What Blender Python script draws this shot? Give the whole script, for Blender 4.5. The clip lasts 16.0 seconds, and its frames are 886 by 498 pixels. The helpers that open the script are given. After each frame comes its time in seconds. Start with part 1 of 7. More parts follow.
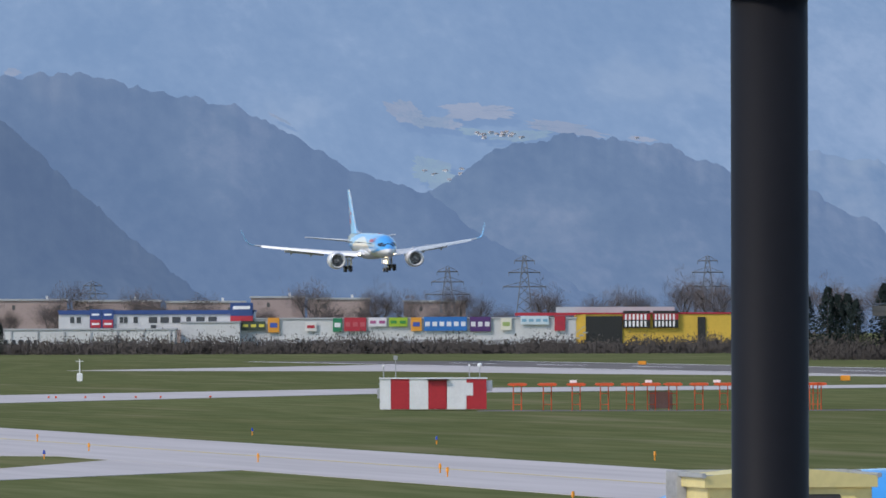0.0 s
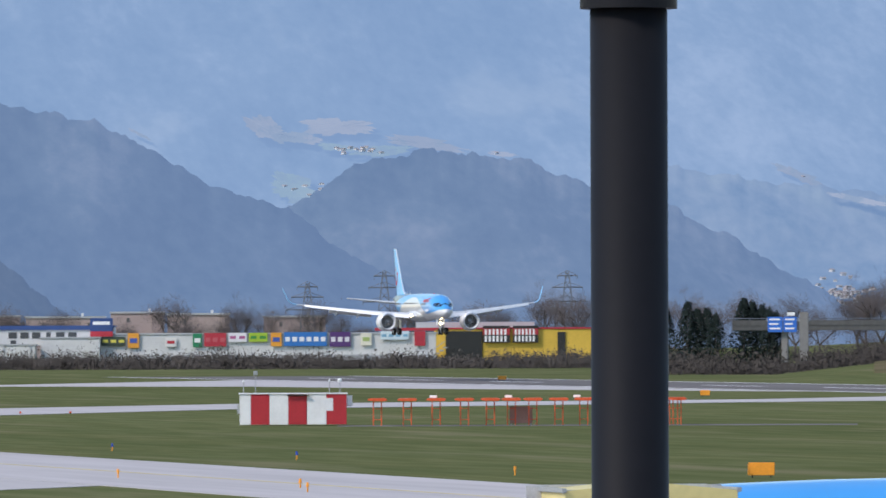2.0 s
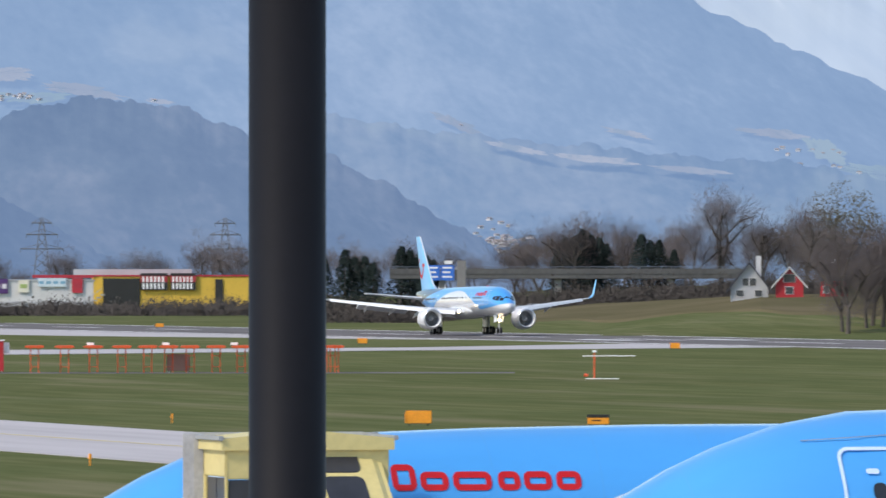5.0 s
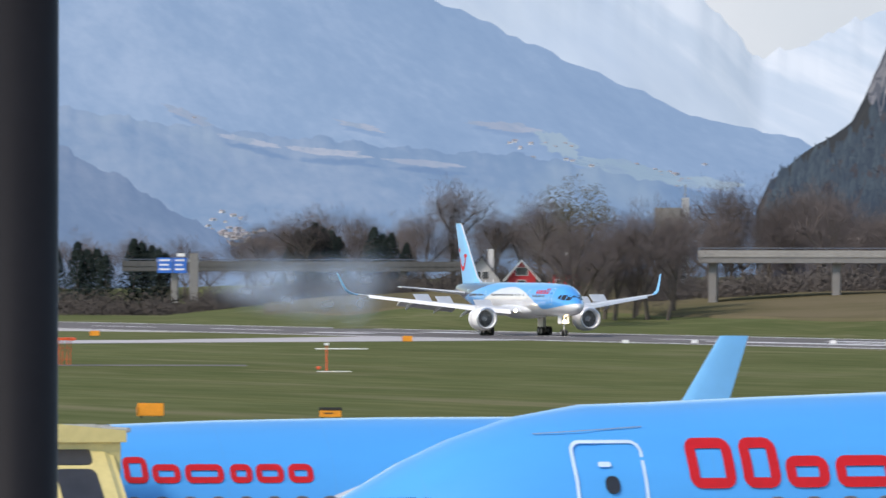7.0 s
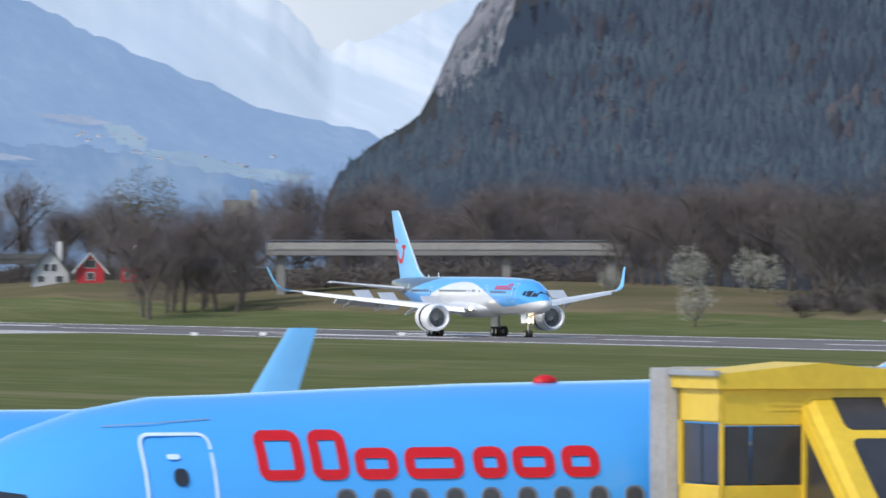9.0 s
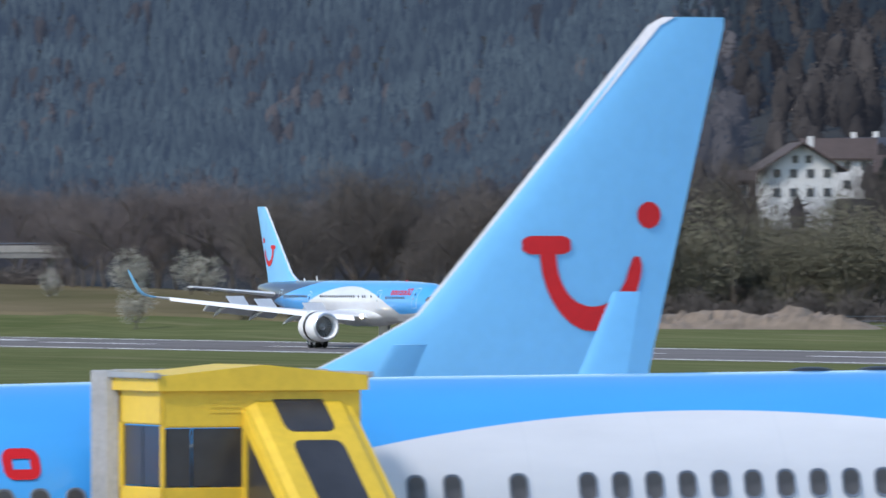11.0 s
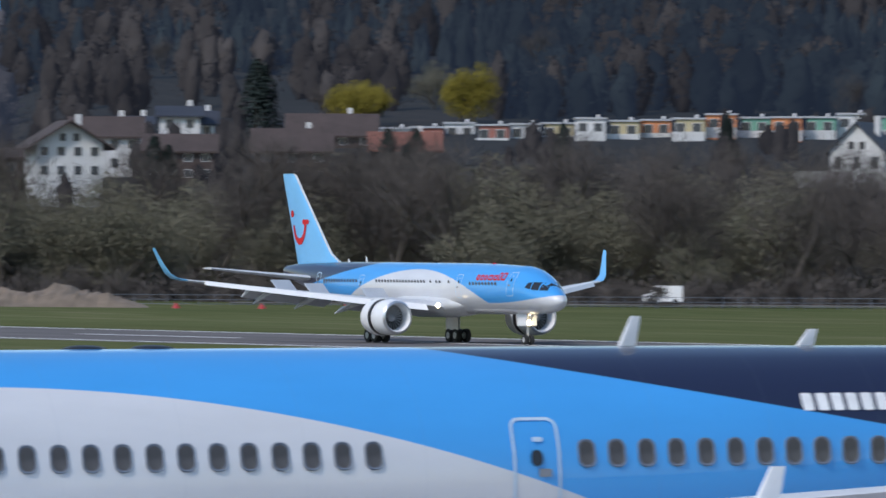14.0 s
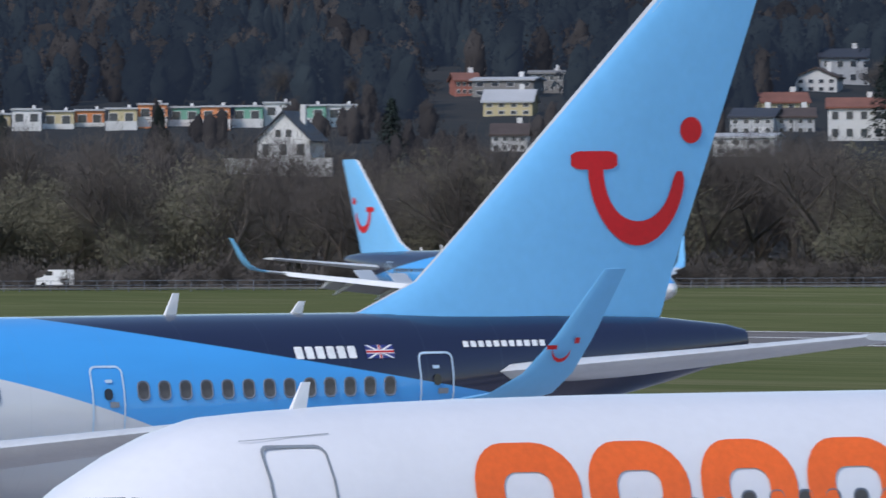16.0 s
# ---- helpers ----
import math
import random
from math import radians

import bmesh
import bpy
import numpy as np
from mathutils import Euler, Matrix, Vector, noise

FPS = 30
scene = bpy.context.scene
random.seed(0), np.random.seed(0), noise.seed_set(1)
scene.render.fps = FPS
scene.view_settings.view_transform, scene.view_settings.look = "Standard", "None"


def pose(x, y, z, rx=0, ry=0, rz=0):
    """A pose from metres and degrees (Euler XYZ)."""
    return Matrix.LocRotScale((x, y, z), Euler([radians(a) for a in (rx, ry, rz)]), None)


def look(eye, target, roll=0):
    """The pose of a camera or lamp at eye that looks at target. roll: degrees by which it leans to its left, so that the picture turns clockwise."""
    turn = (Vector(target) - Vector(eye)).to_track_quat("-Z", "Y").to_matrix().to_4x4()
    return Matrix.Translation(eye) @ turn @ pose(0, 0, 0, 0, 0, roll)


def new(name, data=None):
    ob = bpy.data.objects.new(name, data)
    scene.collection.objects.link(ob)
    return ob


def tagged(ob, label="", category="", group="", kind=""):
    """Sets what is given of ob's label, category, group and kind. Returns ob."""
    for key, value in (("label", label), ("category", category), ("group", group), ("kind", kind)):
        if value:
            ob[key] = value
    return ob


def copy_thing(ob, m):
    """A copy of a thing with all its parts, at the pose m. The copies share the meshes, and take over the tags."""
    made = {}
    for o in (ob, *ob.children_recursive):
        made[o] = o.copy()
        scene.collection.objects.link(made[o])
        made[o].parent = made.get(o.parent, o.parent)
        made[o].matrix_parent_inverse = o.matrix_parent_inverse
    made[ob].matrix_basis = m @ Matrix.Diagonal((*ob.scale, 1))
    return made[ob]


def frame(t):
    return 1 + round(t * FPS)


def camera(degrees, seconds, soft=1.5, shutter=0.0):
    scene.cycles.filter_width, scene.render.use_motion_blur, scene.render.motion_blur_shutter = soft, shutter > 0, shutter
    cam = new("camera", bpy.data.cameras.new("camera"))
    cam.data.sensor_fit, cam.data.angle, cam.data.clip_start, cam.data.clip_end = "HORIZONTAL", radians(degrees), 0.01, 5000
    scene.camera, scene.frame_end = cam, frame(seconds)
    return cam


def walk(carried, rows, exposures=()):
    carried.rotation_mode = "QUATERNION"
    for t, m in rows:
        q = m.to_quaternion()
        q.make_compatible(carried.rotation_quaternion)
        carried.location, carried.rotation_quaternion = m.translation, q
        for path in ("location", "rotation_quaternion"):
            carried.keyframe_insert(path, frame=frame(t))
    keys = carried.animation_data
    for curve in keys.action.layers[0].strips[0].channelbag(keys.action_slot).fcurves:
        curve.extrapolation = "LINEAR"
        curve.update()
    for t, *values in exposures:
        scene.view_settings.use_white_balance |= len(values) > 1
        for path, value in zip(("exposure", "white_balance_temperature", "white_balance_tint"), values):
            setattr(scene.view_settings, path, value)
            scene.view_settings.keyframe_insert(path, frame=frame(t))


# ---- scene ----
# The camera swings from one spot on a terrace; at the end it draws back.
# Bearings are degrees clockwise from the -x axis (the far end of the runway).
EYE_Z = 7.94
RUNWAY_Y = 351.0


def brg_of(u):
    """Fine steps of bearing from the first view's middle, 290.1 to the degree."""
    return 13.12 + u / 290.1


def z_of(v, dist):
    """The height at that distance of a line of sight raised by v fine steps."""
    return EYE_Z + dist * math.tan(radians((v + 48) / 290.1))


def at(bearing, dist, z=0.0):
    a = radians(bearing)
    return Vector((-math.cos(a) * dist, math.sin(a) * dist, z))


# seconds, bearing, tilt, lean, then how far back, aside and up
PATH = (
    (0.0, 13.120, 0.400, -0.13), (0.5, 13.188, 0.378, -0.13), (1.0, 13.407, 0.337, 0.10),
    (1.5, 13.679, 0.355, 0.05), (2.0, 13.975, 0.490, -0.20), (2.5, 14.167, 0.366, -0.23),
    (3.0, 14.421, 0.253, -0.05), (3.5, 14.727, 0.243, -0.01), (3.7, 14.965, 0.217, -0.05),
    (4.7, 15.85, 0.175, 0.0), (5.8, 16.729, 0.144, 0.05), (6.0, 16.935, 0.143, 0.14), (6.5, 17.326, 0.131, 0.14),
    (7.0, 17.693, 0.125, 0.10), (7.5, 18.332, 0.132, 0.10), (8.0, 18.946, 0.151, 0.07),
    (8.2, 19.180, 0.140, 0.05), (9.25, 20.72, 0.06, 0.1), (10.3, 22.357, -0.009, 0.16), (10.5, 22.790, -0.005, 0.02),
    (11.0, 23.737, 0.093, -0.13), (11.5, 24.500, 0.029, -0.06), (12.0, 25.308, -0.034, -0.09),
    (12.5, 25.929, -0.046, 0.05), (13.0, 26.437, -0.085, -0.02), (13.5, 27.224, -0.055, 0.0, 0.3, 0.0, 0.05),
    (14.0, 28.211, -0.038, 0.31, 3.0, 0.0, 0.05), (14.5, 28.917, -0.019, 0.39, 13.19, 0.0, -0.05), (15.0, 29.939, -0.121, -0.06, 28.28, 0.0, 0.0),
    (15.5, 31.147, -0.165, -0.27, 46.6, 0.0, 0.18), (16.0, 31.748, -0.140, -0.23, 60.3, 0.0, 0.36),
)


def pose_of(bearing, tilt, lean, back=0.0, side=0.0, up=0.0):
    a, e = radians(bearing), radians(tilt)
    v = Vector((-math.cos(a) * math.cos(e), math.sin(a) * math.cos(e), math.sin(e)))
    flat = Vector((-math.cos(a), math.sin(a), 0))
    right = Vector((math.sin(a), math.cos(a), 0))
    eye = Vector((0, 0, EYE_Z)) - flat * back + right * side + Vector((0, 0, up))
    return look(eye, eye + v * 100, lean)


cam = camera(5.4, 16.0, soft=1.6, shutter=0.5)
EXPOSURES = ((0.0, 0.36, 6400, 12), (1.5, 0.5, 6400, 12), (3.5, 0.58, 6500, 11), (7.0, 0.64, 6850, 12), (10.5, 0.65, 6150, 10), (12.5, 0.42, 6150, 10), (14.0, 0.2, 6080, 11), (14.5, 0.22, 6050, 11), (16.0, 0.26, 6100, 12))
walk(cam, [(r[0], pose_of(*r[1:])) for r in PATH], EXPOSURES)

# ---- light: bright hazy afternoon ----
world = bpy.data.worlds.new("sky")
scene.world = world
world.use_nodes = True
wn = world.node_tree.nodes
sky = wn.new("ShaderNodeTexSky")
sky.sky_type = "NISHITA"
sky.sun_disc = False
SUN_DIR = Vector((0.25, -0.75, 0.72)).normalized()
sky.sun_elevation = math.asin(SUN_DIR.z)
sky.sun_rotation = math.atan2(SUN_DIR.x, SUN_DIR.y)
sky.air_density, sky.dust_density, sky.ozone_density = 1.3, 0.4, 1.5
world.node_tree.links.new(sky.outputs[0], wn["Background"].inputs[0])
wn["Background"].inputs[1].default_value = 0.125
sun = new("sun", bpy.data.lights.new("sun", "SUN"))
sun.data.energy, sun.data.angle, sun.data.color = 2.1, radians(9), (1.0, 0.90, 0.79)
sun.matrix_world = look(SUN_DIR * 100, (0, 0, 0))

# ---- materials ----


class Nodes:
    """Short hand for building a node tree."""

    def __init__(self, name):
        self.m = bpy.data.materials.new(name)
        self.m.use_nodes = True
        self.t = self.m.node_tree
        self.b = self.t.nodes["Principled BSDF"]
        self.out = self.t.nodes["Material Output"]

    def n(self, kind, **props):
        node = self.t.nodes.new(kind)
        for k, v in props.items():
            setattr(node, k, v)
        return node

    def link(self, a, b):
        self.t.links.new(a, b)

    def coord(self, scale=(1, 1, 1), space="Object"):
        tc, mp = self.n("ShaderNodeTexCoord"), self.n("ShaderNodeMapping")
        mp.inputs["Scale"].default_value = scale
        self.link(tc.outputs[space], mp.inputs["Vector"])
        return mp.outputs[0]

    def noise(self, vec, scale, detail=4, rough=0.55):
        x = self.n("ShaderNodeTexNoise")
        x.inputs["Scale"].default_value, x.inputs["Detail"].default_value = scale, detail
        x.inputs["Roughness"].default_value = rough
        self.link(vec, x.inputs["Vector"])
        return x.outputs["Fac"]

    def ramp(self, fac, stops):
        r = self.n("ShaderNodeValToRGB")
        el = r.color_ramp.elements
        while len(el) < len(stops):
            el.new(0.5)
        for e, (p, c) in zip(el, stops):
            e.position, e.color = p, (*c, 1)
        self.link(fac, r.inputs[0])
        return r.outputs[0]

    def mix(self, fac, a, b, blend="MIX"):
        x = self.n("ShaderNodeMix", data_type="RGBA", blend_type=blend)
        for s, v in ((x.inputs[0], fac), (x.inputs[6], a), (x.inputs[7], b)):
            if isinstance(v, (int, float)):
                s.default_value = v
            elif isinstance(v, tuple):
                s.default_value = (*v, 1)
            else:
                self.link(v, s)
        return x.outputs[2]

    def math(self, op, a, b=0.0, clamp=False):
        x = self.n("ShaderNodeMath", operation=op, use_clamp=clamp)
        for s, v in ((x.inputs[0], a), (x.inputs[1], b)):
            if isinstance(v, (int, float)):
                s.default_value = v
            else:
                self.link(v, s)
        return x.outputs[0]

    def bump(self, height, strength, dist):
        x = self.n("ShaderNodeBump")
        x.inputs["Strength"].default_value, x.inputs["Distance"].default_value = strength, dist
        self.link(height, x.inputs["Height"])
        self.link(x.outputs[0], self.b.inputs["Normal"])

    def done(self, colour, rough=0.6, metal=0.0):
        if isinstance(colour, tuple):
            self.b.inputs["Base Color"].default_value = (*colour, 1)
        else:
            self.link(colour, self.b.inputs["Base Color"])
        self.b.inputs["Roughness"].default_value, self.b.inputs["Metallic"].default_value = rough, metal
        return self.m


def worn(name, c, rough=0.5, metal=0.0, big=0.4, fine=8.0, amount=0.12, bump=0.0):
    """A surface of one colour with stains at two scales."""
    k = Nodes(name)
    v = k.coord()
    lo = tuple(x * (1 - amount) for x in c)
    hi = tuple(min(1, x * (1 + amount)) for x in c)
    f = k.math("ADD", k.math("MULTIPLY", k.noise(v, big), 0.6), k.math("MULTIPLY", k.noise(v, fine), 0.4))
    if bump:
        k.bump(k.noise(v, fine), 0.5, bump)
    return k.done(k.ramp(f, [(0.35, lo), (0.65, hi)]), rough, metal)


def varied(name, c, rough=0.8, spread=0.35, fine=1.5):
    """Like worn, but each object and loose piece has its own shade."""
    k = Nodes(name)
    g, oi = k.n("ShaderNodeNewGeometry"), k.n("ShaderNodeObjectInfo")
    f = k.math("ADD", k.math("MULTIPLY", g.outputs["Random Per Island"], 0.6), k.math("MULTIPLY", oi.outputs["Random"], 0.4))
    lo, hi = tuple(x * (1 - spread) for x in c), tuple(x * (1 + spread) for x in c)
    base = k.ramp(f, [(0.1, lo), (0.9, hi)])
    n = k.noise(k.coord(), fine)
    return k.done(k.mix(0.5, base, k.ramp(n, [(0.3, lo), (0.7, hi)])), rough)


def crown_shade(k, up=0.75):
    """Sprays of twigs and leaves scatter light like a soft cushion, not like hard chips."""
    g, v = k.n("ShaderNodeNewGeometry"), k.n("ShaderNodeVectorMath", operation="SCALE")
    k.link(g.outputs["Normal"], v.inputs[0])
    v.inputs["Scale"].default_value = 1 - up
    s = k.n("ShaderNodeVectorMath", operation="ADD")
    k.link(v.outputs[0], s.inputs[0])
    s.inputs[1].default_value = (0.1 * up, -0.62 * up, 0.72 * up)
    n = k.n("ShaderNodeVectorMath", operation="NORMALIZE")
    k.link(s.outputs[0], n.inputs[0])
    k.link(n.outputs[0], k.b.inputs["Normal"])
    k.b.inputs["Specular IOR Level"].default_value = 0.0


def foliage(name, c, spread=0.3):
    """Twigs or leaves: shade by tree, by clump and a little by spray."""
    k = Nodes(name)
    g, oi = k.n("ShaderNodeNewGeometry"), k.n("ShaderNodeObjectInfo")
    f = k.math("ADD", k.math("MULTIPLY", g.outputs["Random Per Island"], 0.2), k.math("ADD", k.math("MULTIPLY", oi.outputs["Random"], 0.45), k.math("MULTIPLY", k.ramp(k.noise(k.coord(), 0.35, 3), [(0.3, (0, 0, 0)), (0.7, (1, 1, 1))]), 0.35)))
    crown_shade(k)
    return k.done(k.ramp(f, [(0.1, tuple(x * (1 - spread) for x in c)), (0.9, tuple(x * (1 + spread) for x in c))]), 1.0)


SKYBLUE = (0.10, 0.36, 0.80)
BLUE2 = (0.065, 0.36, 0.82)
NAVY = (0.012, 0.016, 0.05)
WHITE = (0.78, 0.79, 0.81)


def livery_material():
    """Sky blue over a pale wave, dark blue at the tail; the curves are in the aircraft's own metres."""
    k = Nodes("airliner_livery")
    tc, sp = k.n("ShaderNodeTexCoord"), k.n("ShaderNodeSeparateXYZ")
    k.link(tc.outputs["Object"], sp.inputs[0])
    d, z = k.math("MULTIPLY", sp.outputs[0], -1.0), sp.outputs[2]
    q = k.math("SUBTRACT", d, 21.35)
    dome = k.math("SUBTRACT", 5.84, k.math("MULTIPLY", k.math("MULTIPLY", q, q), 0.0178))
    low = k.math("ADD", 3.25, k.math("MULTIPLY", k.math("POWER", k.math("MAXIMUM", k.math("SUBTRACT", 9.0, d), 0.0), 2.0), 0.009))
    edge = k.math("MAXIMUM", dome, low)
    pale = k.math("MULTIPLY", k.math("SUBTRACT", edge, z), 60.0, clamp=True)
    nav = k.math("SUBTRACT", 6.38, k.math("MULTIPLY", k.math("SUBTRACT", d, 28.9), 0.162))
    dark = k.math("MULTIPLY", k.math("SUBTRACT", z, nav), 60.0, clamp=True)
    dark = k.math("MULTIPLY", dark, k.math("MULTIPLY", k.math("SUBTRACT", d, 28.0), 10.0, clamp=True))
    v = k.coord((0.25, 1, 1))
    soil = k.noise(v, 1.3, 6)
    blue = k.ramp(soil, [(0.3, tuple(c * 0.93 for c in BLUE2)), (0.7, BLUE2)])
    white = k.ramp(soil, [(0.3, (0.60, 0.61, 0.64)), (0.7, (0.68, 0.69, 0.72))])
    col = k.mix(dark, k.mix(pale, blue, white), NAVY)
    # skin joints
    w = k.n("ShaderNodeTexWave", wave_type="BANDS", bands_direction="X")
    w.inputs["Scale"].default_value = 0.16
    k.link(tc.outputs["Object"], w.inputs["Vector"])
    joint = k.math("MULTIPLY", k.math("GREATER_THAN", w.outputs["Fac"], 0.9994), 0.05)
    k.b.inputs["Coat Weight"].default_value, k.b.inputs["Coat Roughness"].default_value = 0.7, 0.06
    return k.done(k.mix(joint, col, (0.2, 0.25, 0.3)), 0.32)


M = {
    "livery": livery_material(),
    "fin": worn("fin_blue_paint", (0.17, 0.46, 0.78), 0.35, 0, 0.3, 4, 0.05),
    "white": worn("white_paint", WHITE, 0.35, 0, 0.4, 5, 0.05),
    "easy": worn("glossy_white_paint", (0.73, 0.73, 0.77), 0.28, 0, 0.4, 5, 0.03),
    "wing": worn("wing_grey_paint", (0.55, 0.57, 0.60), 0.4, 0, 0.5, 6, 0.08),
    "metal": worn("bare_metal", (0.62, 0.63, 0.66), 0.28, 0.8, 0.8, 9, 0.08),
    "edge": worn("worn_leading_edge", (0.58, 0.58, 0.60), 0.45, 0.15, 0.8, 9, 0.1),
    "outline": worn("pale_door_outline", (0.52, 0.66, 0.80), 0.45),
    "dark": worn("dark_metal", (0.03, 0.03, 0.035), 0.45, 0.4),
    "tyre": worn("tyre_rubber", (0.02, 0.02, 0.02), 0.85),
    "glass": worn("dark_window", (0.025, 0.028, 0.035), 0.15),
    "pane": worn("cabin_window", (0.07, 0.065, 0.065), 0.3, 0, 1.0, 3.0, 0.5),
    "rimgrey": worn("window_surround", (0.23, 0.25, 0.28), 0.45),
    "winrim": worn("cabin_window_surround", (0.15, 0.18, 0.23), 0.5),
    "red": worn("red_lettering", (0.54, 0.003, 0.008), 0.55),
    "orange": worn("orange_lettering", (0.85, 0.14, 0.02), 0.4),
    "lt": worn("white_lettering", (0.85, 0.85, 0.85), 0.4),
    "yellow": worn("yellow_paint", (0.66, 0.45, 0.035), 0.5, 0, 0.6, 7, 0.12),
    "cream": worn("faded_cream_paint", (0.62, 0.52, 0.22), 0.5, 0, 0.6, 7, 0.1),
    "alu": worn("brushed_aluminium", (0.45, 0.45, 0.45), 0.5, 0.3),
}
k = Nodes("landing_light")
k.b.inputs["Emission Color"].default_value, k.b.inputs["Emission Strength"].default_value = (1.0, 0.78, 0.45, 1), 8.0
M["lamp"] = k.done((0.9, 0.85, 0.7), 0.3)

# ---- mesh helpers ----


def part(name, bm, material, parent, label=""):
    me = bpy.data.meshes.new(name)
    bm.to_mesh(me)
    bm.free()
    me.materials.append(material)
    ob = new(name, me)
    if parent is not None:
        ob.parent = parent
    if label:
        ob["label"] = label
    return ob


def smooth(ob, angle=35):
    ob.data.shade_smooth()
    ob.data.set_sharp_from_angle(angle=radians(angle))
    return ob


def share(name, src, parent, m, label=""):
    ob = new(name, src.data)
    ob.parent = parent
    ob.matrix_basis = m
    if label:
        ob["label"] = label
    return ob


def box(bm, lo, hi, bevel=0.0):
    c = [(a + b) / 2 for a, b in zip(lo, hi)]
    s = [abs(b - a) for a, b in zip(lo, hi)]
    r = bmesh.ops.create_cube(bm, size=1, matrix=Matrix.Translation(c) @ Matrix.Diagonal((*s, 1)))
    if bevel:
        es = list({e for v in r["verts"] for e in v.link_edges})
        bmesh.ops.bevel(bm, geom=es, offset=bevel, segments=2, affect="EDGES")
    return bm


def bm_box(lo, hi, bevel=0.0):
    return box(bmesh.new(), lo, hi, bevel)


def rod(bm, p, q, r, r2=None, n=8):
    p, q = Vector(p), Vector(q)
    m = Matrix.Translation((p + q) / 2) @ (q - p).to_track_quat("Z", "Y").to_matrix().to_4x4()
    bmesh.ops.create_cone(bm, cap_ends=True, segments=n, radius1=r, radius2=r if r2 is None else r2, depth=(q - p).length, matrix=m)
    return bm


def loft(rings, cap=True, bm=None, closed=True):
    bm = bm or bmesh.new()
    vs = [[bm.verts.new(p) for p in r] for r in rings]
    n = len(rings[0])
    for a, b in zip(vs, vs[1:]):
        for i in range(n if closed else n - 1):
            j = (i + 1) % n
            bm.faces.new((a[i], a[j], b[j], b[i]))
    if cap:
        bm.faces.new(vs[0][::-1])
        bm.faces.new(vs[-1])
    bmesh.ops.recalc_face_normals(bm, faces=bm.faces)
    return bm


def lerp_table(table, x):
    for a, b in zip(table, table[1:]):
        if x <= b[0]:
            f = (x - a[0]) / (b[0] - a[0])
            f = max(0, min(1, f))
            return [u + (w - u) * f for u, w in zip(a[1:], b[1:])]
    return list(table[-1][1:])


def root(name, m, label, category, group="", kind=""):
    e = new(name)
    e.matrix_basis = m
    return tagged(e, label, category, group, kind)


def slab(name, pts, thick, material, parent=None, z=0.0):
    """A flat outline with thickness."""
    bm = bmesh.new()
    f = bm.faces.new([bm.verts.new((p[0], p[1], z)) for p in pts])
    r = bmesh.ops.extrude_face_region(bm, geom=[f])
    for v in r["geom"]:
        if isinstance(v, bmesh.types.BMVert):
            v.co.z -= thick
    bmesh.ops.recalc_face_normals(bm, faces=bm.faces)
    return part(name, bm, material, parent)
# ---- ground ----


def grass_material():
    k = Nodes("airfield_grass")
    v = k.coord((0.25, 1, 1))
    big, mid, fine = k.noise(v, 0.02, 3), k.noise(v, 0.12, 5), k.noise(k.coord(), 2.5, 3)
    c = k.ramp(big, [(0.35, (0.110, 0.122, 0.056)), (0.65, (0.150, 0.160, 0.078))])
    c = k.mix(k.math("MULTIPLY", k.ramp(mid, [(0.45, (0, 0, 0)), (0.7, (1, 1, 1))]), 0.45), c, (0.20, 0.18, 0.09))
    c = k.mix(k.math("MULTIPLY", fine, 0.35), c, (0.068, 0.082, 0.030))
    tuft = k.noise(k.coord((0.07, 0.55, 1)), 0.8, 6)
    c = k.mix(k.math("MULTIPLY", k.ramp(tuft, [(0.42, (1, 1, 1)), (0.6, (0, 0, 0))]), 0.42), c, (0.058, 0.082, 0.026))
    worn_out = k.noise(k.coord((0.05, 0.4, 1)), 0.25, 5)
    c = k.mix(k.math("MULTIPLY", k.ramp(worn_out, [(0.56, (0, 0, 0)), (0.68, (1, 1, 1))]), 0.5), c, (0.21, 0.185, 0.115))
    k.bump(fine, 0.6, 0.05)
    k.b.inputs["Specular IOR Level"].default_value = 0.0
    return k.done(c, 1.0)


def paving_material(name, c, streak):
    k = Nodes(name)
    v = k.coord((0.05, 1, 1))
    a, b = k.noise(v, 0.35, 5), k.noise(k.coord(), 1.2, 5)
    col = k.ramp(a, [(0.35, tuple(x * (1 - streak) for x in c)), (0.65, c)])
    col = k.mix(k.math("MULTIPLY", b, 0.3), col, tuple(x * 0.7 for x in c))
    k.bump(b, 0.3, 0.01)
    k.b.inputs["Specular IOR Level"].default_value = 0.0
    return k.done(col, 0.85)


M["grass"] = grass_material()
M["asphalt"] = paving_material("runway_asphalt", (0.20, 0.19, 0.19), 0.35)
M["concrete"] = paving_material("taxiway_concrete", (0.50, 0.475, 0.48), 0.15)
M["paint"] = worn("white_runway_paint", (0.74, 0.74, 0.74), 0.7, 0, 0.1, 2, 0.12)
M["linepaint"] = worn("yellow_taxi_line", (0.5, 0.42, 0.2), 0.7)

# Beyond the far field the ground rises into a low bank: bearing, distance of the foot, height at the top.
BANK = [(5, 2300, 0.0), (15.5, 2300, 0.0), (16.6, 1600, 1.5), (17.4, 1385, 4.6), (19.5, 1340, 5.0), (21.5, 1200, 5.0), (23, 1130, 3.2), (24.5, 1100, 1.5), (26, 1080, 0.9), (30, 1060, 0.6), (45, 1000, 0.5)]
bm = bmesh.new()
ring_d = [2, 12, 30, 60, 100, 150, 200, 260, 320, 400, 500, 600, 700, 800, 900, 960, 1000, 1040, 1080, 1120, 1160, 1200, 1250, 1300, 1350, 1400, 1450, 1500, 1600, 1700, 1900, 2100, 2300, 2600, 3000, 3600, 4900]
prev, first = None, None
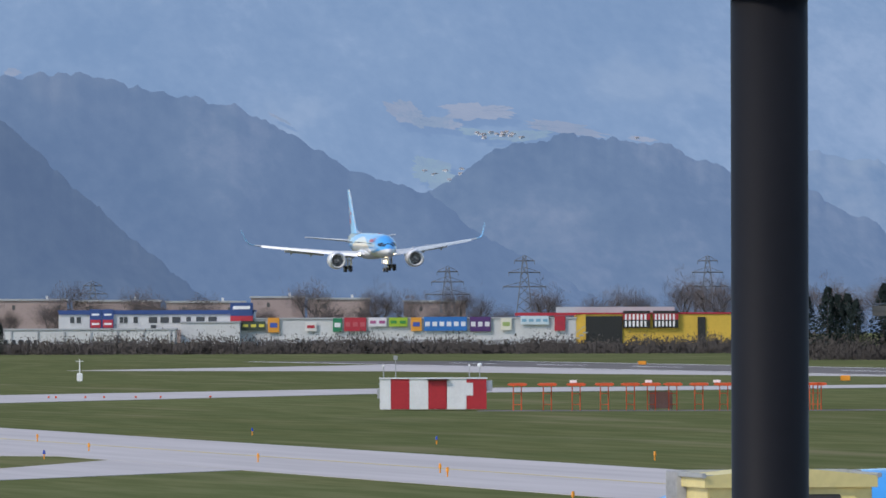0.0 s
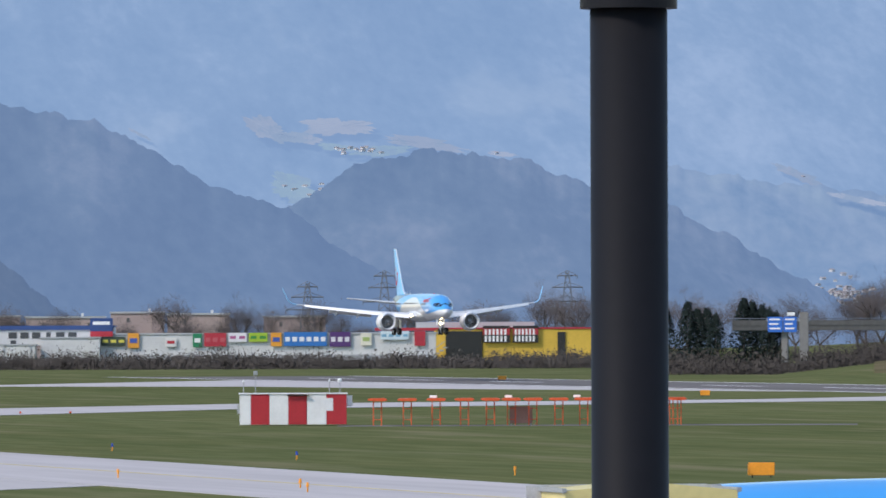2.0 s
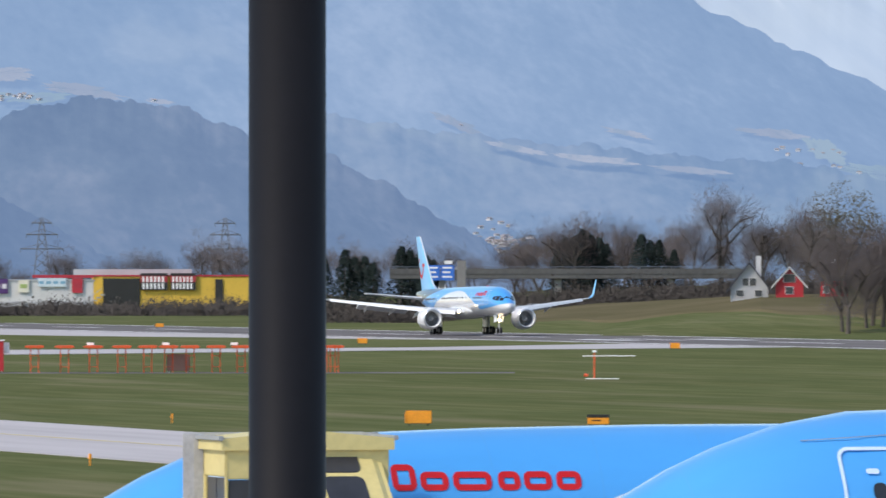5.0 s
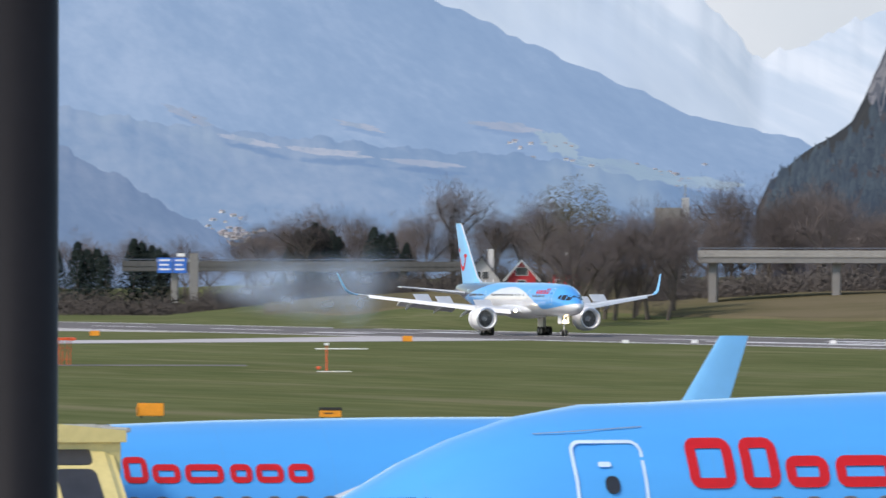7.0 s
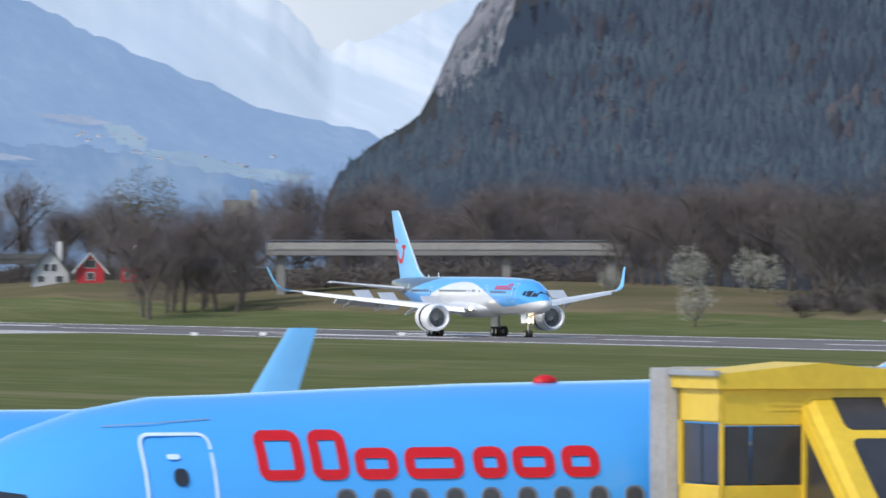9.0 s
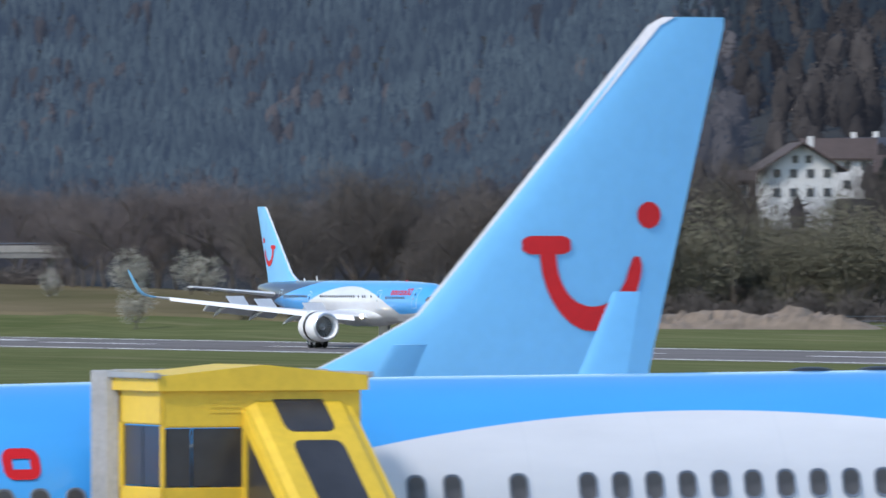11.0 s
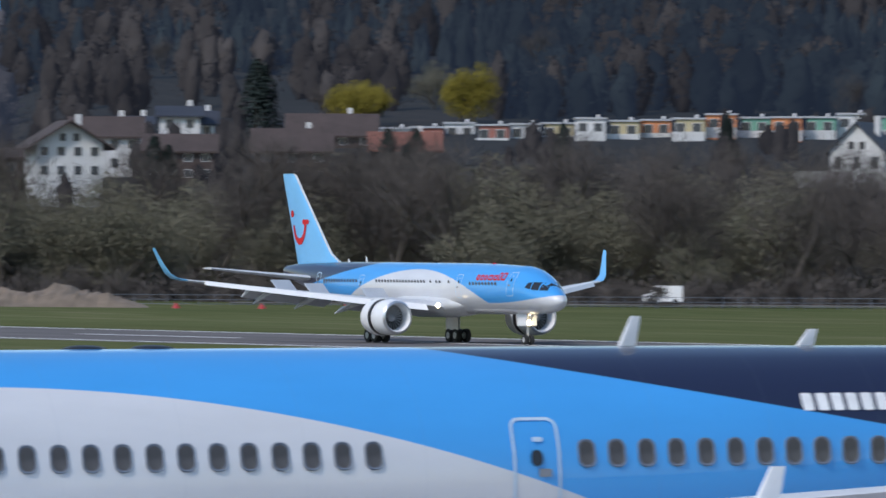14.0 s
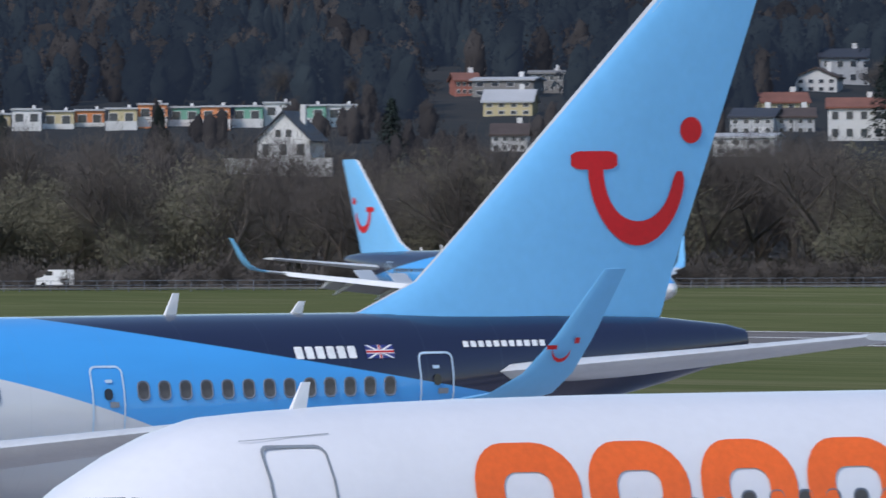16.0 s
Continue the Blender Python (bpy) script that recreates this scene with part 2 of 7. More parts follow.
for i in range(361):
    brg = -180 + i
    row = []
    for d in ring_d:
        z = 0.0
        if 5 < brg < 45:
            foot, top = lerp_table(BANK, brg)
            z = top * max(0, min(1, (d - foot + 120) / 160))
        row.append(bm.verts.new(at(brg, d, z)))
    if prev:
        for a, b, c, e in zip(prev, prev[1:], row[1:], row):
            bm.faces.new((a, b, c, e))
    prev = row
bmesh.ops.remove_doubles(bm, verts=bm.verts, dist=0.01)
bmesh.ops.recalc_face_normals(bm, faces=bm.faces)
ground = part("ground", bm, M["grass"], None)
ground.data.shade_smooth()
tagged(ground, "flat mown airfield grass with worn patches", "grass", kind="structure")

runway = tagged(slab("runway", [(-1560, 328.5), (60, 328.5), (60, 373.5), (-1560, 373.5)], 0.1, M["asphalt"], None, 0.03), "dark grey asphalt runway with white edge lines", "runway", kind="structure")
for y0 in (329.6, 371.4):
    slab("edge_line", [(-1560, y0), (60, y0), (60, y0 + 1.0), (-1560, y0 + 1.0)], 0.01, M["paint"], runway, 0.045)
for x in range(-1500, 40, 60):
    slab("centre_line", [(x, 350.5), (x + 30, 350.5), (x + 30, 351.5), (x, 351.5)], 0.01, M["paint"], runway, 0.045)
for dx, y0, ln in ((-980, 343, 55), (-980, 357, 55), (-1130, 342, 22), (-1130, 357, 22), (-1280, 342, 22)):
    slab("touchdown_mark", [(dx, y0), (dx + ln, y0), (dx + ln, y0 + 3), (dx, y0 + 3)], 0.01, M["paint"], runway, 0.045)
taxiway = tagged(slab("taxiway", [(-900, 99), (40, 99), (40, 120), (-900, 120)], 0.1, M["concrete"], None, 0.03), "pale concrete taxiway along the runway", "taxiway", kind="structure")
slab("centre_line", [(-900, 109.2), (40, 109.2), (40, 109.6), (-900, 109.6)], 0.01, M["linepaint"], taxiway, 0.045)
link = [(-700, 120), (-838, 154), (-920, 208), (-970, 275), (-1000, 328.4), (-1060, 328.4), (-1008, 286), (-983, 222), (-920, 169), (-800, 120)]
tagged(slab("taxiway", link, 0.1, M["concrete"], None, 0.028), "pale concrete link to the runway", "taxiway", kind="structure")
tagged(slab("taxiway", [(-1323, 253), (-1286, 292), (-1220, 301), (-1130, 328.4), (-1450, 328.4)], 0.1, M["concrete"], None, 0.026), "pale concrete apron at the runway's far end", "taxiway", kind="structure")
tagged(slab("taxiway", [(-505, 98.9), (-470, 98.9), (-440, 78), (-455, 78)], 0.1, M["concrete"], None, 0.022), "pale concrete link towards the apron", "taxiway", kind="structure")
tagged(slab("taxiway", [(-620, 62), (-560, 62), (-520, 98.9), (-600, 98.9)], 0.1, M["concrete"], None, 0.028), "pale concrete link from the apron", "taxiway", kind="structure")
tagged(slab("apron", [(-300, -60), (60, -60), (60, 92), (-300, 92)], 0.1, M["concrete"], None, 0.026), "pale concrete apron with parked airliners", "apron", kind="structure")


def bank_z(brg, d):
    """The height of the ground sheet, between its own corners."""
    def corner(b, q):
        foot, top = lerp_table(BANK, b)
        return top * max(0, min(1, (q - foot + 120) / 160)) if 5 < b < 45 else 0.0
    b0 = math.floor(brg)
    i = max(j for j, q in enumerate(ring_d[:-1]) if q <= d)
    f, g = brg - b0, (d - ring_d[i]) / (ring_d[i + 1] - ring_d[i])
    lo = corner(b0, ring_d[i]) * (1 - g) + corner(b0, ring_d[i + 1]) * g
    return lo * (1 - f) + (corner(b0 + 1, ring_d[i]) * (1 - g) + corner(b0 + 1, ring_d[i + 1]) * g) * f


# ---- mountains, far behind the rest ----


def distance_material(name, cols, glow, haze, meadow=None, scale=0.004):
    """Far slopes: forest with clearings; the haze before them is put on as an even glow."""
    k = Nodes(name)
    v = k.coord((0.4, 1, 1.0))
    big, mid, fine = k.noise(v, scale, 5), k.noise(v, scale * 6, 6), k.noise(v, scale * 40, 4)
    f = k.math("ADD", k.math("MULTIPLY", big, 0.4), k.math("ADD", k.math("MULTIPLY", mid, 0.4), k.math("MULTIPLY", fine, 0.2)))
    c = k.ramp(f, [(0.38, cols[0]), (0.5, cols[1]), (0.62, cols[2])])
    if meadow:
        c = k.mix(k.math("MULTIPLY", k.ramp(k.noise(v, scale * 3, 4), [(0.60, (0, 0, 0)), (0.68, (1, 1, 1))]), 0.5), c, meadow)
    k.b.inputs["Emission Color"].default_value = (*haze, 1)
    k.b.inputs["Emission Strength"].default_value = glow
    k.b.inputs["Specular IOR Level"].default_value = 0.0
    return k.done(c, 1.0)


RIDGES = {}


def on_ridge(name, u, v, off=0.0):
    """The place on a far slope under a line of sight."""
    profile, d_top, d_foot = RIDGES[name]
    brg, el = brg_of(u), (v + 48) / 290.1
    top = lerp_table(profile, brg)[0]
    f = max(0.0, min(1.0, (el + 0.25) / (top + 0.25))) ** (1 / 1.15)
    d = d_foot + (d_top - d_foot) * f
    x = brg * 1.0
    d *= 1 + 0.006 * f * (1 - f) * 4 * (noise.noise((x * 1.3, f * 4, d_top * 0.003)) + 0.12 * noise.noise((x * 4, f * 9, 2)))
    d -= off
    return at(brg, d, EYE_Z + d * math.tan(radians(el)))


def ridge(name, profile, d_top, d_foot, mat, label, rough=0.02, steps=220, levels=26):
    """A slope between two distances, its crest at the given (bearing, elevation) with small uneven teeth."""
    RIDGES[name] = (profile, d_top, d_foot)
    b0, b1 = profile[0][0], profile[-1][0]
    bm = bmesh.new()
    prev = None
    for i in range(steps + 1):
        brg = b0 + (b1 - b0) * i / steps
        top = lerp_table(profile, brg)[0]
        x = brg * 12
        jag = rough * (noise.noise((x * 0.7, 3.1, d_top * 0.01)) + 0.6 * noise.noise((x * 2.1, 7.7, 1)) + 0.35 * noise.noise((x * 6.3, 1.2, 5)))
        row = []
        for j in range(levels + 1):
            f = j / levels
            d = d_foot + (d_top - d_foot) * f
            el = -0.25 + (top + 0.25) * f ** 1.15 + jag * f ** 9
            dd = d * (1 + 0.006 * f * (1 - f) * 4 * (noise.noise((brg * 1.3, f * 4, d_top * 0.003)) + 0.12 * noise.noise((brg * 4, f * 9, 2))))
            row.append(bm.verts.new(at(brg, dd, EYE_Z + dd * math.tan(radians(el)))))
        if prev:
            for a, b, c, e in zip(prev, prev[1:], row[1:], row):
                bm.faces.new((a, b, c, e))
        prev = row
    bmesh.ops.recalc_face_normals(bm, faces=bm.faces)
    ob = part(name, bm, mat, None)
    ob.data.shade_smooth()
    return tagged(ob, label, "mountain", kind="structure")


def prof(*pairs):
    """Crest points as (bearing, elevation) in degrees."""
    return [(13.12 + a / 290.1, (e + 48) / 290.1) for a, e in pairs]


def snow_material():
    """Snow fields and bare rock ribs that slant down the far mountain; its bright haze is painted as emission."""
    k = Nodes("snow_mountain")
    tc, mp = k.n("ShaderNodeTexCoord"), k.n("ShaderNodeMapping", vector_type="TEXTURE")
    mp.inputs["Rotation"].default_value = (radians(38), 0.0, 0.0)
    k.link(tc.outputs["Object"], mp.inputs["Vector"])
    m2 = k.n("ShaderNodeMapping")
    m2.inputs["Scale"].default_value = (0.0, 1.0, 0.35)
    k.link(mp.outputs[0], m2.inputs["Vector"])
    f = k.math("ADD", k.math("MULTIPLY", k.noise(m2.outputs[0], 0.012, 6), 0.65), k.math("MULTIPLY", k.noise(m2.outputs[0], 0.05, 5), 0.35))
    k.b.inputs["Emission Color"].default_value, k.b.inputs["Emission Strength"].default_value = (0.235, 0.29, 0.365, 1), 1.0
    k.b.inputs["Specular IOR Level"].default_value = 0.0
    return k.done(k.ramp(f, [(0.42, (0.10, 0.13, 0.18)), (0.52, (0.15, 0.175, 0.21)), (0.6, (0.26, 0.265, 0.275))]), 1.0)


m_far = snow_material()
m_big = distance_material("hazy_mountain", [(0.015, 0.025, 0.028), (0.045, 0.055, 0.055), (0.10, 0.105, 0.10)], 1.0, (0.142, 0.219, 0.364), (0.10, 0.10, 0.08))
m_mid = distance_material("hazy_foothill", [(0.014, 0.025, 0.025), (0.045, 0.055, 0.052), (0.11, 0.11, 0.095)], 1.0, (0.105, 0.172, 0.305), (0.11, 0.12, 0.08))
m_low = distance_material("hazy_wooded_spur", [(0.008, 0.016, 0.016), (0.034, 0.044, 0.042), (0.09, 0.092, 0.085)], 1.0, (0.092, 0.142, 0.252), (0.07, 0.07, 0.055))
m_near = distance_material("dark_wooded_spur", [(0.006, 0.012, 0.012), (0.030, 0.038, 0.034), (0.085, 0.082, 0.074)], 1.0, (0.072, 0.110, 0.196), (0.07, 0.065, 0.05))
# The nearer hillside too gets a faint bluish glow painted for haze.
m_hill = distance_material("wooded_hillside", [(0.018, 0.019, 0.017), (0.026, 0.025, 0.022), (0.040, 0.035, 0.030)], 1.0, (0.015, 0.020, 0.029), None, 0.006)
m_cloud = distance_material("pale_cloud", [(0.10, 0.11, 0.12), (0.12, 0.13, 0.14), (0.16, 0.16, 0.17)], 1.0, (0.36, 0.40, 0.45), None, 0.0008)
# A glowing sheet added as the pale hazy sky behind the gap.
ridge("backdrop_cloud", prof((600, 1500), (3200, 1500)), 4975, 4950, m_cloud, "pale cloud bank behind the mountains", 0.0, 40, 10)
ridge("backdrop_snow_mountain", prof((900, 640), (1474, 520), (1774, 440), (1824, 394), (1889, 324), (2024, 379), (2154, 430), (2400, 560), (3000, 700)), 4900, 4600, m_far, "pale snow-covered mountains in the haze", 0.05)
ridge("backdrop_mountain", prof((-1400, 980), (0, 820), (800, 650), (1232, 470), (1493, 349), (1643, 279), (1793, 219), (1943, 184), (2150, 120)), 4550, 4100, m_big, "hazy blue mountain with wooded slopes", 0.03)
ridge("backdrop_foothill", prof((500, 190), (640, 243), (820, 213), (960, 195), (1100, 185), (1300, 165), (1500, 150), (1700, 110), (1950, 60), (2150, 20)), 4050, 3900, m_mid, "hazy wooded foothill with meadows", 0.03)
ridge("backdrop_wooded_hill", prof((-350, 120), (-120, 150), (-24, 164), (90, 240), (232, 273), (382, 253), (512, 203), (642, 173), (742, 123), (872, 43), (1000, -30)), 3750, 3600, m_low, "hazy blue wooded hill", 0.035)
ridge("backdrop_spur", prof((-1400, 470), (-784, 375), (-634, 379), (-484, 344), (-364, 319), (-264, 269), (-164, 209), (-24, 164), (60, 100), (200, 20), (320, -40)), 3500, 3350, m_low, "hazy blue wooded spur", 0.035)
ridge("backdrop_near_spur", prof((-1400, 430), (-784, 304), (-654, 179), (-454, 9), (-380, -50)), 3300, 3200, m_near, "dark wooded slope under painted blue haze", 0.03)

HILL_TOP = prof((1870, -20), (1899, 60), (1974, 132), (2054, 190), (2084, 255), (2114, 325), (2164, 392), (2300, 490), (2700, 640), (4000, 760), (8000, 820))
HILL_EAST = [(1230, -105), (1300, -40), (1390, 95), (1460, 150), (1600, 250), (1800, 330), (2700, 700)]
HILL_WEST = [(1230, -85), (1500, -60), (1700, 10), (1900, 110), (2700, 640)]


def hill_el(brg, d):
    """Elevation in degrees of the hillside as seen from the terrace."""
    top = lerp_table(HILL_TOP, brg)[0]
    u = (brg - 13.12) * 290.1
    f = max(0.0, min(1.0, (u - 2900) / 900))
    f = f * f * (3 - 2 * f)
    e, w = lerp_table(HILL_EAST, d)[0], lerp_table(HILL_WEST, d)[0]
    el = ((e * f + w * (1 - f)) + 48) / 290.1
    t = max(0.0, (d - 1230) / (2700 - 1230))
    lump = 0.12 * t * (noise.noise((brg * 0.9, d * 0.004, 4)) + 0.5 * noise.noise((brg * 2.6, d * 0.01, 9)))
    low = -0.25 + (top + 0.25) * t
    return min(el, low + (0.5 if u > 2900 else 0.12) * t + (10 if u > 3300 else 0)) + lump if u < 3300 else el + lump


bm = bmesh.new()
prev = None
for i in range(301):
    brg = brg_of(1880 + (8200 - 1880) * i / 300)
    row = []
    for j in range(61):
        d = 1230 + (2700 - 1230) * (j / 60) ** 1.3
        z = EYE_Z + d * math.tan(radians(hill_el(brg, d)))
        if brg < 24.6:
            f = max(0.0, min(1.0, (d - 1340) / 160)) ** 2
            z = z * f + (bank_z(brg, d) - 0.6) * (1 - f)
        row.append(bm.verts.new(at(brg, d, z)))
    if prev:
        for a, b, c, e in zip(prev, prev[1:], row[1:], row):
            bm.faces.new((a, b, c, e))
    prev = row
bmesh.ops.recalc_face_normals(bm, faces=bm.faces)
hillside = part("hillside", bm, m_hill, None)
hillside.data.shade_smooth()
tagged(hillside, "dark wooded hillside behind the airfield", "hillside", kind="structure")

# ---- trees ----
M["bark"] = varied("bark", (0.095, 0.082, 0.072), 0.9)
M["twig"] = foliage("bare_twigs", (0.080, 0.073, 0.069), 0.35)
# The same twigs in a paler copy, lightened for distance haze.
M["haze_twig"] = foliage("hazed_bare_twigs", (0.112, 0.099, 0.099), 0.3)
M["bud"] = foliage("budding_leaves", (0.138, 0.134, 0.100), 0.3)
M["fir"] = foliage("conifer_needles", (0.026, 0.036, 0.034), 0.35)
M["bloom"] = foliage("white_blossom", (0.30, 0.30, 0.26), 0.25)
M["forsythia"] = foliage("yellow_green_leaves", (0.21, 0.180, 0.036), 0.3)


def leafy_tree(rng, h, spread, crown_mat, clumps, size, name, label, m, group, fork=0.16, thin=0.4):
    """Tapered trunk, forking limbs and a loose crown of small clumps."""
    t = root(name, m, label, "tree", group)
    bm = bmesh.new()
    tips = []

    def limb(p, q, r0, r1, depth):
        rod(bm, p, q, r0, r1, 5)
        tips.append((q, depth))
        if depth >= 3:
            return
        for _ in range(3 if depth < 2 else 2):
            way = (Vector(q) - Vector(p)).normalized() + Vector((rng.gauss(0, 0.55) * spread, rng.gauss(0, 0.55) * spread, rng.uniform(-0.1, 0.45)))
            ln = h * (0.26, 0.19, 0.13)[depth] * rng.uniform(0.7, 1.25)
            limb(q, tuple(Vector(q) + way.normalized() * ln), r1, r1 * 0.55, depth + 1)

    limb((0, 0, -0.3), (rng.gauss(0, 0.03) * h, rng.gauss(0, 0.03) * h, h * fork), h * 0.022, h * 0.015, 0)
    part("trunk", bm, M["bark"], t)
    bm = bmesh.new()
    outer = [Vector(q) for q, d in tips if d >= 1]
    seed = rng.uniform(0, 99)
    for i in range(clumps):
        if rng.random() < 0.45:
            c = rng.choice(outer) + Vector((rng.gauss(0, 1), rng.gauss(0, 1), rng.gauss(0, 0.9))) * h * 0.07
        else:
            w = Vector((rng.gauss(0, 1), rng.gauss(0, 1), rng.gauss(0, 1))).normalized() * rng.random() ** 0.4
            c = Vector((w.x * h * 0.3 * spread, w.y * h * 0.3 * spread, h * 0.53 + w.z * h * 0.46))
            if noise.noise(c * (2.6 / h) * 2.2 + Vector((seed, 0, 0))) < -0.08:
                continue
        if c.z < 0.2:
            continue
        s = size * rng.uniform(0.5, 1.4)
        out = Vector((c.x, c.y, (c.z - h * 0.3) * 0.8)) / h * (3.0 if thin < 0.1 else 0.0)
        a, b = (Vector((rng.gauss(0, 1), rng.gauss(0, 1), rng.gauss(0.5, 1))) + out).normalized() * s, Vector((rng.gauss(0, 1), rng.gauss(0, 1), rng.gauss(0, 1))).normalized() * s * thin
        bm.faces.new([bm.verts.new(c + x) for x in (-a, b, a)])
    part("crown", bm, crown_mat, t)
    return t


def fir_tree(rng, h, m, group, label="tall dark green conifer tree"):
    t = root("conifer", m, label, "tree", group)
    part("trunk", rod(bmesh.new(), (0, 0, -0.3), (0, 0, h * 0.9), h * 0.018, 0.03, 6), M["bark"], t)
    bm = bmesh.new()
    seed = rng.uniform(0, 50)
    for i in range(1500):
        f = rng.random() ** 0.8
        z = h * (0.06 + 0.94 * f)
        a = rng.uniform(0, 2 * math.pi)
        lump = 1 + 0.45 * noise.noise((math.cos(a) * 1.5 + seed, math.sin(a) * 1.5, f * 6))
        r = h * 0.28 * (1 - f) ** 0.72 * lump * rng.random() ** 0.35 + 0.15
        c = Vector((math.cos(a) * r, math.sin(a) * r, z + rng.gauss(0, 0.02) * h))
        o = Vector((math.cos(a), math.sin(a), -0.5)) * h * 0.035 * rng.uniform(0.6, 1.5)
        w = Vector((-math.sin(a), math.cos(a), rng.uniform(-0.4, 0.4))) * h * 0.022
        bm.faces.new([bm.verts.new(c + x) for x in (-w, o, w)])
    part("crown", bm, M["fir"], t)
    return t


rng = random.Random(7)


def planted(brg, d, s=1.0, dz=0.0):
    p = at(brg, d, bank_z(brg, d) + dz)
    return Matrix.Translation(p) @ Matrix.Rotation(rng.uniform(0, 6.28), 4, "Z") @ Matrix.Scale(s, 4)


def scaled_copy(src, brg, d, s, dz=0.0):
    c = copy_thing(src, pose(0, 0, 0))
    c.matrix_basis = planted(brg, d, s, dz)
    return c


EDGE = "trees along the airfield edge"
bare = [leafy_tree(rng, 12, 1.0, M["twig"], 7000, 0.52, "bare_tree", "bare brown tree at the airfield edge", planted(24.2 + 2.0 * i, 1150, 1.0), EDGE, rng.uniform(0.1, 0.3), 0.06) for i in range(6)]
pale = [leafy_tree(rng, 12, 1.0, M["haze_twig"], 7000, 0.52, "bare_tree", "bare tree beside the bank, its twigs paled for haze", planted(22.0 + 0.3 * i, 1270, 1.0), EDGE, 0.2, 0.06) for i in range(3)]
budding = [leafy_tree(rng, 10, 1.25, M["bud"], 9500, 0.21, "budding_tree", "budding olive-green tree at the airfield edge", planted(24.5 + 2.6 * i, 1140, 1.0), EDGE, 0.13) for i in range(4)]
bushes = [leafy_tree(rng, 4, 1.5, M["twig"], 2200, 0.42, "bare_shrub", "bare grey-brown shrub at the grass edge", planted(24 + 3 * i, 1140, 1.0), "shrubs along the airfield edge", 0.05, 0.08) for i in range(3)]
blossom = leafy_tree(rng, 6, 1.2, M["bloom"], 1700, 0.24, "blossoming_tree", "white blossoming tree at the grass edge", planted(brg_of(2535), 1080, 1.0), "blossoming trees", 0.12)
golden = leafy_tree(rng, 11, 1.3, M["forsythia"], 9500, 0.33, "yellow_tree", "yellow-green leafing tree on the hillside", Matrix.Translation(at(brg_of(4222), 1470, z_of(150, 1470))) @ Matrix.Scale(0.75, 4), "yellow trees", 0.12)
firs = [fir_tree(rng, 12, planted(brg_of(560 + 40 * i), 1750, 1.0), "conifers") for i in range(3)]
# open ground round the houses on the slope
OPEN = [(5515, 1519), (5597, 1530), (5524, 1472), (5527, 1390), (6091, 1526), (6147, 1547), (6036, 1467), (5974, 1426), (6050, 1428), (6168, 1408), (5960, 1380), (5120, 1345), (4222, 1470), (4425, 1475)]


def is_open(u, d):
    return any(abs(u - a) < 52 and b - 105 < d < b + 14 for a, b in OPEN) or (4260 < u < 5250 and 1428 < d < 1455)


def edge_d(brg):
    """How far off the strip beyond the runway ends."""
    return max(1105, 412 / math.sin(radians(brg)))


for i in range(270):
    u = 1560 + (6750 - 1560) * i / 269 + rng.uniform(-15, 15)
    d = edge_d(brg_of(u)) + rng.uniform(15, 110)
    if 1760 < u < 2400:
        d = 1370 + rng.uniform(0, 70)
    elif u < 2720:
        d = 1245 + rng.uniform(0, 70)
    src = rng.choice(budding) if (u > 3300 and rng.random() < (0.45 if u < 5000 else 0.15)) else rng.choice(pale if u < 2760 else bare)
    s = rng.uniform(0.75, 1.2) * (1.25 if u < 2700 else 1.35 if u < 3300 or 3630 < u < 3840 else 1.6)
    scaled_copy(src, brg_of(u), d, s)
for i in range(92):
    u = 2720 + (6750 - 2720) * i / 91 + rng.uniform(-20, 20)
    scaled_copy(rng.choice(bushes), brg_of(u), edge_d(brg_of(u)) + rng.uniform(-15, 12), rng.uniform(0.6, 1.2))
for i in range(46):
    u = -760 + 2300 * i / 45 + rng.uniform(-20, 20)
    scaled_copy(rng.choice(pale), brg_of(u), rng.uniform(2060, 2200), rng.uniform(0.8, 1.35) * (1.3 if u > 350 else 1.05))
for i in range(90):
    u = -790 + 2450 * i / 89 + rng.uniform(-12, 12)
    scaled_copy(rng.choice(bushes), brg_of(u), rng.uniform(1880, 1960), rng.uniform(0.5, 0.85) * (1.0 if u < 500 else 1.3))
for u, d, s in ((680, 1720, 1.0), (715, 1740, 0.92), (780, 1720, 1.05), (812, 1735, 0.95), (836, 1720, 0.85), (698, 1728, 0.9), (730, 1715, 0.82), (795, 1730, 1.0), (824, 1712, 0.9), (1055, 1755, 0.8), (1085, 1765, 1.0), (1115, 1752, 1.0), (1142, 1770, 0.85), (1220, 1712, 0.85), (1070, 1760, 1.0), (1100, 1750, 1.08), (1130, 1760, 0.95), (1205, 1700, 0.95), (1235, 1700, 0.85), (1262, 1705, 0.7), (-784, 1900, 0.5)):
    scaled_copy(rng.choice(firs), brg_of(u), d, s * 1.05)
for u, s in ((1080, 1.0), (1020, 0.9), (1120, 1.1), (1180, 0.9), (1290, 0.95), (1345, 1.28), (1420, 0.9), (1500, 1.1), (1560, 1.5), (1470, 0.9), (990, 0.8)):
    scaled_copy(rng.choice(budding) if u == 1560 else rng.choice(pale), brg_of(u), rng.uniform(1740, 1820), s * 1.45)
for u, d, s in ((2632, 1205, 1.1), (2668, 1202, 0.95), (2386, 1215, 0.7), (2522, 1210, 1.15), (2540, 1212, 0.9), (4230, 1100, 0.8), (4270, 1098, 0.7), (3420, 1110, 0.5)):
    scaled_copy(blossom, brg_of(u), d, s)


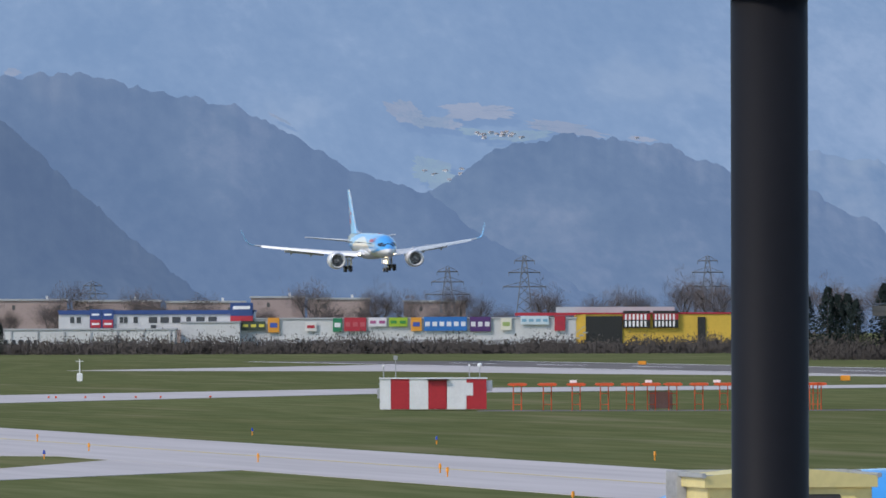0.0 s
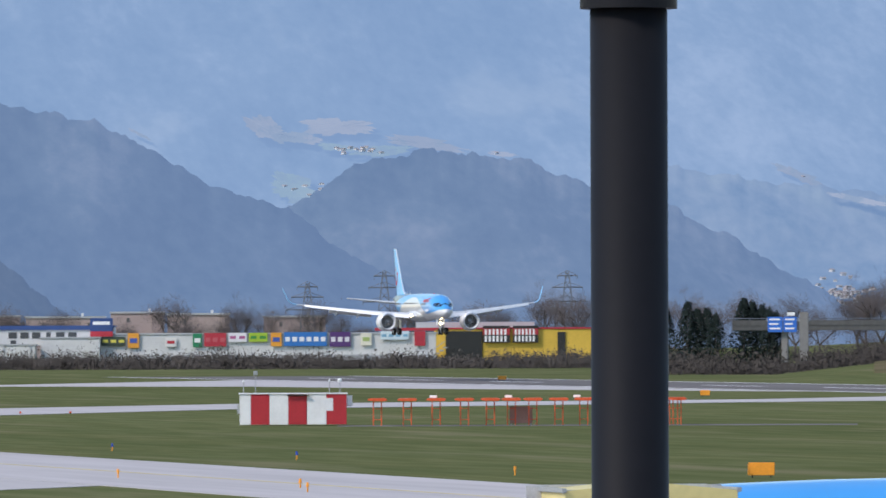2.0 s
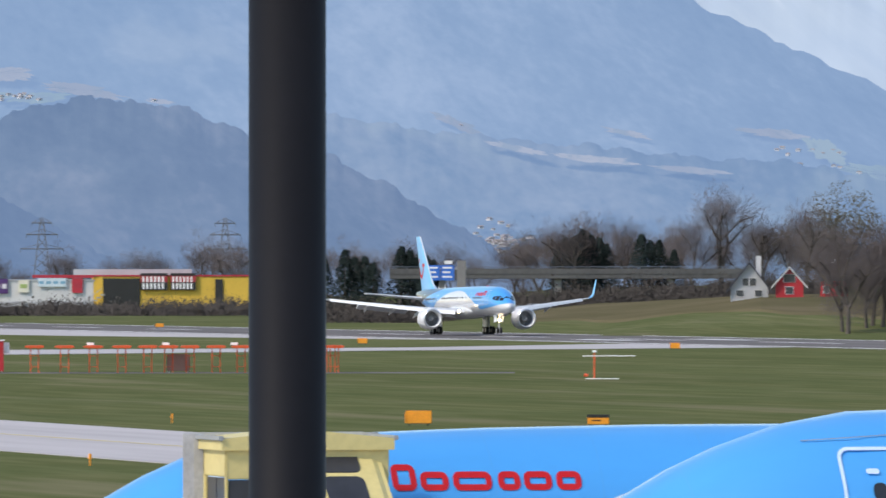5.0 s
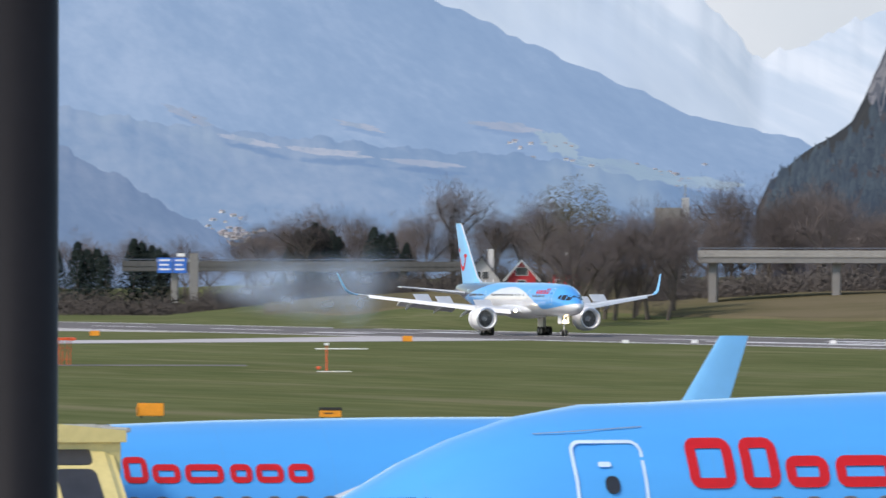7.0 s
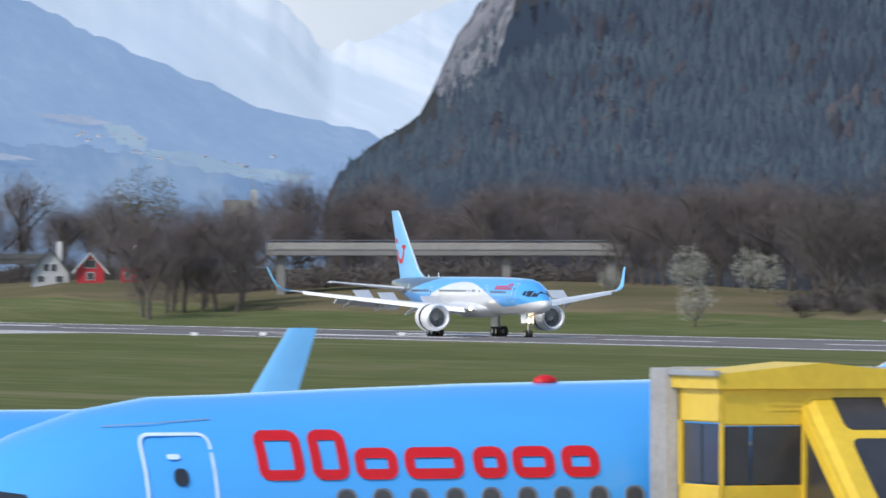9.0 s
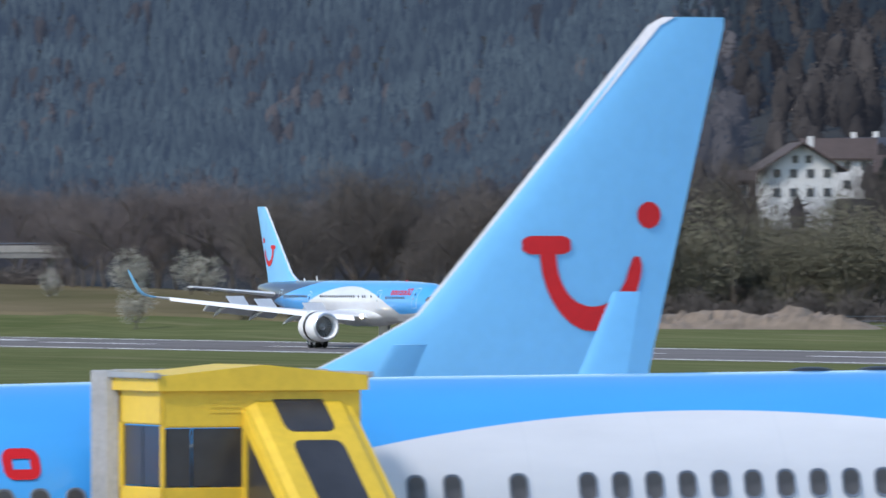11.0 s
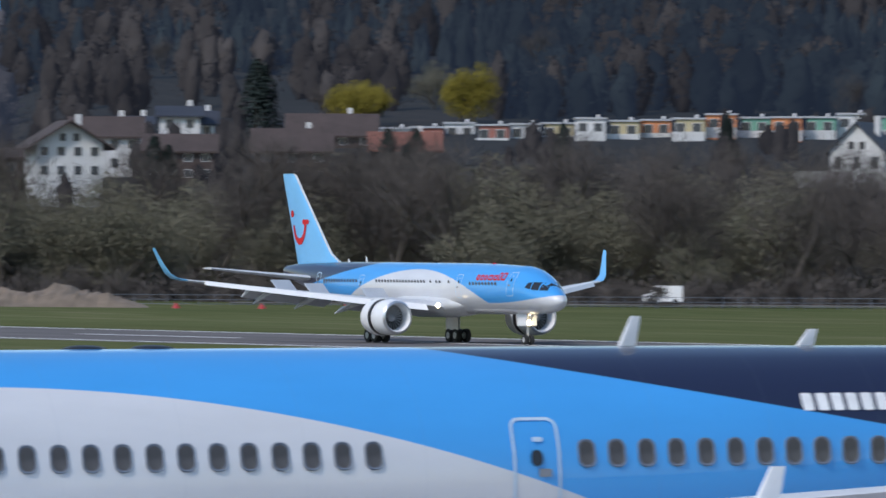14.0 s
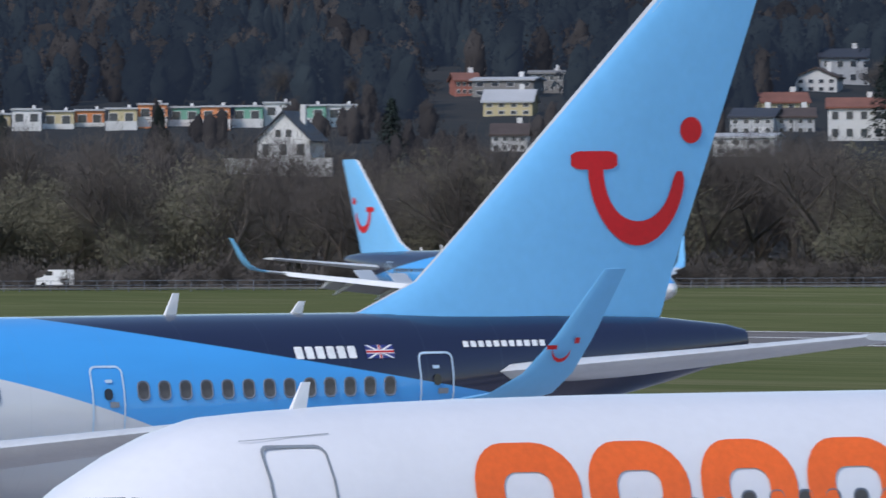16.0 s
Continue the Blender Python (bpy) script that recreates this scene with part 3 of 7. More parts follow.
for u, d, s in ((4330, 1150, 1.5), (4390, 1160, 1.6), (4450, 1155, 1.5), (4560, 1150, 1.6), (4640, 1160, 1.55), (4700, 1150, 1.4), (4180, 1150, 1.35), (4110, 1155, 1.3), (3560, 1150, 1.2), (3620, 1155, 1.3)):
    scaled_copy(rng.choice(budding), brg_of(u), d, s)


def on_hill(src, u, d, s):
    c = copy_thing(src, pose(0, 0, 0))
    brg = brg_of(u)
    c.matrix_basis = Matrix.Translation(at(brg, d, EYE_Z + d * math.tan(radians(hill_el(brg, d))) - 0.3)) @ Matrix.Rotation(rng.uniform(0, 6.28), 4, "Z") @ Matrix.Scale(s, 4)
    return c


for u, d, s in ((4435, 1475, 0.95), (4405, 1480, 0.75), (4195, 1472, 0.65), (4245, 1474, 0.7)):
    on_hill(golden, u, d, s)
for u, d, s in ((3865, 1330, 0.9), (3890, 1330, 0.8), (4045, 1430, 1.1), (4060, 1435, 1.0), (4280, 1340, 0.9), (4310, 1330, 0.8), (4590, 1370, 0.7), (4330, 1345, 0.85), (4880, 1380, 0.7), (5310, 1380, 0.8), (6230, 1400, 1.2), (6260, 1420, 1.1), (6380, 1380, 1.0)):
    on_hill(rng.choice(firs), u, d, s)
for i in range(150):
    if i % 9 == 4:
        continue
    spot = (rng.choice((rng.uniform(3300, 3640), rng.uniform(3860, 6700), rng.uniform(3860, 6700), rng.uniform(3860, 6700))), rng.choice((rng.uniform(1240, 1350), rng.uniform(1240, 1350), rng.uniform(1470, 1600))))
    if not is_open(*spot):
        on_hill(rng.choice(bare + bare + budding), *spot, rng.uniform(0.5, 0.9))

# ---- woods on the hillside, in one sheet of loose clumps ----


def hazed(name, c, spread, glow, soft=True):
    """Leaves far off, tree by tree of its own shade; haze is put on as an even bluish glow."""
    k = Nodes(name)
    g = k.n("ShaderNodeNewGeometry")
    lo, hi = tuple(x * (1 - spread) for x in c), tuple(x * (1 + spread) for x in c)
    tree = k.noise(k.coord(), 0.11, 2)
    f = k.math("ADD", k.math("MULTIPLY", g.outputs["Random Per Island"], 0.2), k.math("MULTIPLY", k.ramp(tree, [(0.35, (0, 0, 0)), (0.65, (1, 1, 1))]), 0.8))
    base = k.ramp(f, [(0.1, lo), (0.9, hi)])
    # Broad dark patches stand in for the shaded relief of the slope.
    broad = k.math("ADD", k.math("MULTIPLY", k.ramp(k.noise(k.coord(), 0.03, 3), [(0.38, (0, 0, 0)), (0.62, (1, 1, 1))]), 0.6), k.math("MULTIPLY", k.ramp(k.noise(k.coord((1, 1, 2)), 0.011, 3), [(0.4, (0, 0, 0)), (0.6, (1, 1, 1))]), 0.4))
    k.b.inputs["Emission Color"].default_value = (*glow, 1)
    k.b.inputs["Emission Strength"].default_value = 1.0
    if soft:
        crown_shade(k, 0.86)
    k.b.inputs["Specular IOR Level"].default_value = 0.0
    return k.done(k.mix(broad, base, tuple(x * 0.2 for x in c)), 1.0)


def woods(name, count, mat, label, near, far, conic, u0=1900, u1=6900, low=0.0, hmin=9, hmax=16, n_tri=30):
    """Many far trees in one sheet: each an uneven crown in tiers with loose sprays round it."""
    us, vs, fs_ = rng.uniform, [], []
    tiers = ((0.05, 0.85), (0.28, 1.0), (0.52, 0.72), (0.76, 0.38)) if conic else ((0.05, 0.55), (0.3, 0.95), (0.58, 1.0), (0.85, 0.62))
    for _ in range(count):
        u = us(u0, u1)
        d = near + (far - near) * rng.random() ** 1.25
        brg = brg_of(u)
        if noise.noise((u * 0.006, d * 0.006, 7 if conic else 31)) < low or (u < 2330 and d > 2380) or is_open(u, d):
            continue
        p = at(brg, d, EYE_Z + d * math.tan(radians(hill_el(brg, d))) - 0.5)
        h = us(hmin, hmax)
        wide = h * (us(0.14, 0.22) if conic else us(0.24, 0.38))
        base, turn = len(vs), us(0, 6)
        for f, k_ in tiers:
            for q in range(6):
                a, r = turn + q * math.pi / 3 + f * 2, wide * k_ * us(0.6, 1.25) * (1.0 if conic else 0.7)
                vs.append(p + Vector((math.cos(a) * r, math.sin(a) * r, h * (f + us(-0.07, 0.07)))))
        vs.append(p + Vector((us(-0.06, 0.06) * h, us(-0.06, 0.06) * h, h * us(0.94, 1.06))))
        for j in range(3):
            for q in range(6):
                i0, i1 = base + j * 6 + q, base + j * 6 + (q + 1) % 6
                fs_.append((i0, i1, i1 + 6, i0 + 6))
        for q in range(6):
            fs_.append((base + 18 + q, base + 18 + (q + 1) % 6, base + 24))
        for _ in range(n_tri if conic else n_tri * 4):
            f, a = rng.random(), us(0, 6.283)
            r = wide * (1.05 - f if conic else (0.55 + 0.45 * noise.noise((p.x + math.cos(a) * 2, p.y + math.sin(a) * 2, f * 4)) + 0.45) * math.sqrt(max(0.05, 1 - (2 * f - 1) ** 2))) * us(0.7, 1.35)
            c = p + Vector((math.cos(a) * r, math.sin(a) * r, h * (0.05 + 0.95 * f)))
            n, s_ = len(vs), (0.03 if conic else 0.024) * h
            for _ in range(3):
                vs.append(c + Vector((rng.gauss(0, s_), rng.gauss(0, s_), rng.gauss(0, s_ * 1.2))))
            fs_.append((n, n + 1, n + 2))
    me = bpy.data.meshes.new(name)
    me.from_pydata(vs, [], fs_)
    me.shade_smooth()
    me.materials.append(mat)
    return tagged(new(name, me), label, "woods", kind="stuff")


# West tones are paler and bluer than east, for thicker painted haze.
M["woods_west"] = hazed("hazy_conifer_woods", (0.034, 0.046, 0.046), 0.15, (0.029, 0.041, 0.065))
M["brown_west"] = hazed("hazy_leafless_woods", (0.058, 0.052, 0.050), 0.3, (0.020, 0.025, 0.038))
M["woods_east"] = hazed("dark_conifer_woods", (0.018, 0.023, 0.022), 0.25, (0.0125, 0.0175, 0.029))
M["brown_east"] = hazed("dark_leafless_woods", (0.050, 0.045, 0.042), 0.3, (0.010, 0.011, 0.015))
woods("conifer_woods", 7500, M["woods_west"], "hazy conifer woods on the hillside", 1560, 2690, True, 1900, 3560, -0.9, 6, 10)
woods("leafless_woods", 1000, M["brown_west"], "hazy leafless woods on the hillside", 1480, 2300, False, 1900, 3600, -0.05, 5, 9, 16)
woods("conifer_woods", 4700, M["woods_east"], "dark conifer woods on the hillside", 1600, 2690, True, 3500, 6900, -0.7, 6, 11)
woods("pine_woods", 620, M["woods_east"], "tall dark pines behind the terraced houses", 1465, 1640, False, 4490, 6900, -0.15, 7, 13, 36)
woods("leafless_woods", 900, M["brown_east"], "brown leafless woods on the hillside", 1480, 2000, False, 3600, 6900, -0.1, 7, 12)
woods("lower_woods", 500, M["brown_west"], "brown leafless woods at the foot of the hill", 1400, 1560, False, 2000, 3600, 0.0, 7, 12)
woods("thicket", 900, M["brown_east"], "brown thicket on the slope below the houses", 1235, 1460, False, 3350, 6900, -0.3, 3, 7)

# fallow strip beyond the runway
bm = bmesh.new()
prev = None
for i in range(153):
    brg = 16.6 + 7.6 * i / 152
    d0 = 398 / math.sin(radians(brg)) + 60 + 12 * noise.noise((brg * 3, 0, 0))
    d1 = d0 + 190
    row = [bm.verts.new(at(brg, d0 + (d1 - d0) * j / 40, bank_z(brg, d0 + (d1 - d0) * j / 40) + (0.3 if 0 < j < 40 else -0.2))) for j in range(41)]
    if prev:
        for a, b, c, e in zip(prev, prev[1:], row[1:], row):
            bm.faces.new((a, b, c, e))
    prev = row
bmesh.ops.recalc_face_normals(bm, faces=bm.faces)
k = Nodes("dry_fallow_grass")
v = k.coord((0.3, 1, 1))
col = k.ramp(k.noise(v, 0.06, 5), [(0.35, (0.105, 0.098, 0.052)), (0.65, (0.17, 0.14, 0.088))])
k.b.inputs["Specular IOR Level"].default_value = 0.0
M["fallow"] = k.done(k.mix(k.math("MULTIPLY", k.noise(k.coord(), 1.5, 3), 0.4), col, (0.08, 0.07, 0.04)), 1.0)
tagged(part("fallow_strip", bm, M["fallow"], None), "brownish dry grass rising beyond the runway", "field", kind="structure")

# grey cliff at the hill's shoulder, with haze put on as a glow
bm = bmesh.new()
prev = None
for i in range(61):
    u = 2078 + 165 * i / 60
    top = lerp_table(HILL_TOP, brg_of(u))[0] + 0.10
    row = []
    for j in range(25):
        f = j / 24
        el = top - f * max(0.06, 0.5 - 1.1 * (i / 60 - 0.45) ** 2 * 2 + 0.12 * noise.noise((i * 0.3, 2, 5)))
        d = 2470 - 240 * f + 40 * noise.noise((u * 0.02, f * 5, 1)) + 18 * noise.noise((u * 0.08, f * 14, 5))
        row.append(bm.verts.new(at(brg_of(u), d, EYE_Z + d * math.tan(radians(el + 0.03 * noise.noise((u * 0.05, f * 3, 9)))))))
    if prev:
        for a, b, c, e in zip(prev, prev[1:], row[1:], row):
            bm.faces.new((a, b, c, e))
    prev = row
bmesh.ops.recalc_face_normals(bm, faces=bm.faces)
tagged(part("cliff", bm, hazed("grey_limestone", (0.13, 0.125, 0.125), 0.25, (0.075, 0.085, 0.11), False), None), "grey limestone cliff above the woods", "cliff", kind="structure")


def scrub(name, count, u0, u1, d0, d1, h0, h1, mat, label):
    """Loose low growth on flat ground, in one sheet."""
    vs, fs_ = [], []
    for _ in range(count):
        u, d = rng.uniform(u0, u1), rng.uniform(d0, d1)
        p = at(brg_of(u), d, bank_z(brg_of(u), d))
        h = rng.uniform(h0, h1) * (0.6 + 0.7 * noise.noise((u * 0.02, d * 0.02, 3)) + 0.2)
        for _ in range(40):
            c = p + Vector((rng.gauss(0, h * 0.4), rng.gauss(0, h * 0.4), abs(rng.gauss(h * 0.35, h * 0.3))))
            n = len(vs)
            for _ in range(3):
                vs.append(c + Vector((rng.gauss(0, 0.13), rng.gauss(0, 0.13), rng.gauss(0, 0.24))))
            fs_.append((n, n + 1, n + 2))
    me = bpy.data.meshes.new(name)
    me.from_pydata(vs, [], fs_)
    me.materials.append(mat)
    return tagged(new(name, me), label, "hedge", kind="stuff")


scrub("hedge", 2600, -830, 700, 1890, 1950, 2.6, 4.2, M["twig"], "brown leafless hedge before the shops")
scrub("hedge", 1300, 640, 1560, 1600, 1690, 2.4, 4.8, M["twig"], "brown scrub below the road bridge")

scrub("undergrowth", 1500, 1660, 2420, 1334, 1376, 2.0, 4.0, M["twig"], "brown undergrowth round the bridge")
scrub("undergrowth", 3400, 2700, 6750, 1112, 1160, 2.2, 4.6, M["twig"], "dark leafless undergrowth at the foot of the trees")

# ---- the terrace post ----
post = root("terrace_post", Matrix.Translation(at(15.112, 18, 0)), "dark grey round steel post with a collar", "post")
M["post"] = worn("dark_grey_steel", (0.0105, 0.0108, 0.0135), 0.55, 0.0, 2, 30, 0.1)
part("shaft", rod(bmesh.new(), (0, 0, 0), (0, 0, 8.553), 0.0742, None, 48), M["post"], post).data.shade_smooth()
M["post"].node_tree.nodes["Principled BSDF"].inputs["Specular IOR Level"].default_value = 0.13
part("collar", rod(bmesh.new(), (0, 0, 8.553), (0, 0, 8.8), 0.093, None, 48), M["post"], post)
# ---- airliners ----
SIDE = 28


def ring(d, zc, hh, hw):
    out = []
    for i in range(SIDE):
        a = 2 * math.pi * i / SIDE
        out.append((-d, math.cos(a) * hw, zc + math.sin(a) * hh))
    return out


def airfoil(le, chord, thick, normal_z=True, n=7):
    """A closed section; le is (d, y, z), chord runs aft."""
    up, dn = [], []
    for i in range(n):
        t = (1 - math.cos(math.pi * i / (n - 1))) / 2
        th = thick * (2.97 * math.sqrt(t) - 1.26 * t - 3.516 * t * t + 2.843 * t ** 3 - 1.036 * t ** 4) * 0.5 + 0.004
        up.append((t, th))
        dn.append((t, -th * 0.8))
    pts = up + dn[::-1][1:-1]
    res = []
    for t, th in pts:
        if normal_z:
            res.append((-(le[0] + chord * t), le[1], le[2] + th * chord))
        else:
            res.append((-(le[0] + chord * t), le[1] + th * chord, le[2]))
    return res


def flex(p, s, y):
    """How far a loaded wing's tip sits aft of its drawn line."""
    return p.get("flex", {}).get(s, 0.0) * (y / 19.6) ** 2


def wing_sections(p, s):
    return [airfoil((d + flex(p, s, y), s * y, z), c, th) for d, y, z, c, th in p["wing"]]


def winglet_sections(p, s):
    out = []
    for d, y, z, c, lean in p["winglet"]:
        sec = airfoil((0, 0, 0), c, 0.09)
        out.append([(-d - flex(p, s, y) + x, s * (y - zz * math.sin(lean)), z + zz * math.cos(lean)) for x, _, zz in sec])
    return out


def wheel(parent, at_, r, w):
    bm = bmesh.new()
    prof = [(-w / 2, r * 0.75), (-w / 2, r * 0.92), (-w * 0.33, r), (w * 0.33, r), (w / 2, r * 0.92), (w / 2, r * 0.75)]
    rings = [[(x * 1.0, y, z) for x, y, z in [(math.cos(a) * rr, yy, math.sin(a) * rr) for a in [2 * math.pi * i / 18 for i in range(18)]]] for yy, rr in prof]
    loft(rings, True, bm)
    tyre = part("wheel", bm, M["tyre"], parent)
    tyre.matrix_basis = pose(*at_)
    hub = bmesh.new()
    rod(hub, (0, -w * 0.52, 0), (0, w * 0.52, 0), r * 0.5, None, 14)
    part("hub", hub, M["alu"], tyre, "pale metal wheel hub")


def skin(p, d, z, s):
    """The half width of the body at d and z."""
    zc, hh, hw = lerp_table(p["body"], d)
    q = max(0.0, 1 - ((z - zc) / hh) ** 2)
    return s * hw * math.sqrt(q), math.atan2((z - zc) / hh * hw, max(0.05, math.sqrt(q)) * hh)


def on_skin(p, bm, quads, s, proud=0.012):
    """Plates that follow the body: each is an outline of (d, z), cut into small faces."""
    for poly in quads:
        f = bm.faces.new([bm.verts.new((-d, skin(p, d, z, s)[0] + s * proud, z)) for d, z in poly])
        f.smooth = True
    return bm


def strip(d0, z0, d1, z1, n=6):
    return [[(d0, z0 + (z1 - z0) * i / n), (d1, z0 + (z1 - z0) * i / n), (d1, z0 + (z1 - z0) * (i + 1) / n), (d0, z0 + (z1 - z0) * (i + 1) / n)] for i in range(n)]


def rounded(d0, z0, d1, z1, r, n=4):
    pts = []
    for cx, cz, a0 in ((d1 - r, z1 - r, 0), (d0 + r, z1 - r, 90), (d0 + r, z0 + r, 180), (d1 - r, z0 + r, 270)):
        for i in range(n + 1):
            a = radians(a0 + 90 * i / n)
            pts.append((cx + math.cos(a) * r, cz + math.sin(a) * r))
    return pts


def frame_quads(d0, z0, d1, z1, r, w, n=4):
    o, i = rounded(d0, z0, d1, z1, r, n), rounded(d0 + w, z0 + w, d1 - w, z1 - w, max(r - w, 0.01), n)
    res = []
    for k_ in range(len(o)):
        j = (k_ + 1) % len(o)
        for u in range(4):
            a, b = u / 4, (u + 1) / 4
            oo = [tuple(o[k_][q] + (o[j][q] - o[k_][q]) * t for q in (0, 1)) for t in (a, b)]
            ii = [tuple(i[k_][q] + (i[j][q] - i[k_][q]) * t for q in (0, 1)) for t in (a, b)]
            res.append([oo[0], oo[1], ii[1], ii[0]])
    return res


def cabin_window(p, owner, d, z, s, rim):
    """A recessed rounded pane with its surround."""
    y, lean = skin(p, d, z, s)
    m = Matrix.Translation((-d, y, z)) @ Matrix.Rotation(-lean * s if s < 0 else lean, 4, "X")
    if "win_mesh" not in p:
        bm = bmesh.new()
        o, i = rounded(-0.15, -0.215, 0.15, 0.215, 0.12), rounded(-0.118, -0.178, 0.118, 0.178, 0.1)
        vo = [bm.verts.new((a, 0.005, b)) for a, b in o]
        vm = [bm.verts.new((a * 0.93, 0.018, b * 0.94)) for a, b in o]
        vi = [bm.verts.new((a, 0.006, b)) for a, b in i]
        for j in range(len(o)):
            q = (j + 1) % len(o)
            bm.faces.new((vo[j], vo[q], vm[q], vm[j]))
            bm.faces.new((vm[j], vm[q], vi[q], vi[j]))
        bmesh.ops.recalc_face_normals(bm, faces=bm.faces)
        w = part("cabin_window", bm, rim, owner)
        bm = bmesh.new()
        bm.faces.new([bm.verts.new((a, 0.008, b)) for a, b in i])
        bmesh.ops.recalc_face_normals(bm, faces=bm.faces)
        g = part("pane", bm, M["pane"], w, "dark cabin window pane")
        p["win_mesh"] = (w, g)
        w.matrix_basis = m if s > 0 else m @ Matrix.Rotation(math.pi, 4, "Z")
        return
    w0, g0 = p["win_mesh"]
    w = share("cabin_window", w0, owner, m if s > 0 else m @ Matrix.Rotation(math.pi, 4, "Z"))
    share("pane", g0, w, Matrix.Identity(4))


def plates(name, p, owner, polys, s, mat, label="", proud=0.014):
    bm = bmesh.new()
    on_skin(p, bm, polys, s, proud)
    return part(name, bm, mat, owner, label)


def text_blocks(p, owner, d0, z0, widths, xh, asc, s, mat, label):
    """Plain blocks of a wordmark's size; asc marks the tall ones."""
    d = d0
    for w, tall in widths:
        top = z0 + (asc if tall else xh)
        polys = frame_quads(d, z0, d + w, top, min(w, xh) * 0.36, min(w, xh) * 0.33)
        plates("wordmark_shape", p, owner, polys, s, mat, label)
        d += w * 1.17


SPOILERS, SLEEVES = [], []


def airliner(p, name, m, label, group, gear_down=True, flaps=False, lights=False):
    r = root(name, m, label, "airliner", group)
    # body
    ds = sorted({0.0, 0.08, 0.2, 0.4, 0.7, 1.1, 1.6, 2.2, 2.9, 3.6, 4.4, 5.4, 6.5, *[7 + 1.0 * i for i in range(int(p["len"]) - 7)], p["len"] - 1.2, p["len"] - 0.5, p["len"]})
    body = smooth(part("fuselage", loft([ring(d, *lerp_table(p["body"], d)) for d in ds]), p["skin"], r), 50)
    # belly fairing
    w0 = p["wing"][0]
    fd = [(w0[0] - 2.0, 0.3), (w0[0] + 0.5, 0.85), (w0[0] + 3, 1.0), (w0[0] + 7.5, 1.0), (w0[0] + 10, 0.7), (w0[0] + 12, 0.25)]
    zc, hh, hw = lerp_table(p["body"], w0[0] + 3)
    smooth(part("belly_fairing", loft([ring(d, zc - hh * 0.62, 0.25 + hh * 0.42 * f, hw * (0.55 + 0.55 * f)) for d, f in fd]), p["belly"], r), 60)
    for s in (1, -1):
        wg = smooth(part("wing", loft(wing_sections(p, s)), M["wing"], r, "pale grey swept wing"), 40)
        if p["winglet"]:
            smooth(part("winglet", loft(winglet_sections(p, s)), p["tip_mat"], r, "blue upturned winglet"), 50)
        smooth(part("stabilizer", loft([airfoil((d, s * y, z), c, 0.1) for d, y, z, c in p["stab"]]), M["wing"], r, "pale grey tailplane"), 40)
        # engine
        ed, ey, ez, er, el = p["engine"]
        prof = [(0.0, 0.80), (-0.12, 0.90), (0.0, 0.97), (0.35, 1.04), (1.1, 1.08), (2.3, 1.03), (el * 0.72, 0.88)]
        rings = [[(-(ed + a), s * ey + math.cos(t) * er * b, ez + math.sin(t) * er * b) for t in [2 * math.pi * i / 28 for i in range(28)]] for a, b in [(1.0, 0.76)] + prof + [(el * 0.72 - 0.05, 0.8)]]
        nac = smooth(part("engine", loft(rings, False), p["nacelle"], r, "rounded engine nacelle"), 50)
        bm = bmesh.new()
        rings = [[(-(ed + a), s * ey + math.cos(t) * er * b, ez + math.sin(t) * er * b) for t in [2 * math.pi * i / 28 for i in range(28)]] for a, b in ((0.05, 0.82), (-0.13, 0.87), (-0.13, 0.92), (0.04, 0.995))]
        smooth(part("intake_lip", loft(rings, False), M["metal"], nac, "polished metal intake lip"), 60)
        bm = bmesh.new()
        rod(bm, (-(ed + 1.2), s * ey, ez), (-(ed + 1.25), s * ey, ez), er * 0.78, None, 24)
        part("fan", bm, M["dark"], nac, "dark fan disc")
        if flaps:
            bm = bmesh.new()
            bm.faces.new([bm.verts.new((-dx, math.cos(dt) * er * rr, math.sin(dt) * er * rr)) for dx, dt, rr in ((0, 0, 0.2), (0.12, 0.26, 0.2), (0.16, 0.22, 0.77), (0, 0.05, 0.77))])
            blade = part("fan_blade", bm, M["alu"], nac, "narrow metal fan blade")
            for i in range(22):
                m_ = pose(-(ed + 0.95), s * ey, ez) @ Matrix.Rotation(2 * math.pi * i / 22, 4, "X")
                if i:
                    share("fan_blade", blade, nac, m_)
                else:
                    blade.matrix_basis = m_
        part("spinner", rod(bmesh.new(), (-(ed + 1.0), s * ey, ez), (-(ed + 0.4), s * ey, ez), er * 0.26, 0.03, 16), M["alu"], nac)
        rings = [[(-(ed + a), s * ey + math.cos(t) * er * b, ez + math.sin(t) * er * b) for t in [2 * math.pi * i / 20 for i in range(20)]] for a, b in ((el * 0.6, 0.72), (el * 0.85, 0.6), (el, 0.42), (el + 0.4, 0.3))]
        smooth(part("exhaust_cone", loft(rings), M["metal"], nac, "bare metal exhaust"), 50)
        zw = w0[2] + 0.1 + (ey - w0[1]) * 0.1
        bm = bmesh.new()
        loft([[(-(ed + 1.2), s * ey - 0.18, ez + er * 0.95), (-(ed + 1.2), s * ey + 0.18, ez + er * 0.95), (-(ed + el + 1.0), s * ey + 0.15, zw - 0.1), (-(ed + el + 1.0), s * ey - 0.15, zw - 0.1)],
              [(-(ed + 2.0), s * ey - 0.14, ez + er * 1.18), (-(ed + 2.0), s * ey + 0.14, ez + er * 1.18), (-(ed + el + 1.0), s * ey + 0.12, zw + 0.1), (-(ed + el + 1.0), s * ey - 0.12, zw + 0.1)]], True, bm)
        part("pylon", bm, M["wing"], nac)
        if flaps:
            for y0, y1 in ((2.4, 5.4), (7.4, 13.6)):
                bm = bmesh.new()
                secs = []
                for y in (y0, y1):
                    d, z, c, th = lerp_table([(q[1], q[0], q[2], q[3], q[4]) for q in p["wing"]], y)
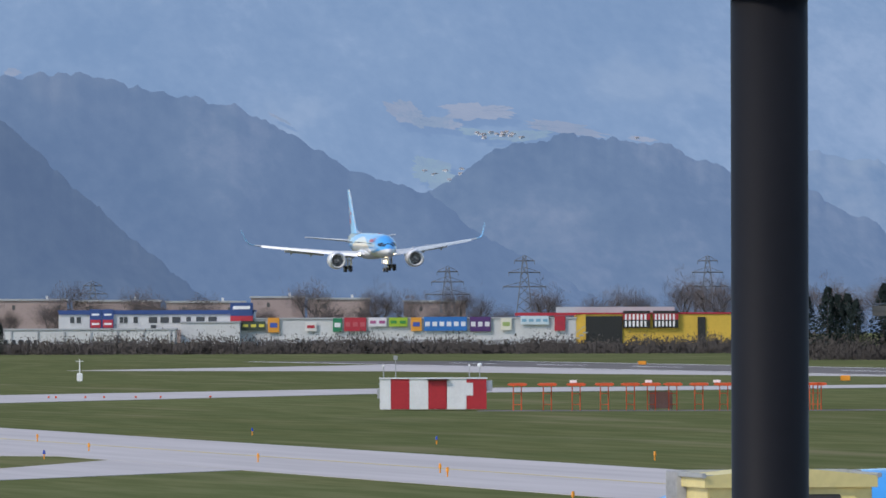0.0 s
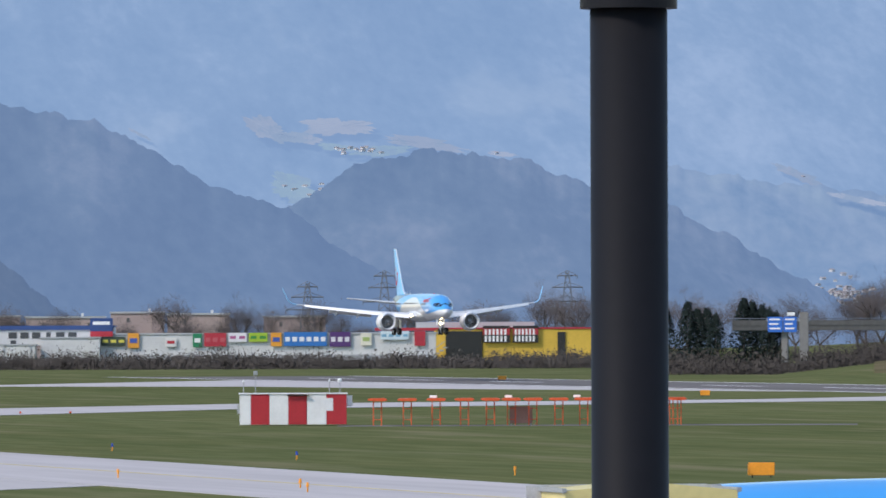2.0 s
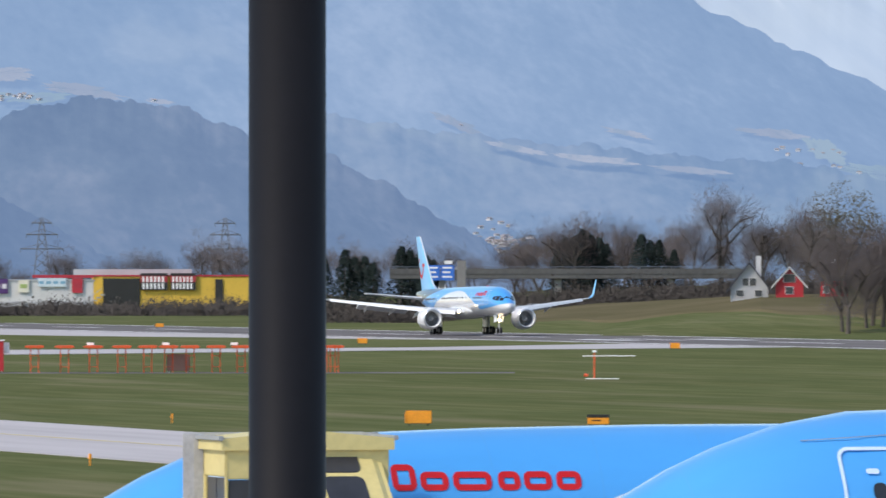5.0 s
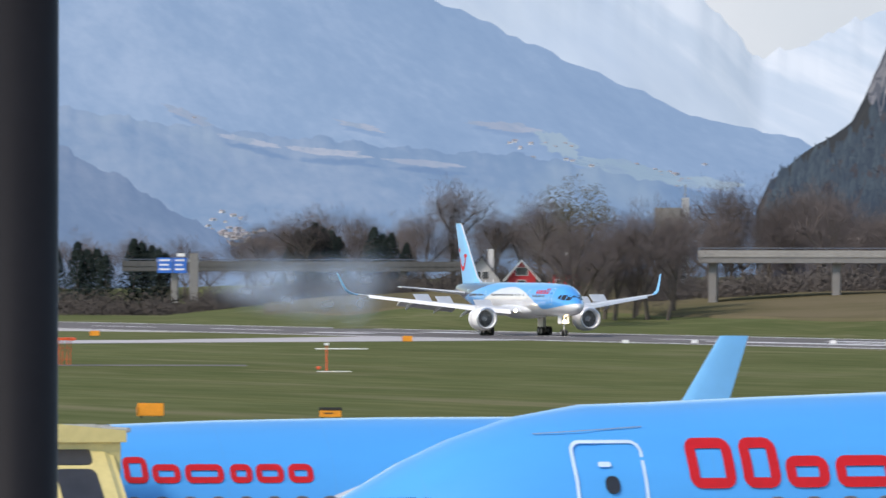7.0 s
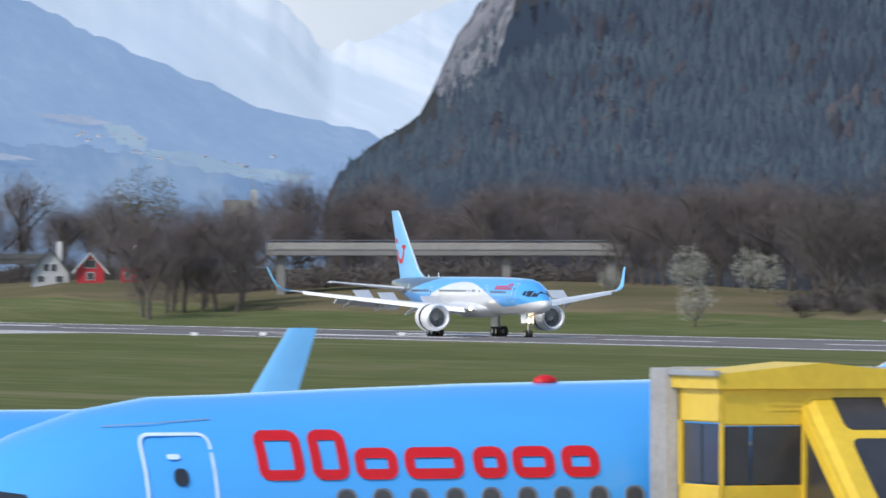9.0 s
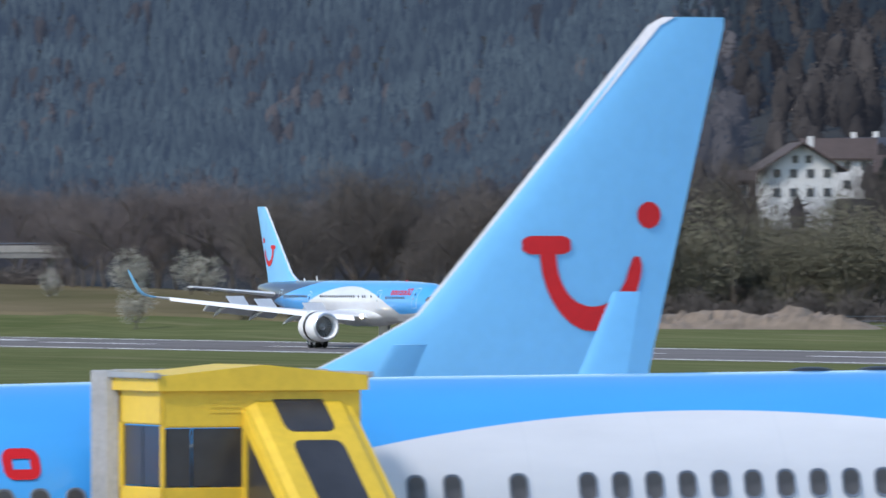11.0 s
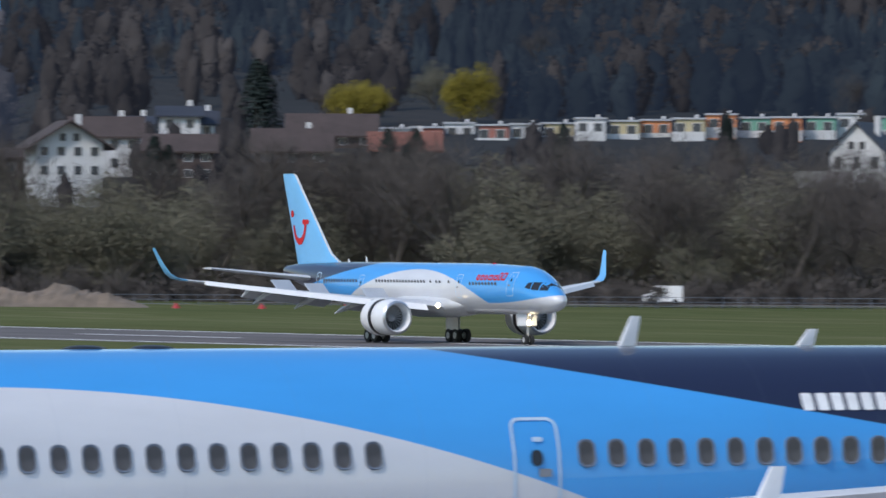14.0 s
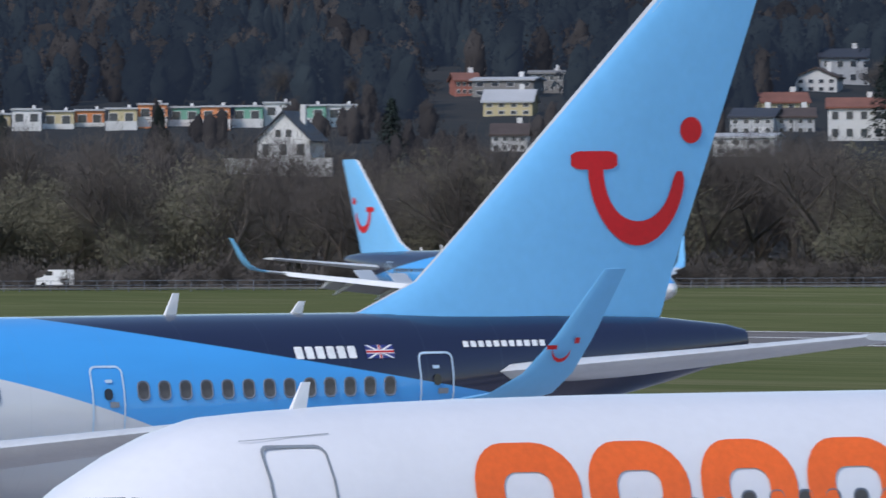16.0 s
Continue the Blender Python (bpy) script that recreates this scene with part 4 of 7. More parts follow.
                    te = d + c
                    secs.append([(-(te - 0.9), s * y, z - 0.05), (-(te - 0.1), s * y, z + 0.02), (-(te + 0.95), s * y, z - 0.62), (-(te + 0.9), s * y, z - 0.68), (-(te - 0.2), s * y, z - 0.36)])
                loft(secs, True, bm)
                part("flap", bm, M["wing"], wg, "lowered trailing edge flap")
            bm = bmesh.new()
            secs = []
            for y in (3.0, 6.4, 17.6):
                d, z, c, th = lerp_table([(q[1], q[0], q[2], q[3], q[4]) for q in p["wing"]], y)
                f = 0.5 if y < 7 else 0.3
                secs.append([(-(d - f), s * y, z - f * 0.75), (-(d - f * 0.2), s * y, z + 0.1), (-(d + 0.4), s * y, z + 0.14), (-(d + 0.1), s * y, z - 0.1)])
            loft(secs, True, bm)
            part("slat", bm, M["white"], wg, "drooped leading edge slat")
            for ya, yb in ((3.2, 5.6), (7.6, 9.8), (10.0, 12.2)):
                ends = []
                for y in (ya, yb):
                    d, z, c, th = lerp_table([(q[1], q[0], q[2], q[3], q[4]) for q in p["wing"]], y)
                    ends.append(Vector((-(d + c * 0.66), s * y, z + c * th * 0.36)))
                mid = (ends[0] + ends[1]) / 2
                way = ends[1] - ends[0]
                half = way.length / 2
                turn = math.degrees(math.atan2(-way.x * s, way.y * s)) * s
                sp = part("spoiler", bm_box((-1.15, -half, 0), (0, half, 0.05), 0.01), M["wing"], wg, "spoiler panel that lifts after touchdown")
                sp.matrix_basis = pose(mid.x, mid.y, mid.z, 0, 0, turn)
                SPOILERS.append((sp, mid, turn))
            band = [[(-(ed + a), s * ey + math.cos(t) * er * b, ez + math.sin(t) * er * b) for t in [2 * math.pi * i / 28 for i in range(28)]] for a, b in ((1.85, 1.075), (1.9, 1.09), (2.4, 1.075), (2.45, 1.04))]
            smooth(part("reverser_gap", loft(band, False), M["dark"], nac, "dark thrust reverser opening"), 50)
            band = [[(-(ed + a), s * ey + math.cos(t) * er * b, ez + math.sin(t) * er * b) for t in [2 * math.pi * i / 28 for i in range(28)]] for a, b in ((1.8, 1.08), (1.82, 1.11), (2.4, 1.10), (3.0, 1.03), (3.35, 0.95))]
            SLEEVES.append(smooth(part("reverser_sleeve", loft(band, False), p["nacelle"], nac, "white sliding nacelle sleeve"), 50))
            for y in (6.2, 9.4, 12.6):
                d, z, c, th = lerp_table([(q[1], q[0], q[2], q[3], q[4]) for q in p["wing"]], y)
                part("flap_track_fairing", loft([[(-(d + c * u), s * y + math.cos(t) * w_, z - 0.25 - dz + math.sin(t) * w_ * 1.3) for t in [math.pi / 3 * i for i in range(6)]] for u, w_, dz in ((0.45, 0.05, 0), (0.7, 0.2, 0.1), (1.05, 0.16, 0.45), (1.3, 0.03, 0.8))]), M["wing"], wg)
    # fin
    smooth(part("fin", loft([airfoil((d, 0, z), c, 0.095, False, 9) for d, z, c in p["fin"]]), p["fin_mat"], r, p["fin_label"]), 40)
    smooth(part("fin_edge", loft([[(-(d - 0.05), 0.0, z), (-(d + 0.16), 0.09, z), (-(d + 0.22), 0.0, z), (-(d + 0.16), -0.09, z)] for d, z, c in p["fin"]]), M["edge"], r, "bare metal fin leading edge"), 40)
    # cockpit windows
    for s in (1, -1):
        for poly in p["cockpit"]:
            n = 5
            a, b, c, d_ = poly
            polys = []
            for i in range(n):
                for j in range(3):
                    def pt(u, w):
                        lo = [a[q] + (b[q] - a[q]) * u for q in (0, 1)]
                        hi = [d_[q] + (c[q] - d_[q]) * u for q in (0, 1)]
                        return tuple(lo[q] + (hi[q] - lo[q]) * w for q in (0, 1))
                    polys.append([pt(i / n, j / 3), pt((i + 1) / n, j / 3), pt((i + 1) / n, (j + 1) / 3), pt(i / n, (j + 1) / 3)])
            plates("cockpit_window", p, r, polys, s, M["glass"], "dark cockpit window", 0.02)
        for d0, d1, z0, z1 in p["doors"]:
            plates("cabin_door", p, r, frame_quads(d0, z0, d1, z1, 0.16, 0.045), s, p["door_mat"], "cabin door with a pale outline")
            for poly, mt in () if p["skin"] == M["easy"] else ((rounded((d0 + d1) / 2 - 0.1, z1 - 0.72, (d0 + d1) / 2 + 0.1, z1 - 0.48, 0.09), M["glass"]), (rounded((d0 + d1) / 2 + 0.02, z0 + 0.8, d1 - 0.16, z0 + 0.92, 0.03), M["rimgrey"]), (rounded(d0 + 0.34, z1 - 0.36, d0 + 0.52, z1 - 0.29, 0.03), M["outline"])):
                plates("door_fitting", p, r, [poly], s, mt, "", 0.02)
        for d in p["windows"]:
            cabin_window(p, r, d, p["win_z"] - (0.1 if d < 13 else 0.0), s, M["winrim"])
    # aerials on the crown
    for d, h in p["aerials"]:
        zc, hh, hw = lerp_table(p["body"], d)
        part("aerial", loft([[(-d, 0.05, zc + hh - 0.04), (-(d + 0.3), 0.0, zc + hh - 0.04), (-d, -0.05, zc + hh - 0.04)], [(-(d + 0.22), 0.015, zc + hh + h), (-(d + 0.38), 0.0, zc + hh + h), (-(d + 0.22), -0.015, zc + hh + h)]]), M["white"], r, "white blade aerial")
    # beacon
    bd = p["beacon"]
    zc, hh, hw = lerp_table(p["body"], bd)
    bm = bmesh.new()
    bmesh.ops.create_uvsphere(bm, u_segments=12, v_segments=8, radius=0.13, matrix=Matrix.Translation((-bd, 0, zc + hh)) @ Matrix.Diagonal((1.4, 1, 0.75, 1)))
    part("beacon", bm, M["red"], r, "red anti-collision light")
    # gear
    nd, md, my = p["gear"]
    leg = part("nose_leg", rod(rod(bmesh.new(), (-nd, 0, 0.4), (-nd, 0, 2.9), 0.11), (-nd, 0, 1.2), (-(nd - 1.1), 0, 2.8), 0.05), M["alu"], r, "pale metal nose gear leg")
    for y in (0.24, -0.24):
        wheel(r, (-nd, y, 0.4), 0.4, 0.3)
    for y in (0.45, -0.45):
        part("gear_door", bm_box((-nd - 0.9, y - 0.02, 1.5), (-nd + 0.6, y + 0.02, 2.5)), M["white"], r)
    for s in (1, -1):
        part("main_leg", rod(rod(rod(bmesh.new(), (-md, s * my, 0.6), (-md, s * my, 3.0), 0.16), (-md, s * my, 1.6), (-md, s * (my - 1.6), 2.9), 0.08), (-md - 0.75, s * my, 0.55), (-md + 0.75, s * my, 0.55), 0.12), M["alu"], r, "pale metal main gear leg")
        for dx in (0.57, -0.57):
            for dy in (0.43, -0.43):
                wheel(r, (-md + dx, s * my + dy, 0.55), 0.55, 0.38)
        part("gear_door", bm_box((-md - 1.0, s * (my - 0.55) - 0.03, 1.0), (-md + 1.0, s * (my - 0.55) + 0.03, 2.6)), M["white"], r)
    if lights:
        for y, d, z, rr in ((0.0, nd - 0.25, 1.75, 0.24), (0.0, nd - 0.3, 2.45, 0.14), (2.9, 15.2, 3.0, 0.2), (-2.9, 15.2, 3.0, 0.2)):
            bm = bmesh.new()
            bmesh.ops.create_uvsphere(bm, u_segments=12, v_segments=8, radius=rr, matrix=Matrix.Translation((-d, y, z)) @ Matrix.Diagonal((0.5, 1, 1, 1)))
            part("landing_light", bm, M["lamp"], r, "lit landing light")
    return r


def smile(p, owner, d0, z0, kx, kz, s):
    """The plain red bar, arc and dot on a fin or winglet: origin at the bar's fore end."""
    def yfin(d, z):
        for a, b in zip(p["fin"], p["fin"][1:]):
            if z <= b[1]:
                f = max(0.0, (z - a[1]) / (b[1] - a[1]))
                le, c = a[0] + (b[0] - a[0]) * f, a[2] + (b[2] - a[2]) * f
                t = max(0.001, min(1, (d - le) / c))
                return c * 0.095 * (2.97 * math.sqrt(t) - 1.26 * t - 3.516 * t * t + 2.843 * t ** 3 - 1.036 * t ** 4) * (0.5 if s > 0 else 0.4) + 0.004 * c + 0.03
        return 0.02

    def plate(polys):
        bm = bmesh.new()
        for poly in polys:
            bm.faces.new([bm.verts.new((-d, s * yfin(d, z), z)) for d, z in poly])
        part("fin_emblem", bm, M["red"], owner, "plain red emblem shape")
    P_ = lambda u, w: (d0 + u * kx, z0 + w * kz)
    def inset(i):
        return 0.09 if i in (0, 10) else 0.02 if i in (1, 9) else 0.0
    plate([[P_(i * 0.12, inset(i)), P_((i + 1) * 0.12, inset(i + 1)), P_((i + 1) * 0.12, 0.4 - inset(i + 1)), P_(i * 0.12, 0.4 - inset(i))] for i in range(10)])
    arc = []
    for i in range(33):
        a = radians(178 + 178 * i / 32)
        w = 0.2 - 0.03 * i / 32
        if i > 29:
            w *= (0.95, 0.8, 0.45)[i - 30]
        wz = w + 0.08 * math.sin(a) ** 2
        cx, cz, ax, az = 1.76, 0.05, 1.13, 1.45
        arc.append((P_(cx + math.cos(a) * (ax + w), cz + math.sin(a) * (az + wz)), P_(cx + math.cos(a) * (ax - w), cz + math.sin(a) * (az - wz))))
    plate([[arc[i][0], arc[i + 1][0], arc[i + 1][1], arc[i][1]] for i in range(32)])
    plate([[P_(3.19 + math.cos(2 * math.pi * i / 24) * 0.30, 0.85 + math.sin(2 * math.pi * i / 24) * 0.29) for i in range(24)]])


CROWN757 = [(0.0, 3.47), (0.08, 3.62), (0.2, 3.76), (0.4, 3.93), (0.7, 4.13), (1.1, 4.36), (1.6, 4.62), (2.0, 4.85), (2.6, 5.25), (3.6, 5.7), (4.4, 5.97), (5.2, 6.14), (6.0, 6.15), (7.6, 6.22), (10.0, 6.29), (14.0, 6.34), (30.0, 6.36), (34.0, 6.36), (38.0, 6.34), (42.0, 6.27), (45.0, 6.14), (46.6, 5.97), (47.1, 5.85)]
KEEL757 = [(0.0, 3.43), (0.08, 3.28), (0.2, 3.15), (0.4, 3.0), (0.7, 2.84), (1.1, 2.7), (1.6, 2.6), (2.2, 2.52), (2.9, 2.45), (3.6, 2.41), (4.4, 2.38), (5.4, 2.36), (30.0, 2.36), (34.0, 2.6), (38.0, 3.22), (42.0, 4.03), (45.0, 4.7), (46.6, 5.13), (47.1, 5.35)]
WIDE757 = [(0.0, 0.02), (0.08, 0.2), (0.2, 0.34), (0.4, 0.52), (0.7, 0.72), (1.1, 0.92), (1.6, 1.12), (2.2, 1.32), (2.9, 1.5), (3.6, 1.64), (4.4, 1.75), (5.4, 1.84), (6.5, 1.88), (30.0, 1.88), (34.0, 1.78), (38.0, 1.46), (42.0, 1.02), (45.0, 0.62), (46.6, 0.34), (47.1, 0.2)]
BODY757 = []
for d in sorted({q[0] for q in CROWN757 + KEEL757 + WIDE757}):
    a, b, c = lerp_table(CROWN757, d)[0], lerp_table(KEEL757, d)[0], lerp_table(WIDE757, d)[0]
    BODY757.append((d, (a + b) / 2, (a - b) / 2, c))
P757 = {
    "len": 47.1, "body": BODY757, "skin": M["livery"], "belly": M["wing"], "fin_mat": M["fin"], "fin_label": "sky-blue fin with a red emblem",
    "tip_mat": M["fin"], "nacelle": M["white"], "door_mat": M["outline"],
    "wing": [(15.6, 1.2, 2.75, 8.6, 0.13), (16.8, 2.6, 2.95, 7.5, 0.13), (19.6, 6.6, 3.35, 5.3, 0.115), (24.5, 14.0, 4.25, 3.1, 0.105), (27.6, 18.7, 4.85, 1.75, 0.1)],
    "winglet": [(27.6, 18.7, 4.85, 1.75, 0.1), (28.1, 19.3, 5.0, 1.45, 0.5), (28.6, 19.75, 5.4, 1.12, 1.0), (29.15, 20.05, 6.1, 0.85, 1.25), (29.95, 20.5, 7.4, 0.5, 1.3)],
    "stab": [(39.6, 0.6, 4.95, 4.9), (42.4, 3.6, 5.3, 3.3), (45.4, 7.6, 5.75, 1.8)],
    "fin": [(36.0, 6.1, 8.9), (37.4, 6.36, 7.6), (38.8, 7.0, 6.4), (40.05, 8.2, 5.6), (45.15, 13.35, 2.45), (45.55, 13.52, 2.0)],
    "engine": (15.2, 6.5, 2.05, 1.32, 4.6),
    "cockpit": [[(1.35, 4.28), (1.95, 4.28), (2.15, 4.88), (1.75, 4.82)], [(2.05, 4.28), (2.75, 4.34), (2.8, 4.92), (2.25, 4.9)], [(2.85, 4.36), (3.45, 4.5), (3.3, 4.86), (2.9, 4.92)]],
    "doors": [(4.9, 5.9, 3.8, 5.68), (13.3, 14.2, 3.6, 5.47), (29.9, 30.7, 3.65, 5.33), (38.05, 38.95, 3.8, 5.5)],
    "windows": [7.7 + 0.52 * i for i in range(9)] + [15.4, 16.9, 17.45, 18.45] + [19.5 + 0.507 * i for i in range(17)] + [31.15 + 0.51 * i for i in range(13)],
    "win_z": 4.79, "aerials": [(32.62, 0.45), (35.68, 0.25)], "beacon": 11.2, "gear": (5.7, 24.0, 3.66),
}
BODY737 = [(d * 0.92 if d < 7 else 6.0 + (d - 6.5) * (38.5 - 6.0) / (47.1 - 6.5), z - 1.16 + (0.0 if d < 30 else -(d - 30) * 0.012), a, b) for d, z, a, b in BODY757]
P737 = dict(P757, len=38.5, body=BODY737, engine=(11.0, 4.85, 1.45, 0.95, 3.6), win_z=3.72,
            wing=[(11.55, 1.2, 2.0, 7.9, 0.13), (12.55, 2.4, 2.1, 7.0, 0.13), (14.95, 5.6, 2.5, 4.6, 0.115), (19.95, 13.5, 3.3, 2.3, 0.105), (21.95, 17.0, 3.75, 1.6, 0.1)],
            winglet=[(21.95, 17.0, 3.75, 1.6, 0.1), (22.25, 17.35, 3.85, 1.5, 0.5), (22.65, 17.6, 4.25, 1.3, 1.0), (23.15, 17.75, 5.0, 1.05, 1.3), (24.15, 18.0, 6.5, 0.6, 1.4)],
            stab=[(33.30, 0.6, 4.5, 3.9), (35.30, 3.6, 4.9, 2.6), (37.30, 7.1, 5.35, 1.5)],
fin=[(28.10, 5.1, 8.2), (30.70, 6.3, 5.85), (31.80, 6.87, 4.9), (32.35, 7.5, 4.5), (36.50, 12.28, 1.5), (36.80, 12.44, 1.2)],
            cockpit=[[(a * 0.92, z - 1.16) for a, z in q] for q in P757["cockpit"]],
            doors=[(3.7, 4.5, 2.6, 4.35), (33.0, 33.8, 2.95, 4.6)], windows=[6.6 + 0.508 * i for i in range(48)],
            aerials=[(22.0, 0.35)], beacon=24.0, gear=(4.0, 19.6, 2.86))
P737.pop("win_mesh", None)
BODY320 = [(d * 0.9 if d < 7 else 5.85 + (d - 6.5) * (37.4 - 5.85) / (47.1 - 6.5), z - 0.79, a * 1.02, b * 1.04) for d, z, a, b in BODY757]
P320 = dict(P737, len=37.4, body=BODY320, skin=M["easy"], belly=M["easy"], nacelle=M["orange"], fin_mat=M["orange"], fin_label="orange painted fin", winglet=[], tip_mat=M["orange"], door_mat=M["rimgrey"], win_z=3.86,
            cockpit=[[(a * 0.9, z - 0.79) for a, z in q] for q in P757["cockpit"]], doors=[(4.75, 5.9, 3.05, 4.9), (32.0, 32.8, 3.2, 4.95)], windows=[7.0 + 0.53 * i for i in range(42)],
            fin=[(28.2, 5.6, 7.0), (29.5, 6.1, 6.2), (34.6, 11.5, 2.5), (34.9, 11.76, 2.1)], aerials=[(6.05, 0.42), (20.0, 0.4)], beacon=22.0)

# Parked aircraft stand nose-in; AFT is the way from nose to tail, PORT towards the camera.
FOOT = 1.75


def stand(q, s, z=0.0, dip=0.0):
    a = radians(FOOT)
    p = Vector((-math.cos(a), math.sin(a), 0)) * q + Vector((math.sin(a), math.cos(a), 0)) * s
    aft = math.degrees(math.atan2(math.cos(a), math.sin(a)))
    return pose(p.x, p.y, z, 0, dip, aft + 180)


def seam(p, owner, d0, z0, d1, z1, s):
    """A thin dark rain gutter on the skin above a door."""
    pts = [(d0 + (d1 - d0) * i / 8, z0 + (z1 - z0) * i / 8) for i in range(9)]
    plates("door_gutter", p, owner, [[a, b, (b[0], b[1] + 0.011), (a[0], a[1] + 0.011)] for a, b in zip(pts, pts[1:])], s, M["rimgrey"], "thin grey gutter above the door", 0.02)


P757B = dict(P757, flex={1: 0.62, -1: -0.15}, wing=P757["wing"][:-1] + [(27.6, 19.6, 4.85, 1.75, 0.1)], winglet=[(d, y + 0.9, z, c, n) for d, y, z, c, n in P757["winglet"]])
plane_b = airliner(P757B, "parked_airliner", stand(123.4, 31.8, -0.08, 0.29), "parked sky-blue airliner with a pale wave along its side", "parked airliners")
WORD = [(0.62, True), (0.5, True), (0.58, False), (0.8, False), (0.46, False), (0.58, False), (0.52, False)]
for s in (1, -1):
    text_blocks(P757, plane_b, 6.5, 5.02, [(w * 1.05, t_) for w, t_ in WORD], 0.43, 0.68, s, M["red"], "plain red wordmark shape")
    smile(P757, plane_b, 42.55, 9.38, 0.99, 1.0, s)
    for d in (23.9, 25.0) if s > 0 else ():
        bm = bmesh.new()
        bmesh.ops.create_uvsphere(bm, u_segments=16, v_segments=8, radius=1.0, matrix=Matrix.Translation((-d, -0.3, 6.34)) @ Matrix.Diagonal((0.36, 0.25, 0.07, 1)))
        part("crown_fairing", bm, M["dark"], plane_b, "low black aerial fairing")
    bm = bmesh.new()
    for pts in ([(28.95, 5.86), (29.18, 5.86), (29.18, 5.94), (28.95, 5.94)], [(29.55, 5.97), (29.66, 5.97), (29.66, 6.08), (29.55, 6.08)]):
        bm.faces.new([bm.verts.new((-d - flex(P757B, s, 20.9), s * (21.03 + (z - 6.1) * 0.33), z)) for d, z in pts])
    arc = [(29.28 + 0.21 * math.cos(radians(185 + 16 * i)), 5.86 + 0.25 * math.sin(radians(185 + 16 * i))) for i in range(11)]
    for a, b in zip(arc, arc[1:]):
        bm.faces.new([bm.verts.new((-d - flex(P757B, s, 20.9), s * (21.03 + (z - 6.1) * 0.33), z)) for d, z in (a, b, (b[0], b[1] + 0.07), (a[0], a[1] + 0.07))])
    part("winglet_emblem", bm, M["red"], plane_b, "small red emblem on the winglet")
    seam(P757B, plane_b, 4.5, 5.76, 6.0, 5.85, s)
    for i in range(6):
        plates("registration_bar", P757, plane_b, [rounded(35.0 + i * 0.265, 5.39, 35.2 + i * 0.265, 5.65, 0.03)], s, M["lt"], "white registration bar")
    plates("flag_field", P757, plane_b, [rounded(36.78, 5.38, 37.48, 5.66, 0.01)], s, worn("flag_blue", (0.03, 0.04, 0.2)), "small blue flag with red and white cross")
    for tri in ([(36.78, 5.38), (36.86, 5.38), (37.48, 5.66), (37.40, 5.66)], [(36.78, 5.66), (36.86, 5.66), (37.48, 5.38), (37.40, 5.38)]):
        plates("flag_stripe", P757, plane_b, [tri], s, M["lt"], "", 0.017)
    for a, b, c, d_, mt in ((36.78, 5.48, 37.48, 5.56, "lt"), (37.09, 5.38, 37.17, 5.66, "lt"), (36.78, 5.5, 37.48, 5.54, "red"), (37.11, 5.38, 37.15, 5.66, "red")):
        plates("flag_stripe", P757, plane_b, [[(a, b), (c, b), (c, d_), (a, d_)]], s, M[mt], "", 0.02 if mt == "lt" else 0.026)
    for i in range(11):
        plates("type_bar", P757, plane_b, [rounded(39.3 + i * 0.2, 5.58, 39.44 + i * 0.2, 5.71, 0.02)], s, M["lt"], "white type bar")

plane_a = airliner(P737, "parked_airliner", stand(161.5, 32.9, 0.12), "parked sky-blue airliner standing behind another", "parked airliners")
for s in (1, -1):
    text_blocks(P737, plane_a, 6.35, 4.06, [(w * 0.87, t_) for w, t_ in WORD], 0.33, 0.46, s, M["red"], "plain red wordmark shape")
    smile(P737, plane_a, 33.8, 8.0, 0.82, 0.86, s)

plane_c = airliner(P320, "parked_airliner", stand(77.0, 35.6, 0.0), "parked glossy white airliner with orange lettering shapes", "parked airliners")

for s in (1, -1):
    seam(P320, plane_c, 4.5, 4.96, 6.1, 5.06, s)
    for d0, d1 in ((8.35, 10.27), (10.42, 12.28), (12.5, 14.3), (14.5, 16.4)):
        polys = []
        o, i_ = rounded(d0, 3.32, d1, 4.88, 0.7, 6), rounded(d0 + 0.52, 3.8, d1 - 0.52, 4.42, 0.25, 6)
        for a in range(len(o)):
            b = (a + 1) % len(o)
            for u in range(3):
                f, g = u / 3, (u + 1) / 3
                mixp = lambda m_, n_, t: tuple(m_[c] + (n_[c] - m_[c]) * t for c in (0, 1))
                polys.append([mixp(o[a], i_[a], f), mixp(o[b], i_[b], f), mixp(o[b], i_[b], g), mixp(o[a], i_[a], g)])
        plates("wordmark_shape", P320, plane_c, polys, s, M["orange"], "large plain orange wordmark shape", 0.02)

lander = airliner(P757, "landing_airliner", pose(-1538, RUNWAY_Y, 14.5), "sky-blue airliner landing on the runway with its flaps down", "landing airliner", flaps=True, lights=True)
for s in (1, -1):
    text_blocks(P757, lander, 6.4, 5.02, WORD, 0.43, 0.62, s, M["red"], "plain red wordmark shape")
    smile(P757, lander, 42.55, 9.38, 0.99, 1.0, s)

# ---- passenger stairs at the parked airliners ----
M["tint"] = worn("smoked_glass", (0.035, 0.036, 0.042), 0.32, 0, 0.5, 3, 0.3)
M["steel"] = worn("galvanised_steel", (0.36, 0.37, 0.38), 0.5, 0.4)
M["rubber"] = worn("grey_bellows", (0.46, 0.46, 0.46), 0.8, 0, 1, 12, 0.2)


def hull(bm, pts):
    bmesh.ops.convex_hull(bm, input=[bm.verts.new(p) for p in pts])
    return bm


